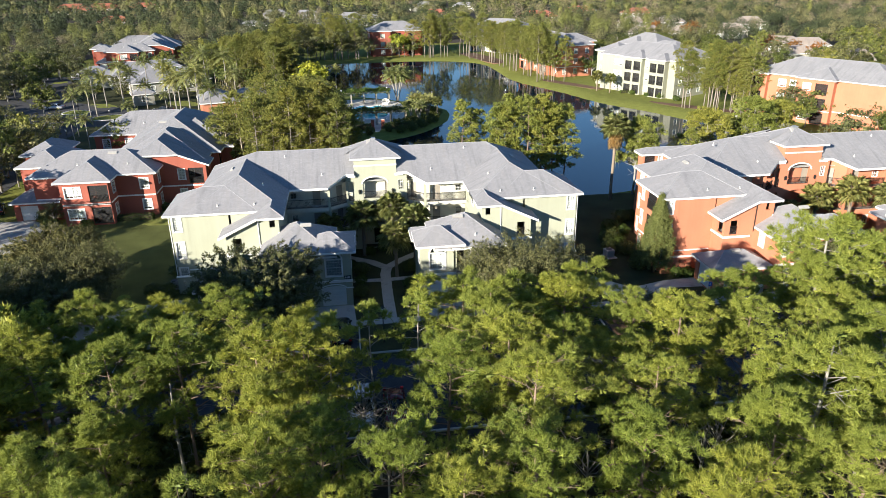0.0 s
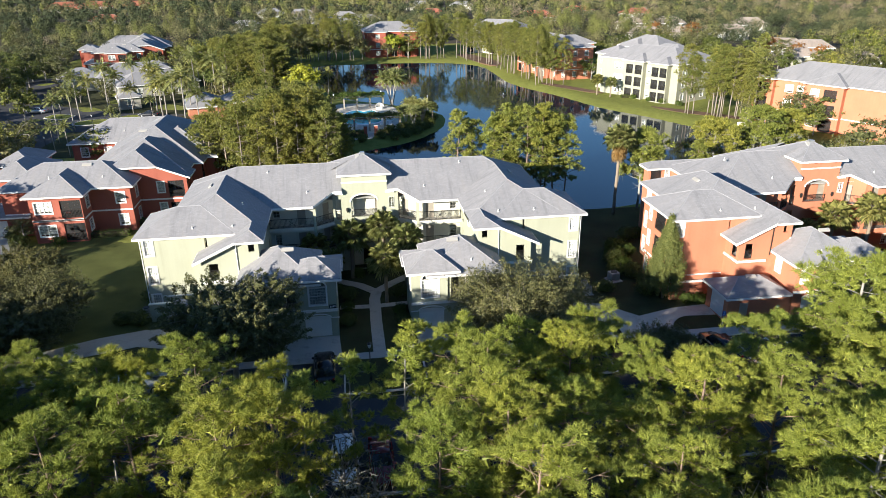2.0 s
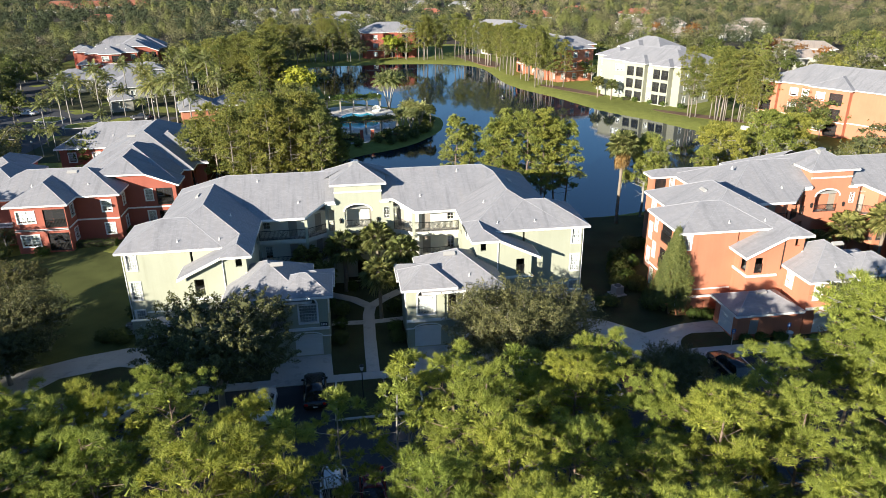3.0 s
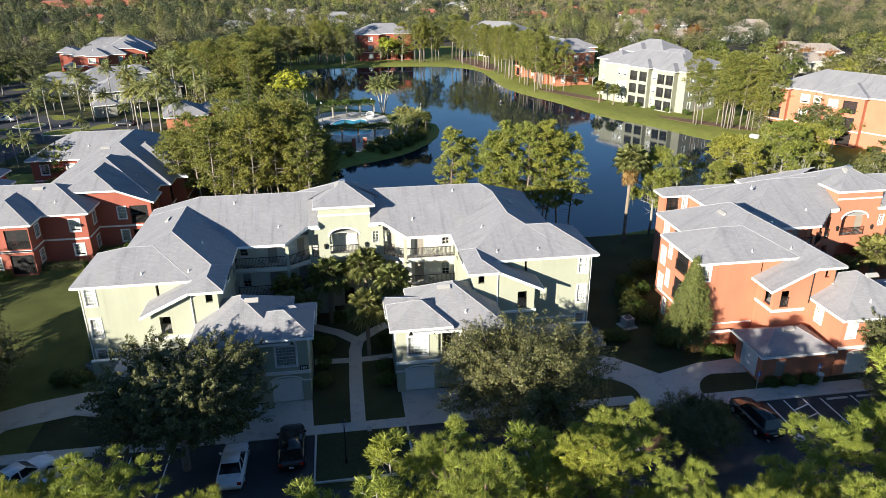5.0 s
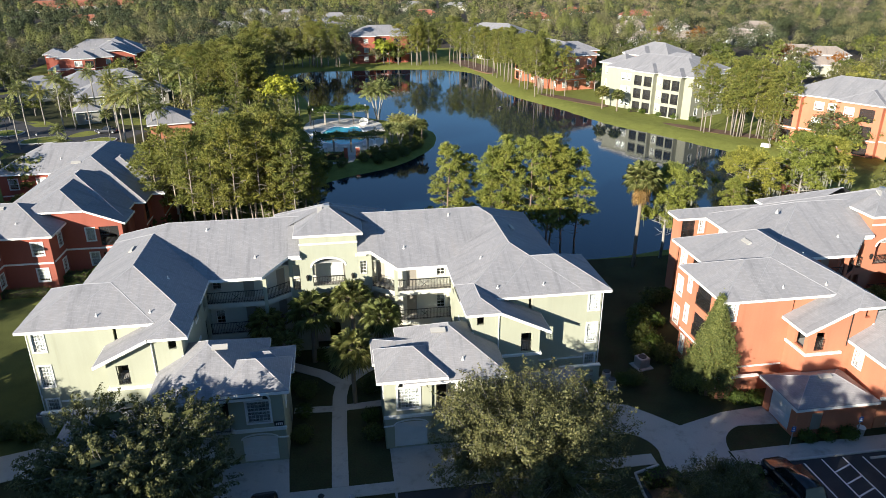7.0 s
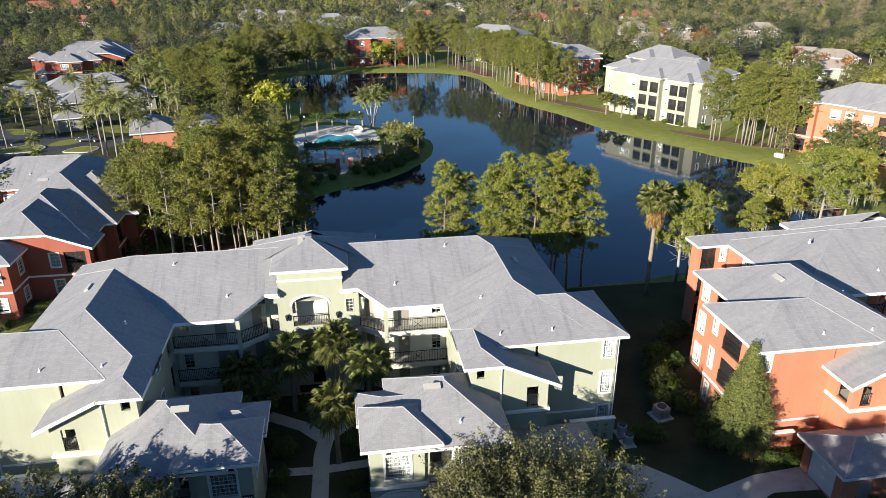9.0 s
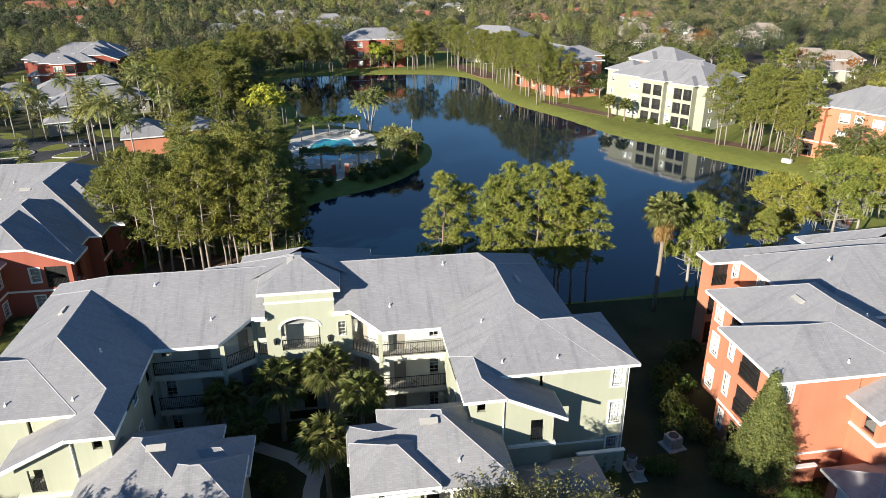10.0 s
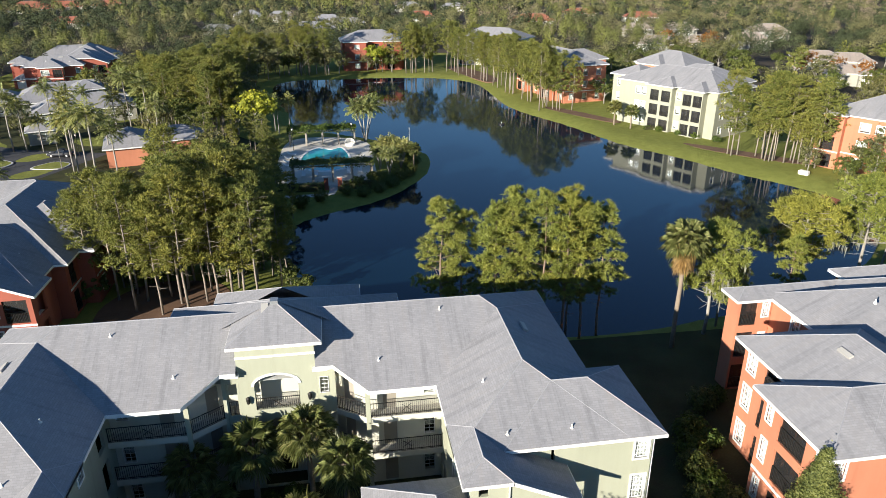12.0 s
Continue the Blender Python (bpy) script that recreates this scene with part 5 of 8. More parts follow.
red_house("brick red apartment building with white trim beyond the clubhouse", (-36.8, 173.5, 0), 10)

# pale yellow building on the far bank
block_building("apartment_building", "pale yellow three-storey apartment building with stacked screened balconies", "apartment building", (69.0, 112.0, 0.0), -62.0,
               [(-0.8, 25.0, -0.55, 13.5), (8.3, 15.2, -1.9, 9.0), (16.8, 22.8, -2.2, 9.0), (3.0, 21.0, 6, 20), (-7.0, 2.0, 4.5, 14)], 3, M_YELLOW, 9.7,
               [(0, "S", "win", 4.6, 1.1), (0, "S", "win", 6.2, 1.1), (0, "S", "win", 15.3, 1.0), (1, "S", "bal", 0.35, 2.2), (1, "S", "bal", 3.2, 2.2), (2, "S", "bal", 0.3, 2.0), (2, "S", "bal", 2.7, 2.0),
                (1, "E", "bal", 0.1, 1.0), (2, "W", "win", 9.0, 0.5)], 0.45)
block_building("apartment_building", "terracotta three-storey apartment building with white trim on the far bank", "apartment building", (89.6, 70.2, 0.0), -62.0,
               [(-0.6, 30.0, -0.55, 14.0), (-1.2, 4.2, -1.6, 8.0), (10.5, 19.0, -1.8, 8.0)], 3, M_ORANGE, 9.6,
               [(1, "S", "bal", 0.5, 2.8), (1, "W", "bal", 5.5, 2.5), (0, "S", "win", 6.0, 1.6), (0, "S", "win", 8.6, 1.2), (2, "S", "win", 1.0, 1.6), (2, "S", "bal", 3.6, 2.6)], 0.45)
block_building("apartment_building", "terracotta three-storey apartment building half hidden by pines", "apartment building", (57.5, 163.0, 0.0), -80.0,
               [(0, 30, 0, 13), (3, 10, -1.6, 8), (18, 25, -1.6, 8), (10, 20, 6, 19)], 3, M_ORANGE, 9.6, [(1, "S", "bal", 1.0, 2.2), (2, "S", "bal", 1.0, 2.2), (1, "S", "win", 4.0, 1.2), (2, "S", "win", 4.0, 1.2)], 0.45)
block_building("apartment_building", "cream three-storey apartment building behind lakeside pines", "apartment building", (42.0, 222.0, 0.0), -40.0,
               [(9, 34, 0, 14), (10, 16, -1.6, 8), (20, 30, -1.8, 8), (12, 22, 8, 24)], 3, M_CREAM, 9.6, [(1, "S", "bal", 1.0, 2.2), (2, "S", "bal", 1.0, 2.2), (2, "S", "bal", 5.0, 2.2)], 0.45)
block_building("apartment_building", "brick red three-storey apartment building at the lake's far end", "apartment building", (7.5, 205.0, 0.0), 2.0,
               [(0, 22, 0, 14), (0.8, 9, -2.0, 8), (14, 21, -1.8, 8)], 3, M_RED, 9.6, [(1, "S", "win", 3.3, 1.4), (0, "S", "bal", 10, 2.4), (2, "S", "bal", 1.0, 2.4), (2, "S", "win", 5.0, 1.4)], 0.45)
block_building("apartment_building", "terracotta apartment building with a grey hipped roof among trees", "apartment building", (84.0, 140.0, 0.0), -62.0, [(0, 16, 0, 12), (2, 10, -2, 8)], 3, M_ORANGE, 9.6, (), 0.5)
# the cluster to the north-west
block_building("clubhouse", "cream clubhouse with several grey hipped roofs among palms", "clubhouse", (-61.5, 124.5, 0.0), 22.0,
               [(0, 22, 0, 11.5), (8, 16, 8, 20), (-4, 22, 16, 30), (-13, 0, 20, 31)], 1, M_GREIGE, 3.4, (), 0.5)
block_building("tower_room", "small cream upper room with a hipped grey roof", "clubhouse", (-59.0, 142.0, 3.4), 22.0, [(0, 8, 0, 8)], 1, M_GREIGE, 2.2, (), 0.5)
block_building("pool_house", "low terracotta pool house with a grey hipped roof", "pool house", (-36.5, 88.0, 0.0), 14.0, [(0, 9, 0, 12), (7, 18, 3, 11)], 1, M_ORANGE, 3.6, (), 0.5, auto=0)
block_building("gate_lodge", "small cream lodge with an arched porch by the car park", "lodge", (-57.0, 108.0, 0.0), 20.0, [(0, 6, 0, 5)], 1, M_GREIGE, 3.0, (), 0.5)

# houses far off among the trees
_r = random.Random(5)
FAR_HOUSES = ((147, 301, 1, 16, -24), (166, 297, 1, 18, -24), (169, 240, 1, 18, -24), (198, 274, 1, 20, -24), (126, 237, 1, 18, -26), (144, 233, 1, 18, -24), (160, 183, 1, 16, -28), (164, 172, 1, 16, -26), (152, 132, 1, 16, -28),
              (147, 148, 1, 14, -26), (52, 413, 2, 20, 2), (109, 367, 2, 26, 0), (158, 423, 2, 22, 0), (185, 384, 2, 22, -4), (-240, 559, 2, 34, 14), (-156, 401, 2, 22, 12), (-222, 585, 2, 32, 12), (-190, 596, 2, 28, 10),
              (-60, 336, 0, 16, 5), (-58, 436, 0, 20, 3), (-36, 424, 0, 20, 0), (-16, 327, 0, 24, 4), (-6, 391, 0, 18, 0), (6, 367, 0, 18, 2), (54, 515, 0, 22, 0), (88, 507, 0, 20, -4))
for x, y, mt, w, tn in FAR_HOUSES:
    d = w * _r.uniform(0.5, 0.62)
    block_building("house", ("low house with a tan shingle roof among trees", "low house with a tan shingle roof among trees", "low house with a red clay roof among trees")[mt] if mt else "pale house with a grey roof among trees", "house",
                   (x, y, 0), tn, [(0, w, 0, d), (w * 0.1, w * 0.42, -d * 0.3, d * 0.7), (w * 0.62, w * 0.9, -d * 0.22, d * 0.6)], 1, M_GREIGE, 3.2 if mt == 2 else 3.8, (), 0.55,
                   (M_SHINGLE, M_SHINGLE_TAN, M_TILE_RED)[mt], 0.5, auto=5.0)

# ---- trees ----


def tri_mesh(name, verts, tris):
    me = bpy.data.meshes.new(name)
    n = len(tris)
    me.vertices.add(len(verts))
    me.vertices.foreach_set("co", np.asarray(verts, np.float32).ravel())
    me.loops.add(n * 3)
    me.loops.foreach_set("vertex_index", np.asarray(tris, np.int32).ravel())
    me.polygons.add(n)
    me.polygons.foreach_set("loop_start", np.arange(n, dtype=np.int32) * 3)
    me.update(calc_edges=True)
    return me


def unit(v):
    return v / np.maximum(np.linalg.norm(v, axis=-1, keepdims=True), 1e-6)


def needle_clumps(rng, centre, radius, count, needles, length, width, fill=14, low=-0.25):
    """Dense round clumps of needle bursts: every burst sits on a flattened dome and fans outward, with a dark twiggy heart inside."""
    n = len(centre)
    m = n * count
    d = unit(rng.normal(size=(m, 3)) + [0, 0, 0.35])
    d[:, 2] = np.where(d[:, 2] < low, -d[:, 2], d[:, 2])
    rad = np.repeat(radius, count)[:, None] * rng.uniform(0.72, 1.0, (m, 1))
    c = np.repeat(centre, count, 0) + d * rad * [1, 1, 0.72]
    k = m * needles
    c2, a2 = np.repeat(c, needles, 0), np.repeat(unit(d + [0, 0, 0.45]), needles, 0)
    c2 = c2 + rng.normal(size=(k, 3)) * np.repeat(rad, needles, 0) * [0.15, 0.15, 0.1]
    q = unit(unit(rng.normal(size=(k, 3))) + 1.15 * a2)
    ln = length * rng.uniform(0.7, 1.15, (k, 1))
    side = unit(np.cross(q, unit(a2 + 0.5 * rng.normal(size=a2.shape)))) * width / 2
    v = np.stack([c2 - side, c2 + side, c2 + q * ln - np.array([0, 0, 0.07]) * ln], 1).reshape(-1, 3)
    if fill:
        w = n * fill
        r2 = np.repeat(radius, fill)[:, None]
        e = np.repeat(centre, fill, 0) + rng.normal(size=(w, 3)) * r2 * [0.2, 0.2, 0.12] - [0, 0, 0.08]
        t = unit(rng.normal(size=(w, 3)) * [1, 1, 0.5])
        u = unit(np.cross(t, unit(rng.normal(size=(w, 3)) + [0, 0, 1.2])))
        f = np.stack([e - t * r2 * 0.3 - u * r2 * 0.1, e - t * r2 * 0.28 + u * r2 * 0.1, e + t * r2 * 0.4], 1).reshape(-1, 3)
        v = np.concatenate([v, f])
    return v, np.arange(len(v)).reshape(-1, 3)


def leaf_cards(rng, centre, size, out, up=0.4, fold=True, loose=0.55):
    """Loose leaves, each a small blade, facing roughly outward."""
    n = len(centre)
    nrm = unit(unit(out) + loose * rng.normal(size=(n, 3)) + [0, 0, up])
    t = unit(np.cross(nrm, rng.normal(size=(n, 3))))
    s = np.cross(nrm, t)
    k = size * rng.uniform(0.6, 1.25, (n, 1))
    if not fold:
        v = np.stack([centre - t * k * 0.55 - s * k * 0.4, centre - t * k * 0.45 + s * k * 0.45, centre + t * k * 0.6], 1).reshape(-1, 3)
        return v, np.arange(n * 3).reshape(-1, 3)
    v = np.stack([centre - t * k * 0.5, centre + s * k * 0.32, centre + t * k * 0.5 - nrm * k * 0.12, centre - s * k * 0.32], 1).reshape(-1, 3)
    i = np.arange(n)[:, None] * 4
    return v, np.concatenate([i + [0, 1, 2], i + [0, 2, 3]], 0)


def limb(bm, a, b, r0, r1, rng, sag=0.0, sides=4):
    a, b = np.array(a), np.array(b)
    m = (a + b) / 2 + rng.normal(size=3) * np.linalg.norm(b - a) * 0.07 + [0, 0, sag]
    tube(bm, [tuple(a), tuple(m), tuple(b)], [r0, (r0 + r1) / 2, r1], sides, False)


def trunk_line(rng, h, lean=0.045, n=6):
    t = np.linspace(0, 1, n)[:, None]
    off = np.cumsum(rng.normal(size=(n, 2)) * lean * h / n, 0)
    off -= off[0]
    return np.concatenate([off, t * h - 0.3 * (t == 0)], 1)


def at_height(line, z):
    return np.array([np.interp(z, line[:, 2], line[:, 0]), np.interp(z, line[:, 2], line[:, 1]), z])


def bm_mesh(name, bm, mat):
    me = bpy.data.meshes.new(name)
    bm.normal_update()
    bm.to_mesh(me)
    bm.free()
    me.materials.append(mat)
    me.polygons.foreach_set("use_smooth", [True] * len(me.polygons))
    return me


def pine(seed, h, crown, spread, limbs, clumps, tufts, needles, length, width, needle_mat, bark, r=0.16, dead=4, group="pines", label="", size=0.52, fill=14):
    """A tall pine: bare trunk, upswept limbs, and dense clumps of needles at their ends with gaps between."""
    rng = np.random.default_rng(seed)
    line = trunk_line(rng, h)
    bm = bmesh.new()
    tube(bm, [tuple(p) for p in line], list(np.linspace(r, r * 0.22, len(line))), 8)
    cs, rs = [], []
    for i in range(limbs):
        f = (i + 0.5) / limbs
        z = h * (crown + (1 - crown) * f * 0.97)
        ang = i * 2.4 + rng.uniform(-0.5, 0.5)
        rad = spread * (0.5 + 0.62 * math.sin(math.pi * min(1, 0.16 + f * 0.80))) * rng.uniform(0.55, 1.1) * (1.0 if f < 0.8 else 0.75)
        base = at_height(line, z)
        end = base + [math.cos(ang) * rad, math.sin(ang) * rad, rad * rng.uniform(0.1, 0.45)]
        limb(bm, base, end, r * 0.3 * (1.15 - f), 0.015, rng)
        for j in range(clumps):
            s = 1.0 - 0.55 * j / clumps + rng.uniform(-0.06, 0.06)
            c = base + (end - base) * s + rng.normal(size=3) * [0.2, 0.2, 0.1] * spread / 2.6 * (1 + 1.2 * (j > 0))
            limb(bm, base + (end - base) * max(0.1, s - 0.25), c, 0.022, 0.008, rng, 0.0, 3)
            cs.append(c)
            rs.append(size * rng.uniform(0.7, 1.25))
    for e in range(3):
        cs.append(line[-1] + rng.normal(size=3) * [0.3, 0.3, 0.15] - [0, 0, 0.5 * e])
        rs.append(size * 0.9)
    for i in range(dead):
        z, ang = h * crown * rng.uniform(0.6, 1.0), rng.uniform(0, 6.3)
        b = at_height(line, z)
        limb(bm, b, b + [math.cos(ang) * spread * 0.5, math.sin(ang) * spread * 0.5, rng.uniform(-0.3, 0.3)], 0.03, 0.008, rng)
    v, f = needle_clumps(rng, np.array(cs), np.array(rs), tufts, needles, length, width, fill)
    T = thing("pine_tree", label, "pine tree", group, "", (0, 0, -300))
    mesh_part("trunk", bm_mesh("trunk", bm, bark), None, T)
    me = tri_mesh("crown", v, f)
    mesh_part("crown", me, needle_mat, T)
    return T


def broad_tree(seed, h, rad, low, clumps, leaves, leaf, leaf_mat, bark, r=0.18, label="", name="broadleaf_tree", group="broadleaf trees", flat=0.8, hole=0.25, limbs=9, spray=0.0):
    """A branching tree: limbs into an uneven crown of leaf clumps with gaps; spray: length of upswept leafy twigs instead of round clumps."""
    rng = np.random.default_rng(seed)
    line = trunk_line(rng, h * 0.75, 0.05)
    bm = bmesh.new()
    tube(bm, [tuple(p) for p in line], list(np.linspace(r, r * 0.3, len(line))), 7)
    mid = np.array([line[-1][0], line[-1][1], h * (1 + low) / 2])
    half = h * (1 - low) / 2
    lobes = []
    for i in range(limbs):
        a, e = i * 2.4 + rng.uniform(-0.5, 0.5), rng.uniform(-0.35, 0.95)
        q = mid + np.array([math.cos(a) * rad * math.cos(e) * rng.uniform(0.45, 0.75), math.sin(a) * rad * math.cos(e) * rng.uniform(0.45, 0.75), math.sin(e) * half * 0.75])
        lobes.append(q)
        limb(bm, at_height(line, max(h * low * 0.8, min(h * 0.7, q[2] - half * 0.6))), q, r * 0.4, 0.02, rng, 0.0, 5)
    cs, ns, hearts = [], [], []
    for i in range(clumps):
        o = lobes[i % len(lobes)]
        d = unit(rng.normal(size=3))
        c = o + d * np.array([rad, rad, half * flat]) * rng.uniform(hole, 0.52)
        if c[2] < h * low:
            c[2] = h * low + rng.uniform(0, 0.6)
        if i % 3 == 0:
            limb(bm, o, c, 0.03, 0.008, rng)
        off = rng.normal(size=(leaves, 3)) * np.array([1, 1, 0.7])
        if spray:
            ax = unit(unit(c - mid) + [0, 0, 0.55] + 0.45 * rng.normal(size=3))
            k = rng.uniform(-0.35, 1.0, (leaves, 1)) * spray * rng.uniform(0.6, 1.3)
            if i % 4 == 1:
                limb(bm, c - ax * 0.6 * spray, c + ax * spray * 0.95, 0.018, 0.006, rng, 0.0, 3)
            cs.append(c + ax * k + off * spray * 0.2 * (1.15 - 0.6 * np.clip(k / spray, 0, 1)))
            ns.append(off + 0.8 * unit(c - mid))
            if i % 3 == 0:
                hearts.append(o + (c - o) * rng.uniform(0.0, 0.75, (2, 1)) + rng.normal(size=(2, 3)) * 0.2)
            continue
        cs.append(c + off * rad * rng.uniform(0.06, 0.11))
        ns.append(off + 1.2 * unit(c - mid))
    v, f = leaf_cards(rng, np.concatenate(cs), leaf, np.concatenate(ns), fold=False)
    if hearts:
        hc = np.concatenate(hearts)
        v2, f2 = leaf_cards(rng, hc, 0.75, rng.normal(size=hc.shape), 0.2, False)
        v, f = np.concatenate([v, v2]), np.concatenate([f, f2 + len(v)])
    T = thing(name, label, "tree", group, "", (0, 0, -300))
    mesh_part("trunk", bm_mesh("trunk", bm, bark), None, T)
    mesh_part("crown", tri_mesh("crown", v, f), leaf_mat, T)
    return T


def cone_tree(seed, h, rad, n, leaf, label):
    """A dense conical evergreen, wide and ragged at its foot."""
    rng = np.random.default_rng(seed)
    bm = bmesh.new()
    tube(bm, [(0, 0, -0.2), (0.05, 0, h * 0.5), (0, 0, h * 0.95)], [0.16, 0.1, 0.02], 7)
    cs, ns = [], []
    for i in range(n):
        f = rng.uniform(0, 1) ** 0.8
        z = h * (0.10 + 0.9 * f)
        a = rng.uniform(0, 6.283)
        k = rad * min(1.0, (1.05 - f) * 1.3) * (0.74 + 0.26 * math.sin(a * 5 + z * 2.3) * math.cos(z * 3.1)) * rng.uniform(0.6, 1.1)
        c = np.array([math.cos(a) * k, math.sin(a) * k, z + 0.2 * k])
        if i % 9 == 0:
            limb(bm, (0, 0, z - 0.2 * k), c, 0.03, 0.008, rng)
        off = rng.normal(size=(46, 3)) * [0.10, 0.10, 0.26]
        cs.append(c + off)
        ns.append(unit(off) + [math.cos(a), math.sin(a), 0.4])
    v, f = leaf_cards(rng, np.concatenate(cs), leaf, np.concatenate(ns), 0.3, False)
    T = thing("conical_evergreen", label, "tree", "", "", (0, 0, -300))
    mesh_part("trunk", bm_mesh("trunk", bm, M_BARK), None, T)
    mesh_part("crown", tri_mesh("crown", v, f), M_CEDAR, T)
    return T


def fan_palm(seed, h, fronds, size, skirt, label, r=0.17):
    """A palm with round fan leaves on stalks; skirt: how many dead ones hang below."""
    rng = np.random.default_rng(seed)
    line = trunk_line(rng, h, 0.03, 8)
    bm = bmesh.new()
    rr = [r * (1.25 if i == 0 else 1.0 + 0.1 * (i % 2)) for i in range(8)]
    tube(bm, [tuple(p) for p in line], rr, 9)
    V, F, V2, F2 = [], [], [], []
    top = line[-1]
    for i in range(fronds + skirt):
        dead = i >= fronds
        a = i * 2.4 + rng.uniform(-0.2, 0.2)
        e = radians(rng.uniform(-80, -50)) if dead else radians(75 - 115 * (i / fronds) ** 0.9 + rng.uniform(-8, 8))
        d = np.array([math.cos(a) * math.cos(e), math.sin(a) * math.cos(e), math.sin(e)])
        st = size * (0.5 if dead else 0.7)
        hub = top + d * st + [0, 0, -0.1 * st - (rng.uniform(0, 1.6) if dead else 0)]
        if not dead:
            limb(bm, top, hub, 0.022, 0.012, rng)
        side = unit(np.cross(d, [0, 0, 1.0]))
        up = np.cross(side, d)
        n = 21
        for k in range(n):
            th = radians(-118 + 236 * k / (n - 1))
            q = d * math.cos(th) + side * math.sin(th)
            w = np.cross(q, up) * size * 0.024
            ln = size * (0.75 if not dead else 0.6) * (1 - 0.22 * abs(th) / 2) * rng.uniform(0.9, 1.08)
            m = hub + q * ln * 0.55 + up * rng.uniform(-0.02, 0.12)
            t = hub + q * ln * rng.uniform(0.85, 1.0) + np.array([0, 0, -0.28]) * ln * rng.uniform(0.4, 1.5) - up * 0.06
            (V2 if dead else V).extend([hub, m + w, t, m - w])
    T = thing("fan_palm", label, "palm tree", "palms", "", (0, 0, -300))
    mesh_part("trunk", bm_mesh("trunk", bm, M_PALMT), None, T)
    for nm, vs, mt in (("crown", V, M_PALM), ("dead_leaves", V2, M_THATCH)):
        if vs:
            i = np.arange(len(vs) // 4)[:, None] * 4
            mesh_part(nm, tri_mesh(nm, np.array(vs), np.concatenate([i + [0, 1, 2], i + [0, 2, 3]], 0)), mt, T)
    return T


def feather_palm(seed, h, fronds, size, label, r=0.13, trunks=1):
    """A palm with long arching feather leaves; several trunks make a clump."""
    rng = np.random.default_rng(seed)
    bm = bmesh.new()
    V = []
    for s in range(trunks):
        line = trunk_line(rng, h * rng.uniform(0.8, 1.05) if trunks > 1 else h, 0.03, 7)
        if trunks > 1:
            a = s * 6.283 / trunks
            line[:, :2] += np.outer(np.linspace(0.15, 1, 7) ** 1.3, [math.cos(a) * h * 0.24, math.sin(a) * h * 0.24])
        tube(bm, [tuple(p) for p in line], list(np.linspace(r * 1.2, r * 0.85, 7)), 8)
        top = line[-1]
        for i in range(fronds):
            a, e = i * 2.4 + rng.uniform(-0.2, 0.2), radians(78 - 88 * (i / fronds) + rng.uniform(-8, 8))
            p, d, pts = top.copy(), np.array([math.cos(a) * math.cos(e), math.sin(a) * math.cos(e), math.sin(e)]), []
            for k in range(9):
                pts.append((p.copy(), d.copy()))
                p = p + d * size / 8
                d = unit(d + [0, 0, -0.17 - 0.05 * k / 4])
            limb(bm, pts[0][0], pts[4][0], 0.03, 0.015, rng)
            for k in range(34):
                f = 0.10 + 0.9 * k / 34
                j = min(7, int(f * 8))
                q = pts[j][0] + (pts[j + 1][0] - pts[j][0]) * (f * 8 - j)
                dd = pts[j][1]
                sd = unit(np.cross(dd, [0, 0, 1.0])) * (1 if k % 2 else -1)
                ln = size * 0.24 * math.sin(math.pi * min(0.98, 0.12 + f * 0.86)) + 0.12
                leaf = unit(sd + 0.55 * dd + [0, 0, rng.uniform(-0.65, 0.05)])
                w = dd * 0.07
                V += [q - w, q + leaf * ln * 0.5 - w * 1.3, q + leaf * ln + [0, 0, -0.12 * ln], q + leaf * ln * 0.5 + w * 1.3]
    T = thing("feather_palm", label, "palm tree", "palms", "", (0, 0, -300))
    mesh_part("trunk", bm_mesh("trunk", bm, M_BARKG), None, T)
    i = np.arange(len(V) // 4)[:, None] * 4
    mesh_part("crown", tri_mesh("crown", np.array(V), np.concatenate([i + [0, 1, 2], i + [0, 2, 3]], 0)), M_PALM, T)
    return T


def put(proto, x, y, turn=0.0, scale=1.0, z=None, label=""):
    """A copy of a tree with its foot on the ground."""
    if z is None:
        z = float(ground_height(np.array([x * 1.0]), np.array([y * 1.0]))[0])
    o = copy_thing(proto, pose(x, y, z, 0, 0, turn) @ Matrix.Scale(scale, 4))
    if label:
        o["label"] = label
    return o


def tri_arrays(me):
    me.calc_loop_triangles()
    v, f = np.zeros(len(me.vertices) * 3, np.float32), np.zeros(len(me.loop_triangles) * 3, np.int32)
    me.vertices.foreach_get("co", v)
    me.loop_triangles.foreach_get("vertices", f)
    return v.reshape(-1, 3), f.reshape(-1, 3)


def joined_stand(name, protos, places, label):
    """Many trees nobody could count, as one sheet of trunks and crowns. places: (x, y, turn, scale)."""
    src = [[tri_arrays(c.data) + (c.data.materials[0],) for c in p.children] for p in protos]
    V, F, I, n, mats = [], [], [], 0, []
    for k, (x, y, turn, sc) in enumerate(places):
        c, d = math.cos(radians(turn)) * sc, math.sin(radians(turn)) * sc
        for v, f, m in src[k % len(src)]:
            if m not in mats:
                mats.append(m)
            V.append(np.stack([v[:, 0] * c - v[:, 1] * d + x, v[:, 0] * d + v[:, 1] * c + y, v[:, 2] * sc], 1))
            F.append(f + n)
            I.append(np.full(len(f), mats.index(m), np.int32))
            n += len(v)
    me = tri_mesh(name, np.concatenate(V), np.concatenate(F))
    for m in mats:
        me.materials.append(m)
    me.polygons.foreach_set("material_index", np.concatenate(I))
    return tagged(mesh_part(name, me, None), label, "woodland", "", "stuff")


def drop(*protos):
    for p in protos:
        for o in (*p.children_recursive, p):
            bpy.data.objects.remove(o)


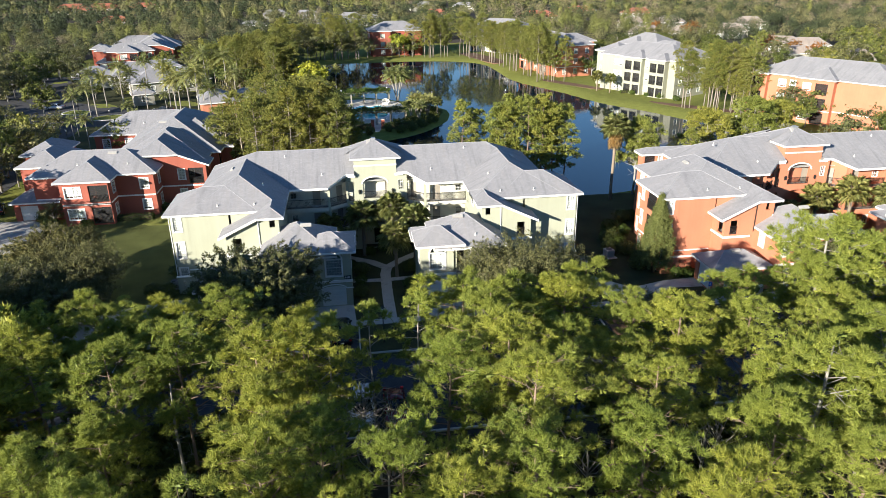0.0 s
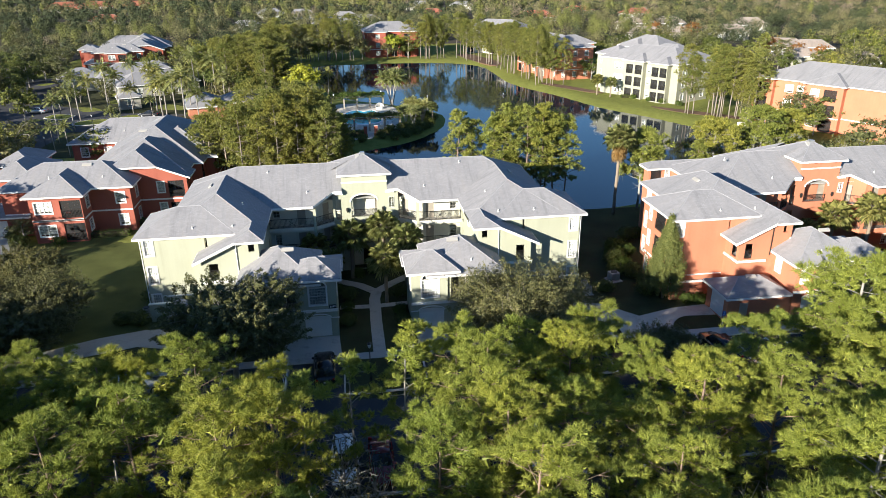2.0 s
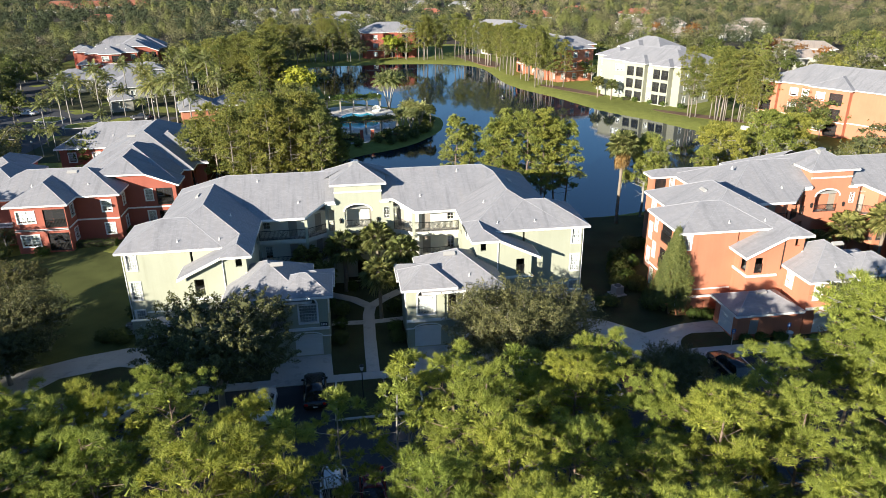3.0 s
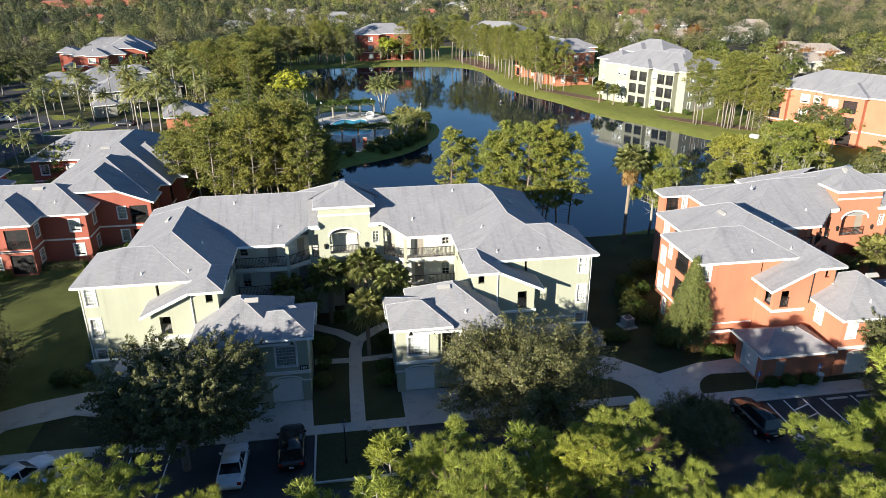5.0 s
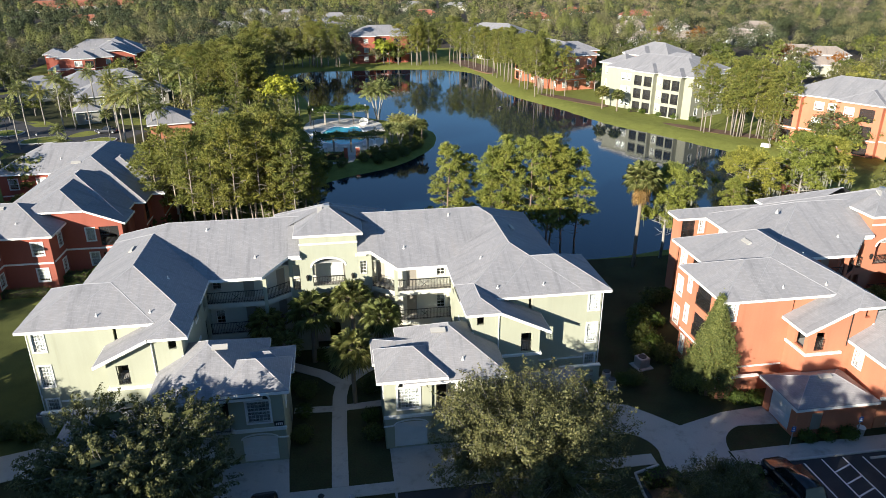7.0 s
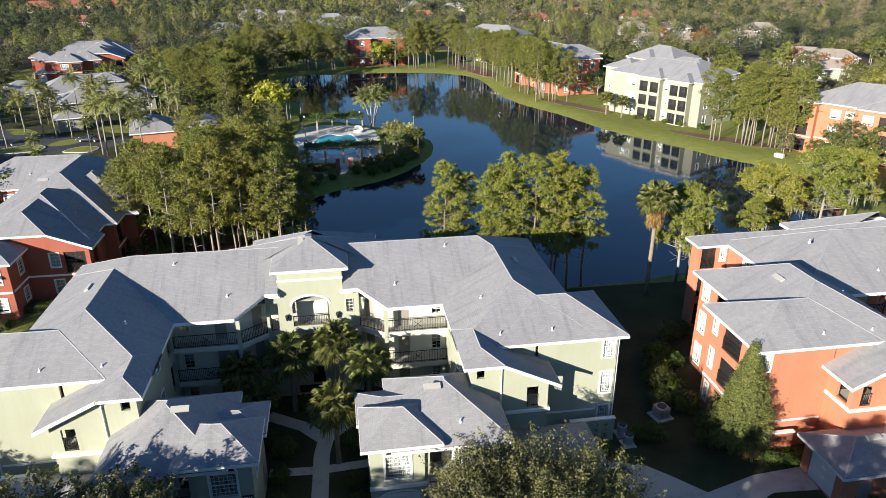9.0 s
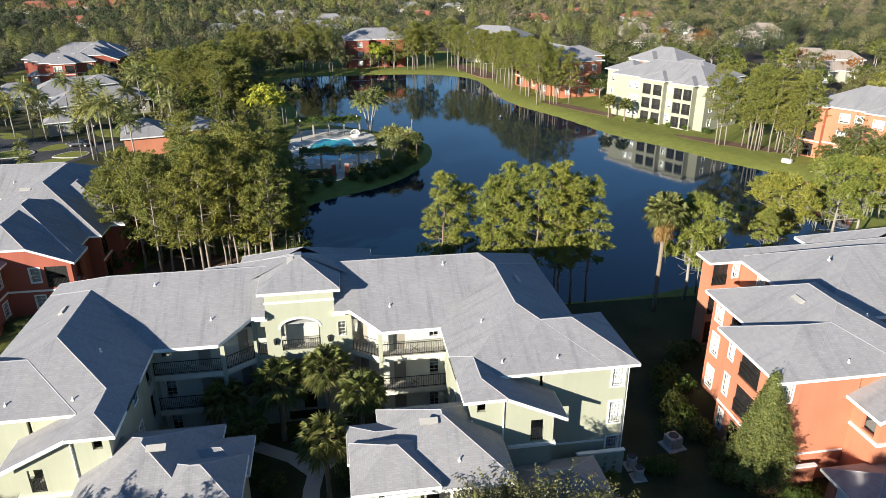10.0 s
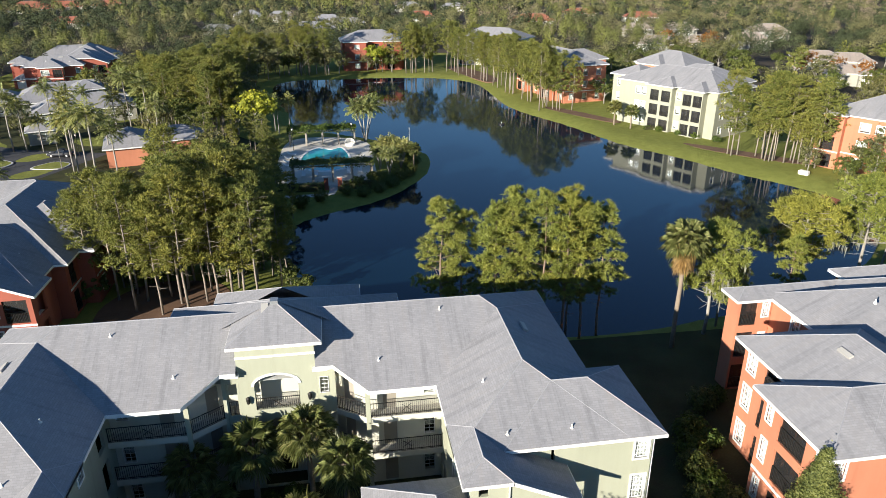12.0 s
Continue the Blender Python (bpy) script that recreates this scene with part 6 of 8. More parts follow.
def hang_moss(tree, seed):
    """Grey strands of moss that hang from the limbs."""
    rng = np.random.default_rng(seed)
    crown = [c for c in tree.children if c.name.startswith("crown")][0]
    co = np.zeros(len(crown.data.vertices) * 3, np.float32)
    crown.data.vertices.foreach_get("co", co)
    co = co.reshape(-1, 3)
    co = co[co[:, 2] < np.quantile(co[:, 2], 0.45)]
    pick = co[rng.integers(0, len(co), 60)]
    a = np.repeat(pick, 7, 0) + rng.normal(size=(420, 3)) * [0.18, 0.18, 0.08]
    w = rng.normal(size=(420, 3)) * [0.045, 0.045, 0]
    v = np.stack([a - w, a + w, a + rng.normal(size=(420, 3)) * [0.05, 0.05, 0] - [0, 0, 1] * rng.uniform(0.4, 1.3, (420, 1))], 1).reshape(-1, 3)
    o = mesh_part("spanish_moss", tri_mesh("spanish_moss", v, np.arange(len(v)).reshape(-1, 3)), M_MOSS, tree, "grey hanging moss")
    tagged(o, "grey hanging moss", "", "", "stuff")
    o.matrix_parent_inverse = Matrix()


rr = random.Random(11)
NEAR = "tall slash pine with bright green needle tufts"
far_near = [pine(30 + i, 14.2, 0.46, 3.0, 15, 2, 5, 9, 0.6, 0.22, M_PINE, M_BARK, 0.17, 0, "roadside pines", NEAR, 0.8, 8) for i in range(2)]
near = [pine(20 + i, (14.2, 15.2, 13.4, 14.6, 15.8)[i], (0.50, 0.54, 0.46, 0.58, 0.52)[i], (2.6, 2.9, 2.5, 2.3, 3.1)[i], (31, 34, 29, 27, 36)[i], 2, 11, 42, 0.30, 0.027, M_PINE, M_BARK, 0.17, 5, "roadside pines", NEAR, 0.6, 10) for i in range(5)]
front = [pine(25 + i, (13.6, 14.2, 13.0)[i], (0.50, 0.54, 0.46)[i], (2.4, 2.7, 2.2)[i], (28, 31, 26)[i], 2, 11, 58, 0.30, 0.022, M_PINE, M_BARK, 0.17, 5, "roadside pines", NEAR, 0.57, 10) for i in range(3)]
big = [pine(40 + i, 16.0, 0.5, 3.6, 34, 3, 11, 30, 0.39, 0.040, M_PINE, M_BARKG, 0.26, 4, "roadside pines", "broad slash pine with spreading limbs and bright needles", 0.64) for i in range(2)]
slim = pine(50, 13.0, 0.42, 1.5, 18, 1, 11, 22, 0.35, 0.055, M_PINE, M_BARKG, 0.13, 8, "roadside pines", "slender young slash pine with thin needle tufts", 0.48)
spots = [(-14.5, -36.9), (-11.5, -35.9), (-7.1, -39.5), (3.9, -37.1), (5.1, -40.5), (8.5, -37.8), (12.2, -37.2), (13.9, -41.4), (15.6, -44.5), (22.4, -38.8), (28.9, -37.2), (-21.8, -37.6), (-17.4, -38.3), (10.2, -38.8),
         (-21, -43.1), (-16.6, -44.4), (-13.4, -42.5), (-8.1, -47.8), (5.1, -45.5), (1.8, -46.2), (12.1, -49.0), (20.1, -48.3), (22.8, -52.6), (-17.8, -52.0), (-7.9, -52.4), (-1.2, -52.7), (4.3, -54.3), (9.5, -53.6), (16.0, -53.7),
         (-3.8, -57), (24.2, -46), (-8.7, -43.8), (27, -42.5), (18.2, -41.5), (9.0, -43.5), (33, -44), (36, -38.5), (-6.4, -43.2), (-26, -40), (-30, -45), (31, -50), (-24, -49), (-23.6, -36.8), (-19.6, -37.0), (-16.2, -37.4)]
for i, (x, y) in enumerate(spots):
    if y > -42:
        put(front[i % 3], x, min(y, -36.8), rr.uniform(0, 360), rr.uniform(0.88, 0.97) if x > -9 else rr.uniform(0.86, 0.94))
        continue
    put(near[(i * 3 + 1) % 5], x, min(y, -36.8), rr.uniform(0, 360), rr.uniform(12.4, 14.0) / (14.2, 15.2, 13.4, 14.6, 15.8)[(i * 3 + 1) % 5])
for x, y, s in ((29.8, -37.0, 0.95), (20.5, -50.5, 0.88), (26.5, -48.0, 0.86), (34.5, -35.8, 0.84)):
    put(big[int(x) % 2], x, min(y, -37.0), rr.uniform(0, 360), s)
for i, (x, y) in enumerate(((-33, -37.5), (-37, -39), (-42, -40), (-35.5, -43))):
    put(big[i % 2], x, y, i * 51, 0.98)
for x, y in ((-2.4, -38.8), (1.2, -36.0), (-5.0, -41.8), (0.8, -39.6), (7.6, -36.2)):
    put(slim, x, min(y, -36.8), rr.uniform(0, 360), rr.uniform(0.92, 1.05))
more = []
while len(more) < 19:
    x, y = rr.uniform(-27, 30), rr.uniform(-61, -43)
    if x < -4 and rr.random() < 0.6:
        continue
    if -7 < x < 4 and y > -48 or any((x - a) ** 2 + (y - b) ** 2 < 10 for a, b in spots + more):
        continue
    more.append((x, y))
for i, (x, y) in enumerate(more):
    put(near[i % 5], x, y, rr.uniform(0, 360), rr.uniform(0.78, 0.9))
band = [(-42 + 3.3 * i + rr.uniform(-1, 1), rr.uniform(-68, -62), rr.uniform(0, 360), rr.uniform(0.66, 0.78)) for i in range(26)]
while len(band) < 132:
    x, y = rr.uniform(-80, -25), rr.uniform(-76, -38)
    if x < -57 and y > -52 or any((x - q[0]) ** 2 + (y - q[1]) ** 2 < 12 for q in band):
        continue
    band.append((x, y, rr.uniform(0, 360), rr.uniform(0.86, 1.02) if y > -50 else rr.uniform(0.66, 0.82)))
for x, y in ((-60, -44), (-63, -50), (-66, -42), (-68, -48), (-72, -45), (-61, -39), (-74, -52), (-58, -48), (-70, -38.5), (-64, -46)):
    band.append((x, y, x * 33 % 360, 0.95))
for x, y in ((-55.5, -38.6), (-52.5, -39.4), (-50, -38.2), (-47.5, -39.6), (-45, -38.4), (-54, -42.5), (-50.5, -42), (-46.5, -43), (-57, -41)):
    band.append((x, y, x * 47 % 360, 1.04))
for i in range(22):
    band.append((-44 + 1.0 * i + rr.uniform(-0.6, 0.6), -38.2 - 3.0 * (i % 4) + rr.uniform(-0.8, 0.8), rr.uniform(0, 360), rr.uniform(0.88, 1.0)))
joined_stand("pine_wood", far_near, band, "dense roadside pine wood with bright green crowns")
drop(*near, *front, *far_near, *big, slim)

# undergrowth of the wood
under = [broad_tree(60 + i, 5.5 + i, 2.4, 0.12, 46, 44, 0.32, M_LEAF, M_BARKG, 0.08, "dark green understorey tree in the shade of pines", "understorey_tree", "undergrowth") for i in range(2)]
bare = broad_tree(66, 6.5, 2.2, 0.3, 60, 3, 0.14, M_OAK, M_BARKG, 0.09, "half bare grey understorey tree", "understorey_tree", "undergrowth", limbs=14)
for i in range(96):
    x, y = rr.uniform(-48, 42), rr.uniform(-60, -35.5)
    if -6 < x < 5 and y > -42 or y > -37.5 and x > -24:
        continue
    put(under[i % 2], x, y, rr.uniform(0, 360), rr.uniform(0.6, 1.15))
for i in range(18):
    put(under[i % 2], -27 + 1.1 * i + rr.uniform(-0.5, 0.5), -38.0 - 1.5 * (i % 3), rr.uniform(0, 360), rr.uniform(0.75, 1.05))
for x, y in ((-3.0, -39.4), (-1.4, -40.4), (-5.2, -39.0), (-3.4, -37.8), (-4.5, -42.0), (-1.8, -44.5), (-2.2, -41.2), (16.8, -46.8), (14.2, -50.5), (19.0, -45.0), (9.8, -46.5), (14.5, -45.5), (13.2, -47.2), (-12, -49), (2.8, -50.2), (-19, -47), (7.0, -50.5)):
    put(bare, x, y, rr.uniform(0, 360), rr.uniform(0.9, 1.25))
bm = bmesh.new()
_g = np.random.default_rng(3)
tube(bm, [(0, 0, -0.2), (0.1, 0, 4), (0.0, 0.1, 8), (0.15, 0.1, 11)], [0.13, 0.11, 0.08, 0.03], 7)
for i in range(12):
    z = 4 + i * 0.55
    limb(bm, (0.08, 0.05, z), (0.08 + 0.5 * math.cos(i * 2.1), 0.5 * math.sin(i * 2.1), z + 0.25), 0.03, 0.008, _g)
snag = tagged(part("dead_pine", bm, M_BARKG, None, "", True), "bare dead pine trunk with broken stubs", "dead tree")
snag.matrix_basis = pose(-13.6, -44.2, 0)

# oaks and shrubs before the buildings
oak_a = broad_tree(70, 8.6, 5.3, 0.12, 1500, 54, 0.125, M_OAK, M_BARKG, 0.28, "large dark evergreen oak before the garages", "oak_tree", "oaks", 0.85, 0.2, 16, 0.5)
oak_b = broad_tree(71, 7.9, 5.8, 0.08, 1300, 58, 0.118, M_OAK, M_BARKG, 0.26, "wide olive green oak with open twiggy crown", "oak_tree", "oaks", 0.8, 0.2, 18, 0.85)
put(oak_a, -12.0, -21.3, 40, 1.12)
put(oak_b, 12.4, -20.4, 10, 1.08)
put(oak_b, -31.5, -11.8, 100, 0.95)
put(oak_b, -36.5, -17, 250, 1.0)
put(oak_a, -30.2, -15.0, 200, 0.8)
put(oak_a, -34.5, -5.5, 130, 0.85)
put(oak_a, 45.5, -19.4, 80, 0.8)
put(oak_b, 41.5, -25.5, 160, 0.7)
put(oak_b, 23.6, -25.2, 300, 0.55)
drop(oak_a, oak_b)
ced = cone_tree(75, 8.7, 2.35, 1500, 0.115, "conical evergreen tree beside the terracotta building")
put(ced, 30.0, -11.5, 30, 1.0)
drop(ced)

# palms
SABAL = "sabal palm with round fan leaves in the courtyard"
sab = [fan_palm(80 + i, (5.0, 6.0, 4.2)[i], (30, 32, 27)[i], (1.6, 1.55, 1.45)[i], 0, SABAL) for i in range(3)]
for i, (x, y, s) in enumerate(((1.45, -8.0, 1.0), (1.7, -1.3, 1.02), (-1.9, -1.2, 1.2), (-5.8, -1.2, 0.85), (3.9, -4.0, 0.95), (-4.2, -3.4, 0.8), (54, -4.2, 1.05), (57.2, -6.0, 1.1), (50.5, -4.6, 0.9), (48.3, -6.2, 0.75), (60.0, -9.0, 1.1))):
    put(sab[i % 3], x, y, i * 77, s)
for x, y, s in ((17.6, 78.5, 0.7), (15.2, 87, 0.55)):
    put(sab[1], x, y, x * 40, s, None, "sabal palm at the tip of the pool peninsula")
for x, y, s in ((-39, 41, 0.7), (-41.5, 40, 0.75), (-37.5, 44, 0.6), (-43, 39, 0.65), (66.3, 107.5, 0.9), (68.5, 103.5, 0.85), (95.5, 58, 0.9), (60, 141, 1.0), (58.3, 148, 0.9), (-1.5, 17.5, 0.8), (1.5, 18.2, 0.7), (5.5, 18.0, 0.75)):
    put(sab[2], x, y, x * 31, s * 1.1, None, "small fan palm in a planting bed")
tall = fan_palm(90, 11.0, 40, 1.75, 46, "tall lakeside fan palm with a skirt of dead leaves", 0.2)
put(tall, 34.7, 14.3, 0, 1.0)
drop(*sab, tall)
QUEEN = "tall feather palm with arching fronds near the car park"
que = [feather_palm(95 + i, (9.5, 8.0, 11.0)[i], 22, 3.2, QUEEN) for i in range(3)]
for i, (x, y, s) in enumerate(((-40.5, 86.3, 1.0), (-41.6, 87.5, 1.12), (-34.9, 78, 1.05), (-35.6, 89.4, 0.9), (-37, 124.5, 1.0), (-40.6, 122.2, 1.0), (-38.9, 124.8, 0.8), (-42.5, 118.5, 0.95), (-58.1, 104.4, 0.95), (-55.5, 104, 0.95), (-52.3, 103.4, 0.75), (-44.3, 89.5, 0.5), (-37.5, 82, 1.1),
                               (-33, 83, 0.95), (-62, 96, 0.9), (-60, 86, 0.85), (-64, 110, 0.9), (-49, 110, 0.9), (-46, 101, 1.0), (-30.5, 104, 1.0), (-33, 108, 1.05), (-53, 62, 0.6), (-57, 66, 0.6), (-59, 74, 0.75), (-49.5, 78, 0.55), (-46, 70, 0.6), (-55, 118, 0.9), (-51, 126, 0.8),
                               (-7.7, 111, 0.7), (-5.4, 110.5, 0.65), (-8.6, 114, 0.7))):
    put(que[i % 3], x, y, i * 53, s)
drop(*que)
clump = feather_palm(99, 7.5, 17, 3.0, "clump of slender feather palms beside the pool", 0.1, 7)
put(clump, 10.3, 101.5, 0, 1.0)
for x, y, s in ((13.2, 76.8, 0.5), (15.6, 80.6, 0.55), (13.4, 84.0, 0.55), (11.8, 80.2, 0.45), (16.4, 84.5, 0.42)):
    put(clump, x, y, x * 50, s, None, "low clump of arching feather palms on the peninsula")
drop(clump)

# pines by the lake and behind the buildings
LAKEP = "lakeside pine with olive needle clumps and a bare trunk"
lakep = [pine(110 + i, (14.6, 15.4, 14.2, 15.0)[i], (0.32, 0.30, 0.36, 0.36)[i], (1.95, 2.2, 1.9, 2.1)[i], (31, 34, 29, 32)[i], 2, 10, 20, 0.42, 0.07, M_PINE3, M_BARK, 0.15, 6, "lakeside pines", LAKEP, 0.56, 8) for i in range(4)]
roundp = [pine(116 + i, 11.4, 0.38, 3.1, 46, 2, 11, 18, 0.44, 0.08, M_PINE3, M_BARKG, 0.2, 3, "lakeside pines", "mossy lakeside pine with a broad rounded crown", 0.74, 10) for i in range(2)]
for i, (x, y, s) in enumerate(((13.3, 18.8, 0.98), (15.6, 19.6, 0.86), (18.4, 18.4, 0.99), (20.6, 19.0, 1.02), (22.8, 17.8, 1.03), (24.9, 17.6, 1.0), (27.0, 18.2, 0.99), (19.7, 17.2, 0.9), (28.9, 18.6, 0.93), (26.0, 19.4, 0.88), (47.5, 16.5, 0.66), (56, 26, 0.7))):
    put(lakep[i % 4], x, y, i * 67, s)
for i, (x, y, s) in enumerate(((38.9, 16.2, 0.98), (54.5, 24.6, 1.0), (62.6, 25.2, 1.06), (69, 29, 0.95), (41.3, 18.0, 0.72))):
    hang_moss(put(roundp[i % 2], x, y, i * 67, s), 200 + i)
drop(*roundp)
drop(*lakep)
WESTP = "tall pine with a pale bare trunk in a stand"
westp = [pine(120 + i, (16.5, 17.5, 15.0, 16.0)[i], (0.36, 0.42, 0.30, 0.33)[i], (2.5, 2.9, 2.3, 2.6)[i], (34, 36, 32, 36)[i], 2, 7, 16, 0.48, 0.085, M_PINE2, M_BARKW, 0.17, 5, "stand of tall pines", WESTP, 0.72, 8) for i in range(4)]
stand = []
while len(stand) < 46:
    x, y = rr.uniform(-23.5, -4), rr.uniform(28.5, 45)
    if inside_depth(np.array([x]), np.array([y]))[0] > -2.5 or x < -17.5 and y < 33 or any((x - a) ** 2 + (y - b) ** 2 < 4.5 for a, b in stand):
        continue
    stand.append((x, y))
    put(westp[len(stand) % 4], x, y, rr.uniform(0, 360), rr.uniform(0.74, 0.96) - max(0.0, y - 34) * 0.01 + max(-0.13, min(0.0, (x + 13) * 0.015)))


def open_to_sun(x, y):
    """False on the strip from which a tall tree would shade the yellow-green tree by the lake."""
    return not (-42 < x < -8 and abs((x + 11.6) * 0.669 - (y - 106) * 0.743) < 5.5)


banks = []
for (ax, ay), (bx, by), wd, m in (((56.0, 130.0), (67, 111), 4.5, 22), ((79.0, 79.5), (90.0, 68.0), 3.4, 20), ((45, 200), (53, 172), 5.5, 16), ((53.5, 168), (58, 132), 4.0, 24), ((24, 197), (36, 196), 3.5, 9), ((-24, 199), (4, 199), 9, 26), ((-30, 132), (-20, 178), 7, 26), ((-24, 94), (-17, 120), 5, 20), ((-36, 128), (-20, 112), 6, 22)):
    for _ in range(m):
        t = rr.random()
        banks.append((ax + (bx - ax) * t + rr.uniform(-wd, wd) * 0.7, ay + (by - ay) * t + rr.uniform(-wd, wd) * 0.5))
for i, (x, y) in enumerate(banks):
    if inside_depth(np.array([x]), np.array([y]))[0] < -3 and not (x > -16 and 90 < y < 125) and open_to_sun(x, y):
        put(westp[i % 4], x, y, rr.uniform(0, 360), rr.uniform(0.74, 0.96))
for i, (x, y, s) in enumerate(((-12.5, 63, 0.45), (-16, 66, 0.5), (-18, 71, 0.5), (-13, 72, 0.42), (-19.5, 59, 0.8), (-17, 53.5, 0.82), (-14, 54.5, 0.8), (-10.5, 53, 0.72), (-9.5, 58.5, 0.5), (-6.5, 55, 0.55), (-21.5, 63, 0.7), (-16.5, 80, 0.42), (-14, 86, 0.45), (-19, 88, 0.6), (-2.6, 34.5, 0.76), (-3.8, 37.6, 0.74), (-2.0, 36.2, 0.58), (-5.0, 42.0, 0.72), (-5.4, 51.0, 0.66), (-4.2, 55.2, 0.52), (-2.4, 57.6, 0.42), (-9.0, 88.0, 0.5), (-8.0, 80.0, 0.52), (-6.5, 72.0, 0.5), (-11.0, 94.0, 0.46), (-12.4, 99.0, 0.42), (-6.4, 66.0, 0.5), (-9.4, 97.0, 0.34), (-15.0, 95.0, 0.5))):
    put(westp[i % 4], x, y, rr.uniform(0, 360), s)
drop(*westp)

# broadleaf trees among the further buildings
wood = [broad_tree(130 + i, (9.5, 11.5, 8.0, 10.5)[i], (4.2, 4.8, 4.0, 3.6)[i], 0.15, 66, 36, 0.4, (M_LEAF, M_OAK, M_LEAF, M_PINE2)[i], M_BARKG, 0.2, "rounded green broadleaf tree in a wood", limbs=11) for i in range(4)]
KEEP = [(-46, 84, 24), (-52, 60, 14), (-40, 62, 14), (-72, 150, 12), (-28, 76, 10), (-36, 30, 17), (-75, 180, 22), (-60, 128, 20), (-58, 100, 15), (-29, 94, 10), (-65, 40, 9), (-64, 70, 9), (-80, 130, 10), (-86, 98, 14), (0, 4, 26), (52, 0, 28), (80, 105, 20), (100, 62, 20), (66, 150, 16), (60, 212, 24), (24, 210, 19),
        (95, 140, 12), (5, 95, 17), (4, 82, 20), (-22, 36, 14), (-66, 0, 9), (-52, 10, 8), (-36, 2, 9), (66, -12, 20)]
spotsb = []
tries = 0
while len(spotsb) < 230 and tries < 9000:
    tries += 1
    y = rr.uniform(-12, 190)
    x = rr.uniform(-60 - 0.62 * (y + 60), 75 + 0.62 * (y + 60))
    if any((x - a) ** 2 + (y - b) ** 2 < c * c for a, b, c in KEEP) or inside_depth(np.array([x]), np.array([y]))[0] > -11 or -20 < y < 20 and -56 < x < 92:
        continue
    if any((x - a) ** 2 + (y - b) ** 2 < 36 for a, b in spotsb) or any((x - h[0] - 6) ** 2 + (y - h[1] - 3) ** 2 < 120 for h in FAR_HOUSES):
        continue
    spotsb.append((x, y))
for i, (x, y) in enumerate(spotsb):
    put(wood[rr.randrange(4)], x, y, rr.uniform(0, 360), rr.uniform(0.75, 1.15))
for x, y, s in ((90.2, 57.0, 0.72), (92.4, 53.5, 0.6), (79.5, 47.5, 0.62), (86, 58, 0.6), (85, 66, 0.45), (91, 74, 0.7), (86.5, 82, 0.9), (-18, 122, 0.9), (-9, 64, 0.6), (-14, 62, 0.6), (-19, 64, 0.6), (-20, 72, 0.6), (-15, 72, 0.55), (-9, 72, 0.5), (-19, 84, 0.6), (-13, 78, 0.5), (-13, 86, 0.5), (-22, 57, 0.7), (-15, 55, 0.75), (-9, 54, 0.7), (-12, 49, 0.85), (-19, 50, 0.8), (-22, 96, 0.8), (-18, 104, 0.9), (-24, 110, 0.9), (21, 201, 0.8), (16, 199, 0.6)):
    if open_to_sun(x, y):
        put(wood[int(x) % 3], x, y, rr.uniform(0, 360), s)
for x, y, s, k in ((-57, 10, 1.1, 1), (-53.5, 11, 0.75, 0), (-43.2, 16.4, 0.33, 1), (-56, 4, 1.0, 1), (-60, 12, 1.0, 0), (-54, -3, 0.95, 1), (-59, 21, 0.9, 1), (-57, 28, 0.85, 1), (-62, 33, 0.9, 0), (-72, 112, 0.55, 1), (-70, 121, 0.6, 0), (-62, 118, 0.5, 1), (-66, 128, 0.6, 1), (-47, 120, 0.5, 0), (-43, 126, 0.6, 1), (-62, 54, 0.75, 1), (-57, 49, 0.7, 1), (-67, 60, 0.8, 1), (-60, 43, 0.75, 1), (-71, 49, 0.85, 1), (-66, 40, 0.8, 0), (-74, 60, 0.8, 1), (-56, 37, 0.65, 1), (-80, 70, 0.9, 1), (-86, 64, 0.9, 0), (-76, 78, 0.7, 1), (-88, 82, 0.9, 1), (-95, 92, 1.0, 0), (-90, 108, 0.9, 1),
                   (-96, 120, 1.0, 1), (-88, 128, 0.9, 0), (-100, 136, 1.0, 1), (-92, 146, 1.0, 0), (-104, 152, 1.1, 1), (-84, 152, 0.7, 1), (-98, 164, 1.0, 1), (-106, 172, 1.0, 0), (-94, 178, 1.0, 1), (-80, 140, 0.6, 1), (-60, 166, 0.75, 1), (-66, 172, 0.7, 0), (-50, 168, 0.9, 1), (-44, 160, 0.9, 0), (-54, 178, 1.0, 1),
                   (-46, 186, 1.1, 0), (-38, 172, 1.1, 1), (-36, 184, 1.0, 1), (-28, 190, 1.0, 0), (-30, 160, 0.9, 1), (-33, 148, 0.9, 0), (-26, 168, 1.0, 1), (-22, 184, 1.0, 1), (-20, 196, 1.1, 1), (-10, 198, 1.0, 0), (-1, 200, 0.9, 1), (3, 197, 0.95, 1), (-6, 196.5, 1.05, 1), (-13, 197, 1.0, 1), (6.5, 199, 0.8, 1), (24, 200, 0.75, 0), (93, 60, 0.85, 1), (97, 57.5, 0.9, 0), (94.5, 64, 0.6, 0), (-17, 128, 0.7, 1), (-19, 134, 0.7, 0), (-18, 141, 0.75, 1), (-22, 147, 0.8, 1), (-19, 153, 0.7, 1), (-23, 160, 0.85, 0), (-20, 170, 0.8, 1), (-19, 178, 0.75, 1), (-16, 190, 0.85, 1), (-26, 140, 0.8, 1), (-25, 128, 0.75, 0), (-22, 121, 0.7, 1)):
    put(wood[k], x, y, rr.uniform(0, 360), s)
drop(*wood)
low = broad_tree(145, 3.0, 1.7, 0.02, 40, 30, 0.3, M_LEAF, M_BARKG, 0.06, "low dark bush under tall pines", "bush", "undergrowth")
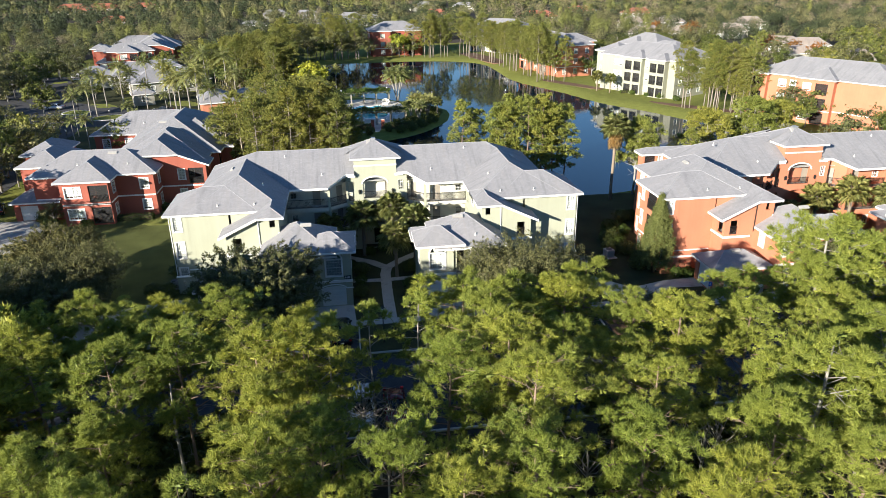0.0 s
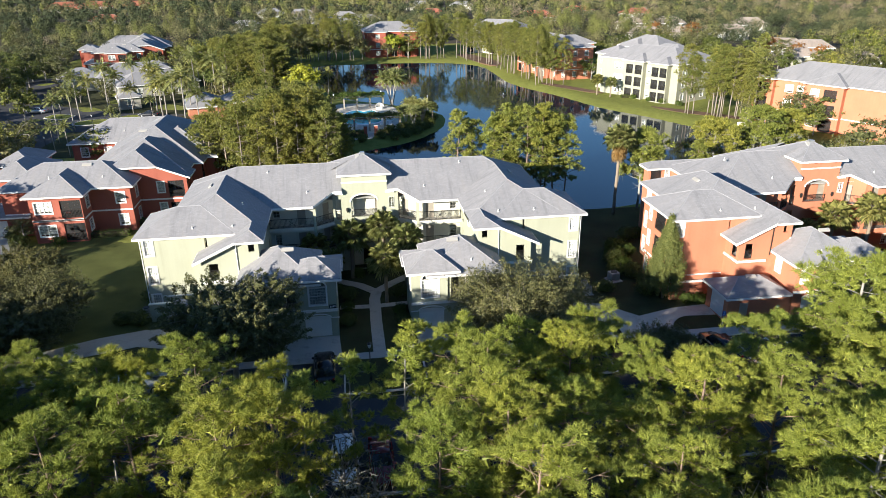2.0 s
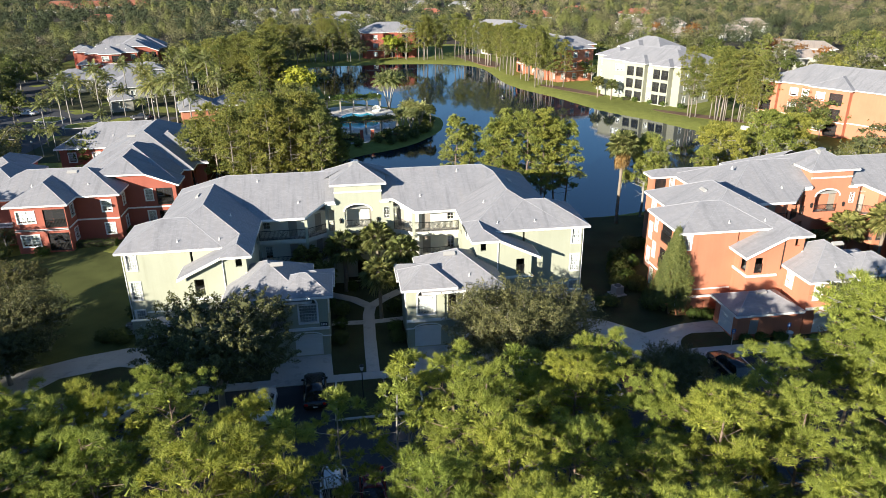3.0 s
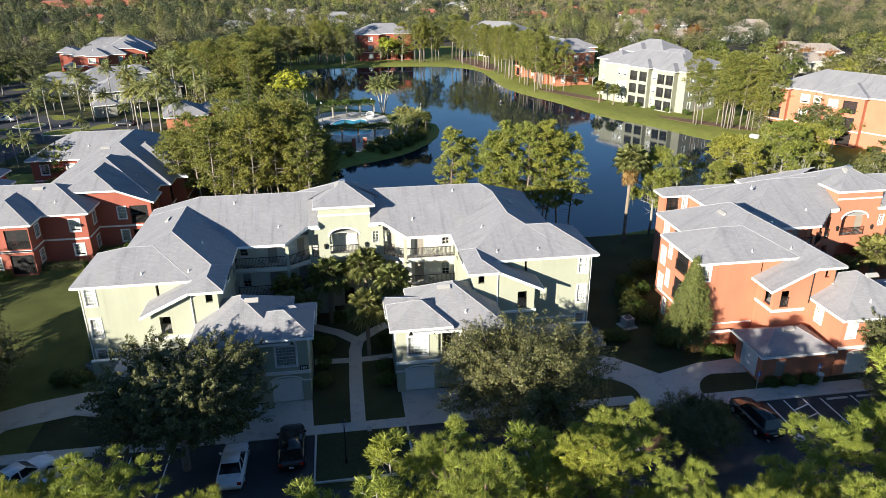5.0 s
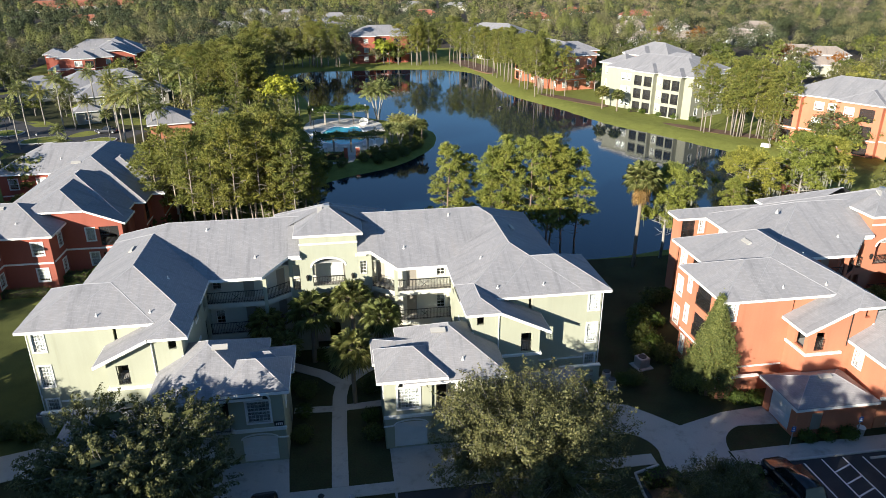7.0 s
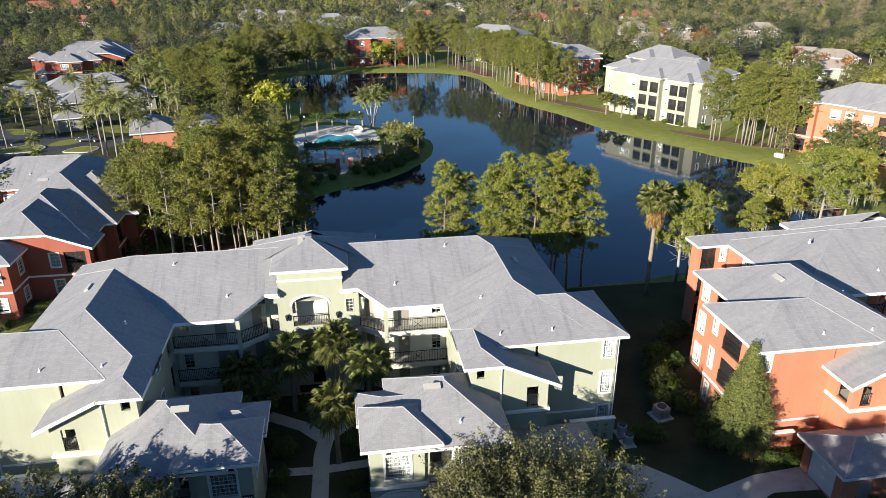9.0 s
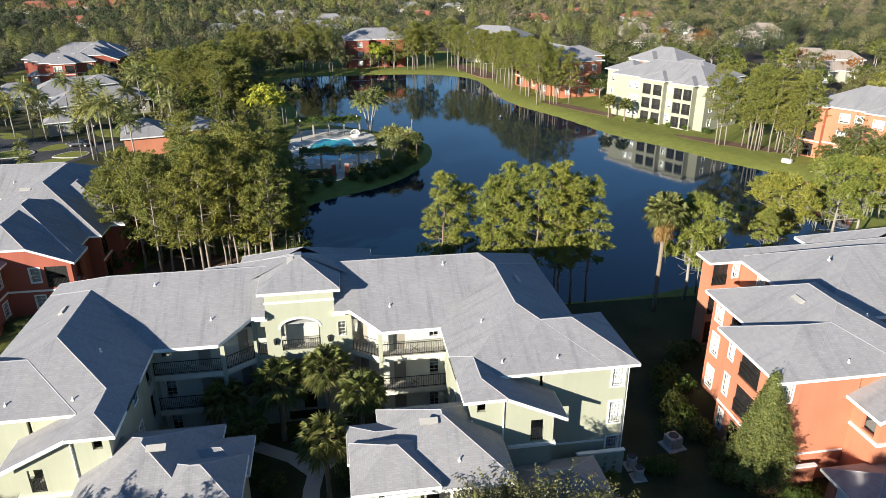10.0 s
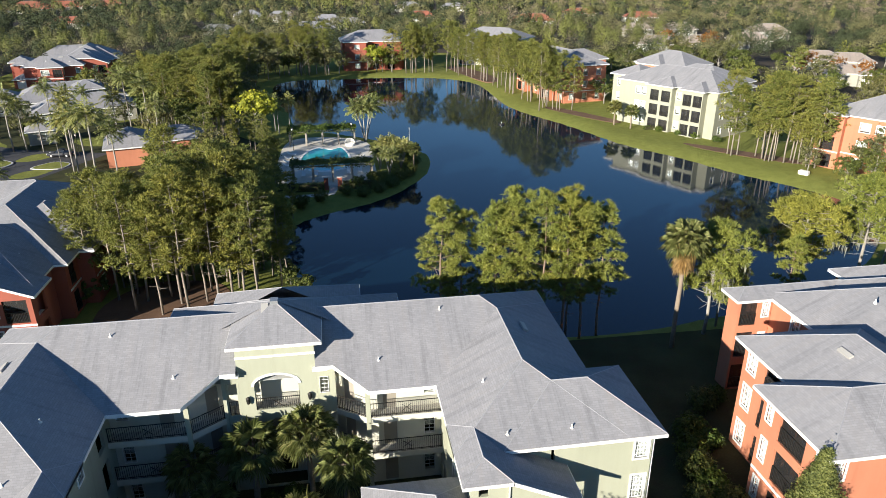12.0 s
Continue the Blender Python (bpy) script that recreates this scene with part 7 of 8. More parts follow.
for i in range(26):
    x, y = rr.uniform(-23, -4), rr.uniform(33, 50)
    if inside_depth(np.array([x]), np.array([y]))[0] < -2:
        put(low, x, y, rr.uniform(0, 360), rr.uniform(0.5, 1.1))
for x, y in ((0.2, 32.2), (-1.6, 35.0), (-2.6, 37.8), (-4.0, 41.0), (-5, 52), (-3.5, 57), (-7, 58), (-1, 60.5), (-9, 66), (-6, 64), (-4.5, 49), (10.5, 71), (7.5, 69), (14.2, 73.2), (-6, 70.5)):
    put(low, x, y, x * 40, 0.75)
drop(low)
lime = broad_tree(140, 8.0, 3.2, 0.2, 80, 26, 0.4, M_LIME, M_BARKG, 0.16, "bright yellow-green tree by the lake", "broadleaf_tree")
put(lime, -11.6, 106.0, 0, 1.36)
put(lime, 19.0, 199.5, 50, 1.2, None, "yellowing tree before the red building")
drop(lime)
rust = broad_tree(141, 9.0, 4.0, 0.15, 60, 16, 0.5, M_RUST, M_BARKG, 0.18, "tree with rusty orange autumn leaves", "broadleaf_tree", limbs=14)
for x, y in ((146, 250), (150, 222), (154, 228), (139, 243), (154, 153), (147, 158), (158, 146), (151, 166)):
    put(rust, x, y, x, rr.uniform(0.8, 1.1))
drop(rust)


def far_leaves(name, dark, light):
    """Leaf tones of the distance, from tree to tree and from leaf to leaf."""
    m, t, b = material(name)
    co, geo = t.nodes.new("ShaderNodeTexCoord").outputs["Object"], t.nodes.new("ShaderNodeNewGeometry")
    c = ramp(t, noise_tex(t, co, 0.09, 3.0, 0.7), [(0.34, dark), (0.66, light)])
    c = mix_col(t, 0.6, c, ramp(t, geo.outputs["Random Per Island"], [(0.0, (0.6, 0.6, 0.6)), (1.0, (1.25, 1.25, 1.2))]), "MULTIPLY")
    t.links.new(c, b.inputs["Base Color"])
    b.inputs["Roughness"].default_value, b.inputs["Specular IOR Level"].default_value = 0.7, 0.15
    return m


def far_wood():
    """The wooded distance: sheets of crowns of several kinds, mixed in drifts."""
    rng = np.random.default_rng(9)
    kinds = (("far_oak_wood", "dense dark green oaks stretching to the horizon", far_leaves("far_oak_leaves", (0.036, 0.047, 0.024), (0.074, 0.086, 0.038))),
             ("far_pine_wood", "bright green pines rising above distant woods", far_leaves("far_pine_needles", (0.085, 0.098, 0.031), (0.185, 0.188, 0.056))),
             ("far_olive_wood", "olive green trees of the distant woods", far_leaves("far_olive_leaves", (0.098, 0.098, 0.044), (0.185, 0.172, 0.078))),
             ("far_bare_wood", "grey-brown half bare trees of the distant woods", far_leaves("far_bare_twigs", (0.13, 0.105, 0.072), (0.24, 0.195, 0.13))))
    V, N, K = [[] for _ in kinds], [[] for _ in kinds], [[] for _ in kinds]
    houses = np.array([(h[0] + 7, h[1] + 3) for h in FAR_HOUSES])
    y, xs, ys = 188.0, [], []
    while y < 1000:
        st = 7.4 + (y - 190) * 0.009
        x = -90 - 0.78 * (y + 40)
        while x < 110 + 0.82 * (y + 40):
            xs.append(x + rng.uniform(-0.6, 0.6) * st)
            ys.append(y + rng.uniform(-0.75, 0.75) * st)
            x += st * rng.uniform(0.85, 1.3)
        y += st
    lake = inside_depth(np.array(xs), np.array(ys))
    for x, y, dp in zip(xs, ys, lake):
        d = houses - (x, y)
        if dp > -11 or np.any((np.abs(d[:, 0]) < 12) & (d[:, 1] > -8) & (d[:, 1] < 12)) or y < 250 and any((x - a) ** 2 + (y - b) ** 2 < c * c for a, b, c in KEEP) or y < 236 and -4 < x < 72:
            continue
        drift = 0.5 + 0.28 * math.sin(x * 0.031 + 2.1 * math.sin(y * 0.017)) * math.cos(y * 0.023 + 0.8) + rng.normal() * 0.2 - (0.16 if x < -20 else 0.0)
        kind = 0 if drift < 0.42 else 2 if drift < 0.66 else 1 if rng.random() < 0.75 - 0.0022 * max(0, x) else 3
        if kind == 1:
            h, r = rng.uniform(9.0, 14.5), rng.uniform(2.2, 3.2)
        else:
            h, r = rng.uniform(5.0, 11.0) + 2.0 * (rng.random() < 0.2), rng.uniform(3.0, 5.2)
        n, size = (480, 0.42) if y < 290 else (250, 0.62) if y < 400 else (100, 1.0) if y < 580 else (40, 1.9)
        n = n // 2 if kind == 3 else n
        k = rng.integers(3, 6)
        lobe = rng.normal(size=(k, 3)) * [r * 0.36, r * 0.36, h * 0.08]
        q = unit(rng.normal(size=(n, 3)) + [0, -0.3, 0.45])
        V[kind].append(q * rng.uniform(0.72, 1.0, (n, 1)) * [r * 0.58, r * 0.58, h * 0.27] + lobe[rng.integers(0, k, n)] + [x, y, h * 0.68])
        N[kind].append(q)
        K[kind].append(np.full((n, 1), size))
    for (name, label, mat), v, nn, k in zip(kinds, V, N, K):
        v, f = leaf_cards(rng, np.concatenate(v), np.concatenate(k), np.concatenate(nn), 0.1, False, 0.3)
        tagged(mesh_part(name, tri_mesh(name, v, f), mat), label, "woodland", "", "stuff")


far_wood()

# ---- cars ----
def car(label, body_mat, at, turn, kind="saloon"):
    """A parked car: nose towards +y before it is turned."""
    C = thing("car", label, "car", "parked cars", "", (*at, 0.03), turn)
    suv = kind == "suv"
    L, W, H = (4.75, 1.9, 1.7) if suv else (4.7, 1.82, 1.44)
    bonnet = 1.02 if suv else 0.88
    # lower body: rings of a rounded section along the length
    prof = [(-L / 2, 0.42, 0.72, 0.80), (-L / 2 + 0.12, 0.26, bonnet - 0.08, 0.92), (-L / 2 + 0.9, 0.22, bonnet + 0.05, 1.0), (-0.2, 0.2, bonnet + 0.04, 1.0), (L / 2 - 1.35, 0.2, bonnet, 1.0), (L / 2 - 0.5, 0.22, bonnet - 0.1, 0.95), (L / 2 - 0.08, 0.3, bonnet - 0.24, 0.82), (L / 2, 0.42, 0.6, 0.72)]
    bm = bmesh.new()
    rings = []
    for y, z0, z1, k in prof:
        w = W / 2 * k
        m = (z0 + z1) / 2
        rings.append([bm.verts.new(q) for q in ((-w * 0.86, y, z0), (-w, y, z0 + 0.14), (-w, y, m + 0.08), (-w * 0.93, y, z1 - 0.05), (-w * 0.72, y, z1), (w * 0.72, y, z1), (w * 0.93, y, z1 - 0.05), (w, y, m + 0.08), (w, y, z0 + 0.14), (w * 0.86, y, z0))])
    for a, b in zip(rings, rings[1:]):
        for i in range(10):
            bm.faces.new((a[i], a[(i + 1) % 10], b[(i + 1) % 10], b[i]))
    bm.faces.new(rings[0])
    bm.faces.new(rings[-1][::-1])
    bmesh.ops.recalc_face_normals(bm, faces=bm.faces)
    body = part("body", bm, body_mat, C, "", True)
    # glasshouse and roof
    back = -L / 2 + (0.22 if suv else 0.85)
    front = L / 2 - 1.35
    lo = [(back, 0.80), (back + (0.25 if suv else 0.3), 0.82), (front - 0.75, 0.82), (front, 0.80)]
    bm = bmesh.new()
    b0 = [bm.verts.new((s * W / 2 * 0.86, y, bonnet - 0.04)) for s in (-1, 1) for y in (back, front)]
    t0 = [bm.verts.new((s * W / 2 * 0.68, y, H - 0.03)) for s in (-1, 1) for y in (back + (0.35 if suv else 0.65), front - 0.8)]
    for f in ((b0[0], b0[1], t0[1], t0[0]), (b0[3], b0[2], t0[2], t0[3]), (b0[1], b0[3], t0[3], t0[1]), (b0[2], b0[0], t0[0], t0[2]), (t0[0], t0[1], t0[3], t0[2])):
        bm.faces.new(f)
    bmesh.ops.recalc_face_normals(bm, faces=bm.faces)
    part("glasshouse", bm, M_CARGLASS, C, "dark tinted glass")
    ya, yb = back + (0.3 if suv else 0.6), front - 0.75
    bm = boxes((-W / 2 * 0.66, W / 2 * 0.66, ya, yb, H - 0.05, H))
    bmesh.ops.bevel(bm, geom=[e for e in bm.edges if e.calc_length() > 0.2], offset=0.04, segments=2, affect="EDGES")
    part("roof_panel", bm, body_mat, C, "", True)
    for s in (-1, 1):
        for y0, y1, z0, z1, k0, k1 in ((front, yb, bonnet - 0.04, H - 0.03, 0.865, 0.685), (back, ya + 0.05, bonnet - 0.04, H - 0.03, 0.865, 0.685), ((ya + yb) / 2, (ya + yb) / 2, bonnet - 0.04, H - 0.03, 0.865, 0.685)):
            bm = bmesh.new()
            tube(bm, [(s * W / 2 * k0, y0, z0), (s * W / 2 * k1, y1, z1)], [0.045, 0.04], 5)
            part("pillar", bm, body_mat, C)
        bm = boxes((s * (W / 2 + 0.02) - 0.09, s * (W / 2 + 0.02) + 0.09, front - 0.25, front - 0.12, bonnet + 0.0, bonnet + 0.13))
        part("wing_mirror", bm, body_mat, C)
        for y in (L / 2 - 0.9, -L / 2 + 0.95):
            bm = bmesh.new()
            tube(bm, [(s * (W / 2 - 0.2), y, 0.33), (s * (W / 2 + 0.005), y, 0.33)], [0.33, 0.33], 18)
            wh = part("wheel", bm, M_TYRE, C, "black tyre", False)
            bm = bmesh.new()
            tube(bm, [(s * (W / 2 - 0.01), y, 0.33), (s * (W / 2 + 0.02), y, 0.33)], [0.21, 0.19], 12)
            part("rim", bm, M_METAL, wh, "silver wheel rim")
        part("headlight", boxes((s * W * 0.36 - 0.16, s * W * 0.36 + 0.16, L / 2 - 0.16, L / 2 - 0.02, 0.62, 0.74)), M_LAMP, C)
        part("tail_light", boxes((s * W * 0.38 - 0.13, s * W * 0.38 + 0.13, -L / 2 - 0.0, -L / 2 + 0.1, 0.7, 0.86)), M_LAMPR, C)
    part("number_plate", boxes((-0.16, 0.16, -L / 2 - 0.012, -L / 2 + 0.05, 0.5, 0.6)), M_BLIND, C)
    return C


car("white saloon car in a shaded parking bay", M_CARWHITE, (-22.9, -21.0), -36)
car("silver saloon car in a shaded parking bay", M_CARSILVER, (-20.2, -22.2), -36)
car("black sport utility car on the garage driveway", M_CARBLACK, (-4.75, -20.6), 2, "suv")
car("white saloon car half hidden by an oak", M_CARWHITE, (-8.7, -22.0), 0)
car("black sport utility car in a parking bay", M_CARBLACK, (30.2, -22.6), 3, "suv")
car("white pickup style car parked under pines", M_CARWHITE, (-3.2, -33.3), 180, "suv")
car("dark red car parked under pines", M_CARRED, (-0.7, -33.4), 180)
car("black saloon car parked under pines", M_CARBLACK, (7.6, -33.3), 180)
car("silver saloon car parked under pines", M_CARSILVER, (10.2, -33.4), 180)
car("silver saloon car in the far car park", M_CARSILVER, (-76, 108.5), 80)
car("dark saloon car by the clubhouse drive", M_CARDARK, (-47.6, 99.0), 84)
car("dark saloon car near the red building", M_CARBLACK, (-53.5, 23.5), 20)
car("silver saloon car near the red building", M_CARSILVER, (-56.5, 21.0), 20)

# ---- small outdoor things ----


def ac_unit(at, turn, label):
    A = thing("air_conditioner", label, "air conditioner", "air conditioners", "", at, turn)
    part("pad", boxes((-0.75, 0.75, -0.75, 0.75, -0.1, 0.1)), M_CONC, A)
    bm = boxes((-0.5, 0.5, -0.5, 0.5, 0.1, 1.0))
    bmesh.ops.bevel(bm, geom=bm.edges[:], offset=0.04, segments=2, affect="EDGES")
    part("casing", bm, M_ACBOX, A)
    for i in range(7):
        part("louvre", boxes((-0.44, 0.44, -0.52, -0.5, 0.2 + 0.1 * i, 0.26 + 0.1 * i)), M_METAL, A)
    bm = bmesh.new()
    tube(bm, [(0, 0, 1.0), (0, 0, 1.05)], [0.36, 0.36], 20)
    part("fan_grille", bm, M_RAIL, A)


ac_unit((26.6, -6.5, 0), 12, "grey box air conditioner on a concrete pad")
for x, y in ((22.7, -8.1), (22.7, -9.3), (-22.6, -7.0)):
    A = thing("air_conditioner", "round grey air conditioner beside the wall", "air conditioner", "air conditioners", "", (x, y, 0))
    part("pad", boxes((-0.5, 0.5, -0.5, 0.5, -0.1, 0.08)), M_CONC, A)
    bm = bmesh.new()
    tube(bm, [(0, 0, 0.08), (0, 0, 0.85), (0, 0, 0.9)], [0.36, 0.36, 0.3], 18)
    part("casing", bm, M_ACBOX, A)
    bm = bmesh.new()
    tube(bm, [(0, 0, 0.9), (0, 0, 0.96)], [0.3, 0.3], 18)
    part("fan_grille", bm, M_RAIL, A)


def street_lamp(x, y, h, label):
    S = thing("street_lamp", label, "street lamp", "street lamps", "", (x, y, 0))
    bm = bmesh.new()
    tube(bm, [(0, 0, -0.1), (0, 0, 0.4), (0, 0, 0.45), (0, 0, h)], [0.1, 0.09, 0.05, 0.04], 8)
    part("pole", bm, M_RAIL, S)
    bm = bmesh.new()
    tube(bm, [(0, 0, h), (0, 0, h + 0.12), (0, 0, h + 0.4)], [0.08, 0.13, 0.17], 8)
    part("lantern", bm, M_LAMP, S)
    bm = bmesh.new()
    tube(bm, [(0, 0, h + 0.4), (0, 0, h + 0.58)], [0.21, 0.03], 8)
    part("cap", bm, M_RAIL, S)


street_lamp(-0.9, -22.4, 3.2, "black street lamp on a shaded lawn")
for x, y in ((-56, 60), (-54, 80), (-44, 98), (-22, 118), (7.5, 99.0), (-4, 96), (-66, 96)):
    street_lamp(x, y, 4.0, "black street lamp beside palms")


def sign_post(x, y, label, face, h=1.9):
    S = thing("sign_post", label, "sign", "", "", (x, y, 0))
    part("post", boxes((-0.03, 0.03, -0.03, 0.03, -0.1, h)), M_METAL, S)
    p = part("panel", boxes((-0.17, 0.17, -0.05, -0.032, h - 0.5, h - 0.05)), face, S)
    part("symbol_bars", boxes((-0.1, 0.1, -0.056, -0.05, h - 0.4, h - 0.32), (-0.06, 0.06, -0.056, -0.05, h - 0.26, h - 0.14)), M_LINE, p)


M_SIGNBLUE = paint("blue_sign", (0.03, 0.12, 0.42), 0.4)
sign_post(32.75, -18.6, "blue accessible parking sign on a metal post", M_SIGNBLUE)
sign_post(38.4, -18.3, "blue accessible parking sign on a metal post", M_SIGNBLUE)
sign_post(0.9, -19.6, "small white lawn sign on a thin post", M_WHITE, 1.0)


def shrub(seed, rx, ry, h, mat, label, n=150):
    """A clipped or loose bush of small leaves on short stems."""
    rng = np.random.default_rng(seed)
    c = rng.normal(size=(n, 3))
    c = unit(c) * rng.uniform(0.6, 1.0, (n, 1)) * [rx, ry, h / 2] + [0, 0, h * 0.52]
    c[:, 2] = np.maximum(c[:, 2], 0.06)
    p = np.repeat(c, 10, 0) + rng.normal(size=(n * 10, 3)) * 0.09
    v, f = leaf_cards(rng, p, 0.15, p - [0, 0, h * 0.4], 0.3)
    T = thing("shrub", label, "shrub", "shrubs", "", (0, 0, -300))
    bm = bmesh.new()
    for i in range(9):
        limb(bm, (0, 0, -0.1), c[i * 7] * 0.85, 0.03, 0.008, rng)
    mesh_part("woody_base", bm_mesh("woody_base", bm, M_BARKG), None, T)
    mesh_part("foliage", tri_mesh("foliage", v, f), mat, T)
    return T


def hedge_box(x0, x1, y0, y1, h, label, seed):
    """A clipped hedge: leaves over a box, close set."""
    rng = np.random.default_rng(seed)
    n = int(((x1 - x0) * (y1 - y0) + 2 * h * (x1 - x0 + y1 - y0)) * 120)
    p = rng.uniform(0, 1, (n, 3))
    side = rng.integers(0, 5, n)
    p[side == 0, 0], p[side == 1, 0], p[side == 2, 1], p[side == 3, 1] = 0, 1, 0, 1
    p[side == 4, 2] = 1
    nrm = np.zeros((n, 3))
    nrm[side == 0, 0], nrm[side == 1, 0], nrm[side == 2, 1], nrm[side == 3, 1], nrm[side == 4, 2] = -1, 1, -1, 1, 1
    c = p * [x1 - x0, y1 - y0, h] + rng.normal(size=(n, 3)) * 0.05
    c[:, 2] = np.maximum(c[:, 2], 0.03)
    v, f = leaf_cards(rng, c - [(x1 - x0) / 2, (y1 - y0) / 2, 0], 0.14, nrm, 0.15)
    T = thing("hedge", label, "hedge", "hedges", "", ((x0 + x1) / 2, (y0 + y1) / 2, float(ground_height(np.array([x0 * 1.0]), np.array([y0 * 1.0]))[0])))
    mesh_part("foliage", tri_mesh("foliage", v, f), M_HEDGE, T)
    w, d = (x1 - x0) / 2 - 0.1, (y1 - y0) / 2 - 0.1
    part("twig_core", boxes((-w, w, -d, d, -0.1, h - 0.12)), M_LITTER, T)


hedge_box(20.7, 22.9, -21.3, -20.3, 1.0, "dark clipped hedge between parking bays", 1)
hedge_box(26.4, 28.6, -21.9, -20.6, 1.0, "dark clipped hedge between parking bays", 2)
hedge_box(-35.5, -30.5, 16.6, 17.7, 0.8, "clipped green hedge below the red wall", 3)
hedge_box(-30.0, -27.6, 20.0, 21.6, 0.9, "clipped green hedge below the red wall", 4)
hedge_box(-5.4, 2.0, 68.6, 69.8, 1.3, "dark clipped hedge before the pool", 5)
hedge_box(5.2, 11.0, 68.9, 70.2, 1.2, "dark clipped hedge before the pool", 6)
hedge_box(71.0, 74.5, 101.5, 102.6, 0.8, "clipped hedge below the yellow wall", 7)
hedge_box(98.0, 104.0, 50.0, 51.2, 0.9, "clipped hedge below the terracotta wall", 8)
sh = [shrub(210, 0.8, 0.8, 1.1, M_HEDGE, "rounded green shrub beside the wall"), shrub(211, 1.2, 1.0, 1.5, M_LEAF, "loose dark green shrub beside the wall", 200), shrub(212, 0.6, 0.6, 0.7, M_HEDGE, "small rounded shrub in a bed")]
for x, y, k, s in ((29.0, -6.0, 1, 1.1), (28.6, -4.2, 0, 1.4), (28.3, -2.4, 1, 1.2), (28.9, -0.6, 0, 1.5), (29.6, 1.4, 0, 1.4), (31.0, 0.3, 0, 1.2), (30.8, 2.6, 2, 1.5), (32.6, 4.8, 1, 1.2), (34.2, 5.6, 0, 1.2), (27.2, -5.0, 1, 0.9), (24.8, -9.0, 1, 0.9),
                   (29.4, -8.6, 1, 1.0), (28.7, -10.2, 1, 1.1), (32.0, -12.8, 0, 1.0), (33.3, -13.0, 2, 1.2), (34.5, -19.0 + 0.9, 2, 1.0), (36.0, -18.2, 0, 0.8), (37.8, -18.2, 2, 1.1), (23.9, -8.8, 0, 0.9),
                   (-2.4, -6.5, 1, 0.9), (-2.6, -9.2, 0, 0.9), (2.9, -6.6, 1, 0.9), (2.6, -10.5, 0, 0.9), (-2.6, -12.2, 1, 0.8), (2.7, -12.8, 1, 0.8), (-3.8, -5.2, 0, 1.1), (-6.2, -3.0, 1, 1.1), (-8.0, -2.6, 1, 1.0), (6.3, -2.6, 1, 0.9), (8.5, -2.4, 0, 1.0), (-1.2, -0.8, 2, 1.2), (0.4, -0.2, 0, 0.9),
                   (-22.8, -9.0, 1, 1.0), (-22.6, -4.0, 1, 1.1), (-19.0, -8.9, 0, 1.0), (-20.2, -9.0, 2, 1.2), (-24.5, -8.5, 1, 0.9), (20.5, -9.6, 0, 0.9), (19.6, -9.3, 2, 1.0),
                   (12, 72, 1, 1.3), (15, 74, 1, 1.2), (5.5, 66.5, 1, 1.1), (8.2, 66.0, 1, 1.2), (10.8, 68.0, 1, 1.3), (13.2, 70.5, 1, 1.3), (16.5, 76, 1, 1.4), (18, 82.5, 1, 1.3), (1.5, 63.8, 1, 1.2), (-1.5, 61.5, 1, 1.3), (17.8, 87, 0, 1.3), (10, 74, 0, 1.3), (17, 80, 1, 1.2), (14, 86, 1, 1.2), (16, 88, 0, 1.3), (-6, 76, 1, 1.4), (-7, 82, 1, 1.5), (-7.5, 90, 1, 1.5), (-8, 98, 1, 1.6), (12, 92, 1, 1.3),
                   (76, 96, 2, 1.4), (78, 92.5, 0, 1.2), (73.5, 100, 2, 1.4), (80.5, 88.5, 0, 1.2), (-43, 14.4, 1, 1.2), (-38.5, 14.8, 0, 1.1), (-44.5, 17.5, 1, 1.3), (-26.5, 21.5, 0, 1.1), (-25, 21.6, 2, 1.3)):
    put(sh[k], x, y, x * 57 % 360, s)
drop(*sh)

# ---- the pool on its peninsula ----
slab("pool_deck", [tuple(q) for q in closed_curve([(-5.2, 73), (2, 71.5), (10, 73), (11, 86), (10.5, 100), (3, 106), (-5, 104), (-6.5, 88)], 4)], -0.4, 0.08, M_DECK, "pale paved deck round the swimming pool", "pool deck")
pool_line = closed_curve([(-2.0, 83.5), (-1.9, 91.5), (0.6, 96.8), (3.2, 95.2), (5.2, 96.2), (6.4, 90.5), (6.3, 83), (2.2, 80.2)], 6)
pcv = np.array([2.2, 88.5])
P = thing("swimming_pool", "turquoise swimming pool with a white rim", "swimming pool", "", "", (0, 0, 0))
bm = bmesh.new()
prism(bm, [(x, y, 0.085) for x, y in pool_line], (0, 0, 0.02), 2)
part("pool_water", bm, M_POOL, P)
bm = bmesh.new()
m = len(pool_line)
for i in range(m):
    a, b = pool_line[i], pool_line[(i + 1) % m]
    ao, bo = pcv + (a - pcv) * 1.09, pcv + (b - pcv) * 1.09
    prism(bm, [(*a, 0.075), (*b, 0.075), (*bo, 0.075), (*ao, 0.075)], (0, 0, 0.075), 2)
bmesh.ops.remove_doubles(bm, verts=bm.verts, dist=0.002)
bmesh.ops.recalc_face_normals(bm, faces=bm.faces)
part("coping", bm, M_WHITE, P, "white pool coping")


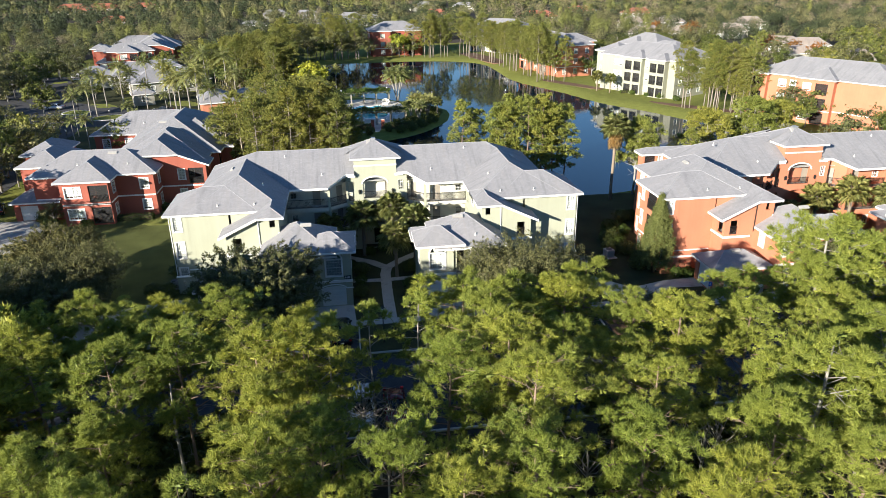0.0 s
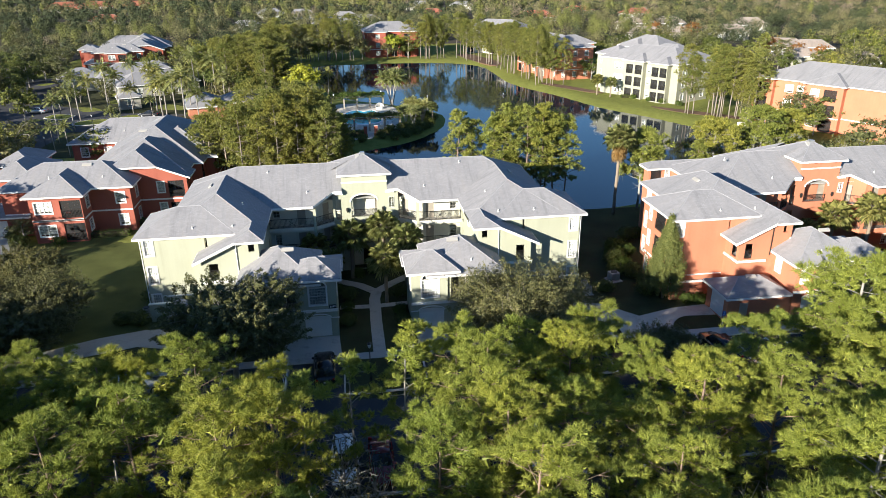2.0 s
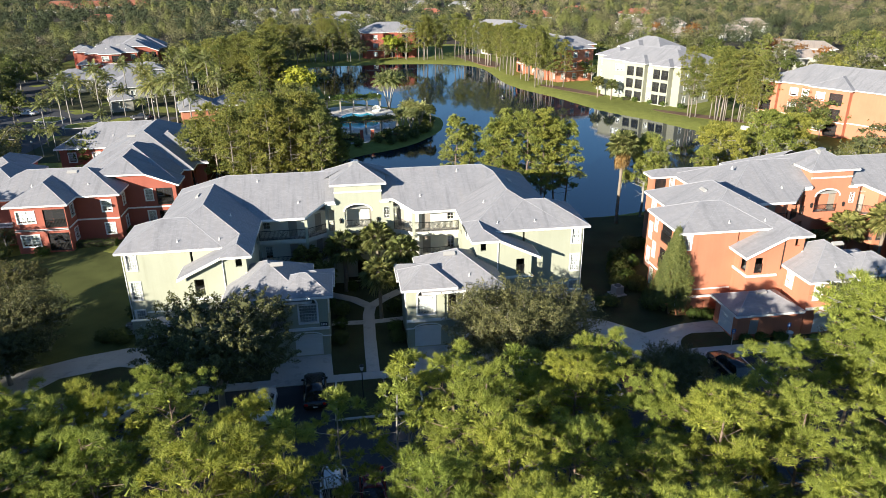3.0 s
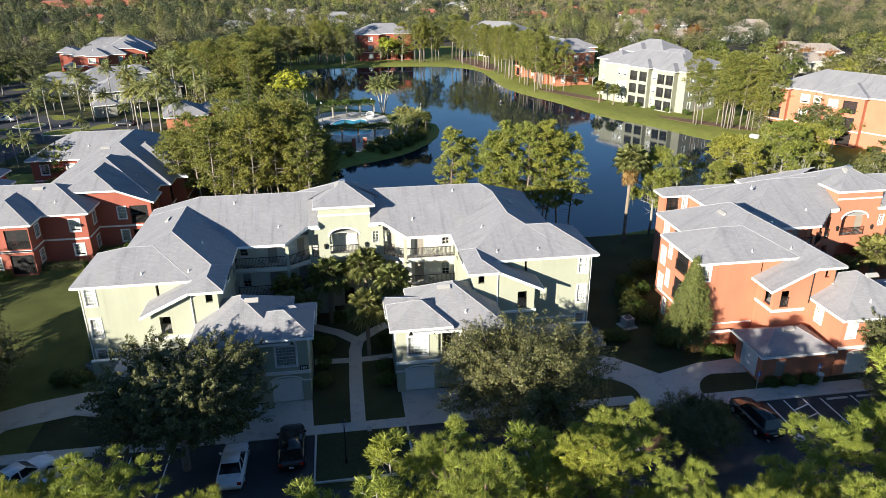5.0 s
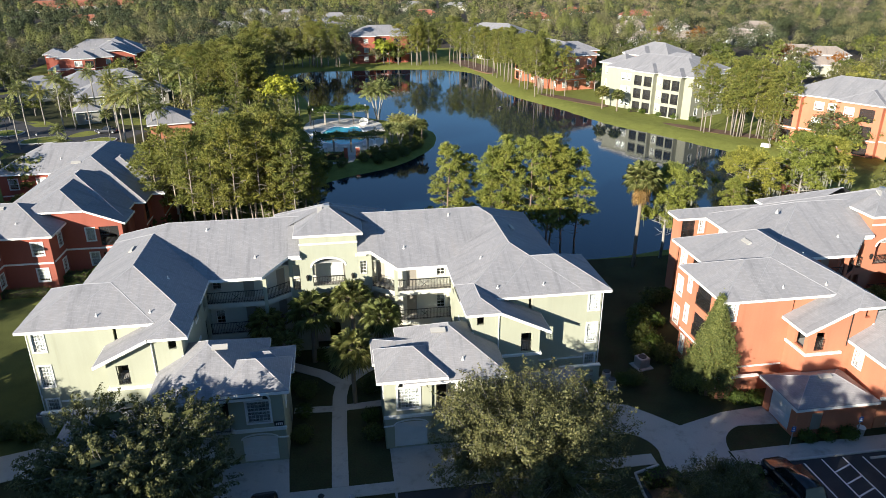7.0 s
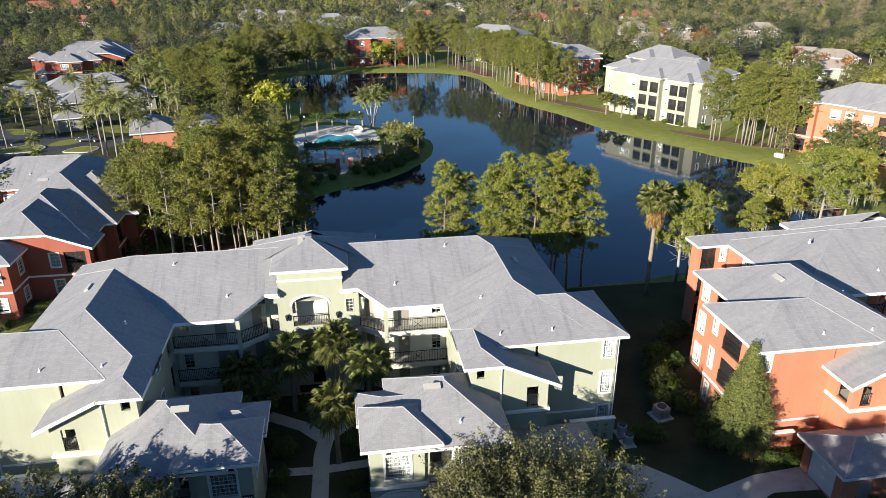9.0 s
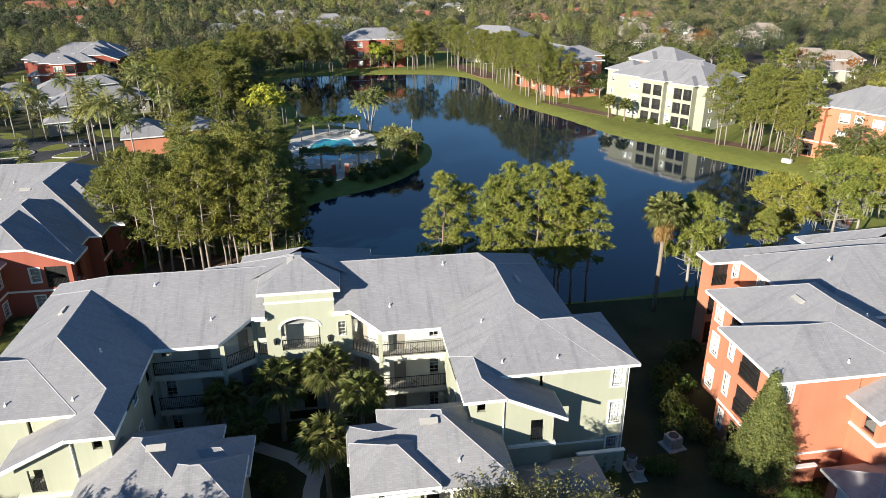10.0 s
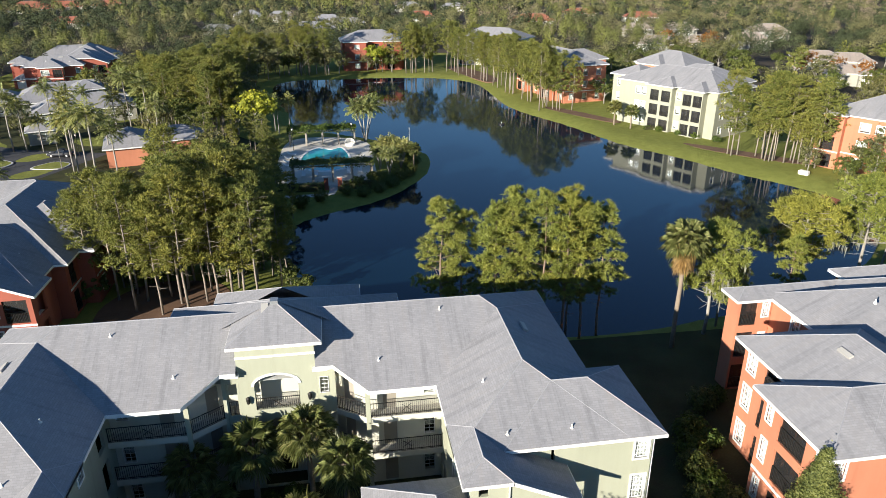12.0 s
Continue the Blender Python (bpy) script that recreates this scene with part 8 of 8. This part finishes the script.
def pergola(x0, x1, y0, y1, h, label, seed, vine):
    G = thing("pergola", label, "pergola", "pergolas", "", ((x0 + x1) / 2, (y0 + y1) / 2, 0.05))
    w, d = (x1 - x0) / 2, (y1 - y0) / 2
    n = max(3, int((x1 - x0) / 3))
    for i in range(n + 1):
        for s in (-1, 1):
            x = -w + 0.2 + (2 * w - 0.4) * i / n
            part("post", boxes((x - 0.17, x + 0.17, s * (d - 0.25) - 0.17, s * (d - 0.25) + 0.17, -0.1, h)), M_DOORP, G)
    for s in (-1, 1):
        part("beam", boxes((-w, w, s * (d - 0.25) - 0.09, s * (d - 0.25) + 0.09, h, h + 0.25)), M_DOORP, G)
    for i in range(int(2 * w / 0.9) + 1):
        x = -w + 0.1 + i * 0.9
        part("rafter", boxes((x - 0.05, x + 0.05, -d - 0.2, d + 0.2, h + 0.25, h + 0.42)), M_DOORP, G)
    rng = np.random.default_rng(seed)
    m = int(4 * w * d * 150)
    c = rng.uniform(-1, 1, (m, 3)) * [w + 0.2, d + 0.3, 0.0] + [0, 0, h + 0.5]
    c[:, 2] += np.abs(rng.normal(size=m)) * 0.22 * (1 + 0.5 * np.sin(c[:, 0] * 1.7))
    edge = rng.uniform(0, 1, m) < 0.18
    c[edge, 1] = np.sign(c[edge, 1]) * (d + 0.3)
    c[edge, 2] -= rng.uniform(0, 0.7, edge.sum())
    v, f = leaf_cards(rng, c, 0.27, rng.normal(size=(m, 3)) * 0.4 + [0, -0.3, 0.8], 0.2, False)
    mesh_part("vine", tri_mesh("vine", v, f), vine, G, "climbing green vine")


pergola(-5.0, 8.2, 99.2, 102.4, 2.7, "long pergola covered by a green vine", 31, M_HEDGE)
pergola(-3.2, 10.2, 73.4, 75.8, 2.6, "dark vine covered pergola before the pool", 32, M_LEAF)
for x in (2.4, 4.6):
    G = thing("gate_pillar", "red stucco gate pillar with a pale cap", "pillar", "gate pillars", "", (x, 69.6, 0))
    part("shaft", boxes((-0.35, 0.35, -0.35, 0.35, -0.2, 2.0)), M_RED, G)
    bm = boxes((-0.45, 0.45, -0.45, 0.45, 2.0, 2.16))
    bmesh.ops.bevel(bm, geom=bm.edges[:], offset=0.03, segments=1, affect="EDGES")
    part("cap", bm, M_CONC, G)
slab("footpath", ribbon([(3.5, 72.5), (3.5, 69), (3.2, 67.2), (0.5, 66.6), (-5.5, 66.6), (-12, 64)], 1.3), -0.4, 0.05, M_CONC, "pale footpath to the pool gate", "footpath")


def lounger(x, y, turn):
    Lg = thing("sun_lounger", "white sun lounger on the pool deck", "lounger", "sun loungers", "", (x, y, 0.08), turn)
    part("bed", boxes((-0.33, 0.33, -0.9, 0.35, 0.3, 0.37)), M_WHITE, Lg)
    bm = bmesh.new()
    prism(bm, [(-0.33, 0.36, 0.31), (0.33, 0.36, 0.31), (0.33, 0.95, 0.72), (-0.33, 0.95, 0.72)], (0, -0.03, 0.06), 0)
    part("backrest", bm, M_WHITE, Lg)
    for a in (-0.28, 0.28):
        for b in (-0.8, 0.3):
            part("leg", boxes((a - 0.025, a + 0.025, b - 0.025, b + 0.025, -0.02, 0.3)), M_METAL, Lg)


for x, y, t in ((-4.4, 84, 90), (-4.4, 86.5, 90), (-4.4, 89, 90), (-4.2, 92, 80), (8.6, 82, -90), (8.7, 85, -90), (8.6, 88, -90), (-1.5, 77.5, 0), (0.6, 77.6, 0), (6.2, 78, 0), (8.2, 78.4, 0)):
    lounger(x, y, t)
D = thing("daybed", "round white canopied daybed by the pool", "daybed", "", "", (7.0, 98.2, 0.08))
bm = bmesh.new()
tube(bm, [(0, 0, -0.02), (0, 0, 0.4)], [0.9, 0.95], 18)
part("base", bm, M_WHITE, D)
bm = bmesh.new()
for i in range(7):
    a0, a1 = math.pi * i / 7, math.pi * (i + 1) / 7
    for j in range(5):
        b0, b1 = math.pi / 2 * j / 5, math.pi / 2 * (j + 1) / 5
        q = [(math.cos(a) * math.cos(b) * 1.05, math.sin(a) * math.cos(b) * 1.05, 0.5 + math.sin(b) * 1.0) for a, b in ((a0, b0), (a1, b0), (a1, b1), (a0, b1))]
        bm.faces.new([bm.verts.new(p) for p in q])
bmesh.ops.remove_doubles(bm, verts=bm.verts, dist=0.001)
bmesh.ops.solidify(bm, geom=bm.faces[:], thickness=0.04)
part("hood", bm, M_WHITE, D, "", True)
K = thing("lake_marker", "thin grey marker pole standing in the lake", "marker pole", "", "", (19.5, 103, -1.6))
bm = bmesh.new()
tube(bm, [(0, 0, -0.4), (0, 0, 3.8)], [0.06, 0.05], 8)
part("pole", bm, M_METAL, K)
part("plate", boxes((-0.1, 0.1, -0.08, -0.05, 3.35, 3.75)), M_METAL, K)
R = thing("lake_aerator", "small dark floating aerator on the lake", "aerator", "", "", (42.2, 115.3, WATER_Z - 0.05))
bm = bmesh.new()
tube(bm, [(0, 0, 0), (0, 0, 0.25), (0, 0, 0.35)], [0.7, 0.7, 0.3], 14)
part("float", bm, M_RAIL, R)
bm = bmesh.new()
tube(bm, [(0, 0, 0.35), (0, 0, 0.7)], [0.12, 0.1], 8)
part("nozzle", bm, M_METAL, R)
U = thing("utility_box", "white utility box on the lakeside lawn", "utility box", "", "", (83.3, 64.6, -0.05), -60)
bm = boxes((-0.8, 0.8, -0.45, 0.45, 0, 0.75))
bmesh.ops.bevel(bm, geom=bm.edges[:], offset=0.06, segments=2, affect="EDGES")
part("casing", bm, M_WHITE, U)
part("pad", boxes((-1.0, 1.0, -0.6, 0.6, -0.2, 0.0)), M_CONC, U)
part("door", boxes((-0.7, -0.02, -0.465, -0.45, 0.1, 0.68)), M_BLIND, U)
part("door", boxes((0.02, 0.7, -0.465, -0.45, 0.1, 0.68)), M_BLIND, U)
# a drain apron on the far shore
slab("drain_apron", [(73.0, 78.5), (74.6, 75.8), (75.6, 76.4), (74.0, 79.1)], -1.2, -0.45, M_CONC, "pale concrete drain apron at the water's edge", "drain")
# litter bin beside the red garage
Bn = thing("litter_bin", "open grey litter bin beside the garage wall", "litter bin", "", "", (38.7, -18.25, 0.05))
bm = bmesh.new()
tube(bm, [(0, 0, 0), (0, 0, 0.75)], [0.24, 0.3], 12)
part("drum", bm, M_METAL, Bn)
bm = bmesh.new()
tube(bm, [(0, 0, 0.75), (0, 0, 0.8)], [0.33, 0.31], 12)
part("rim", bm, M_WHITE, Bn)
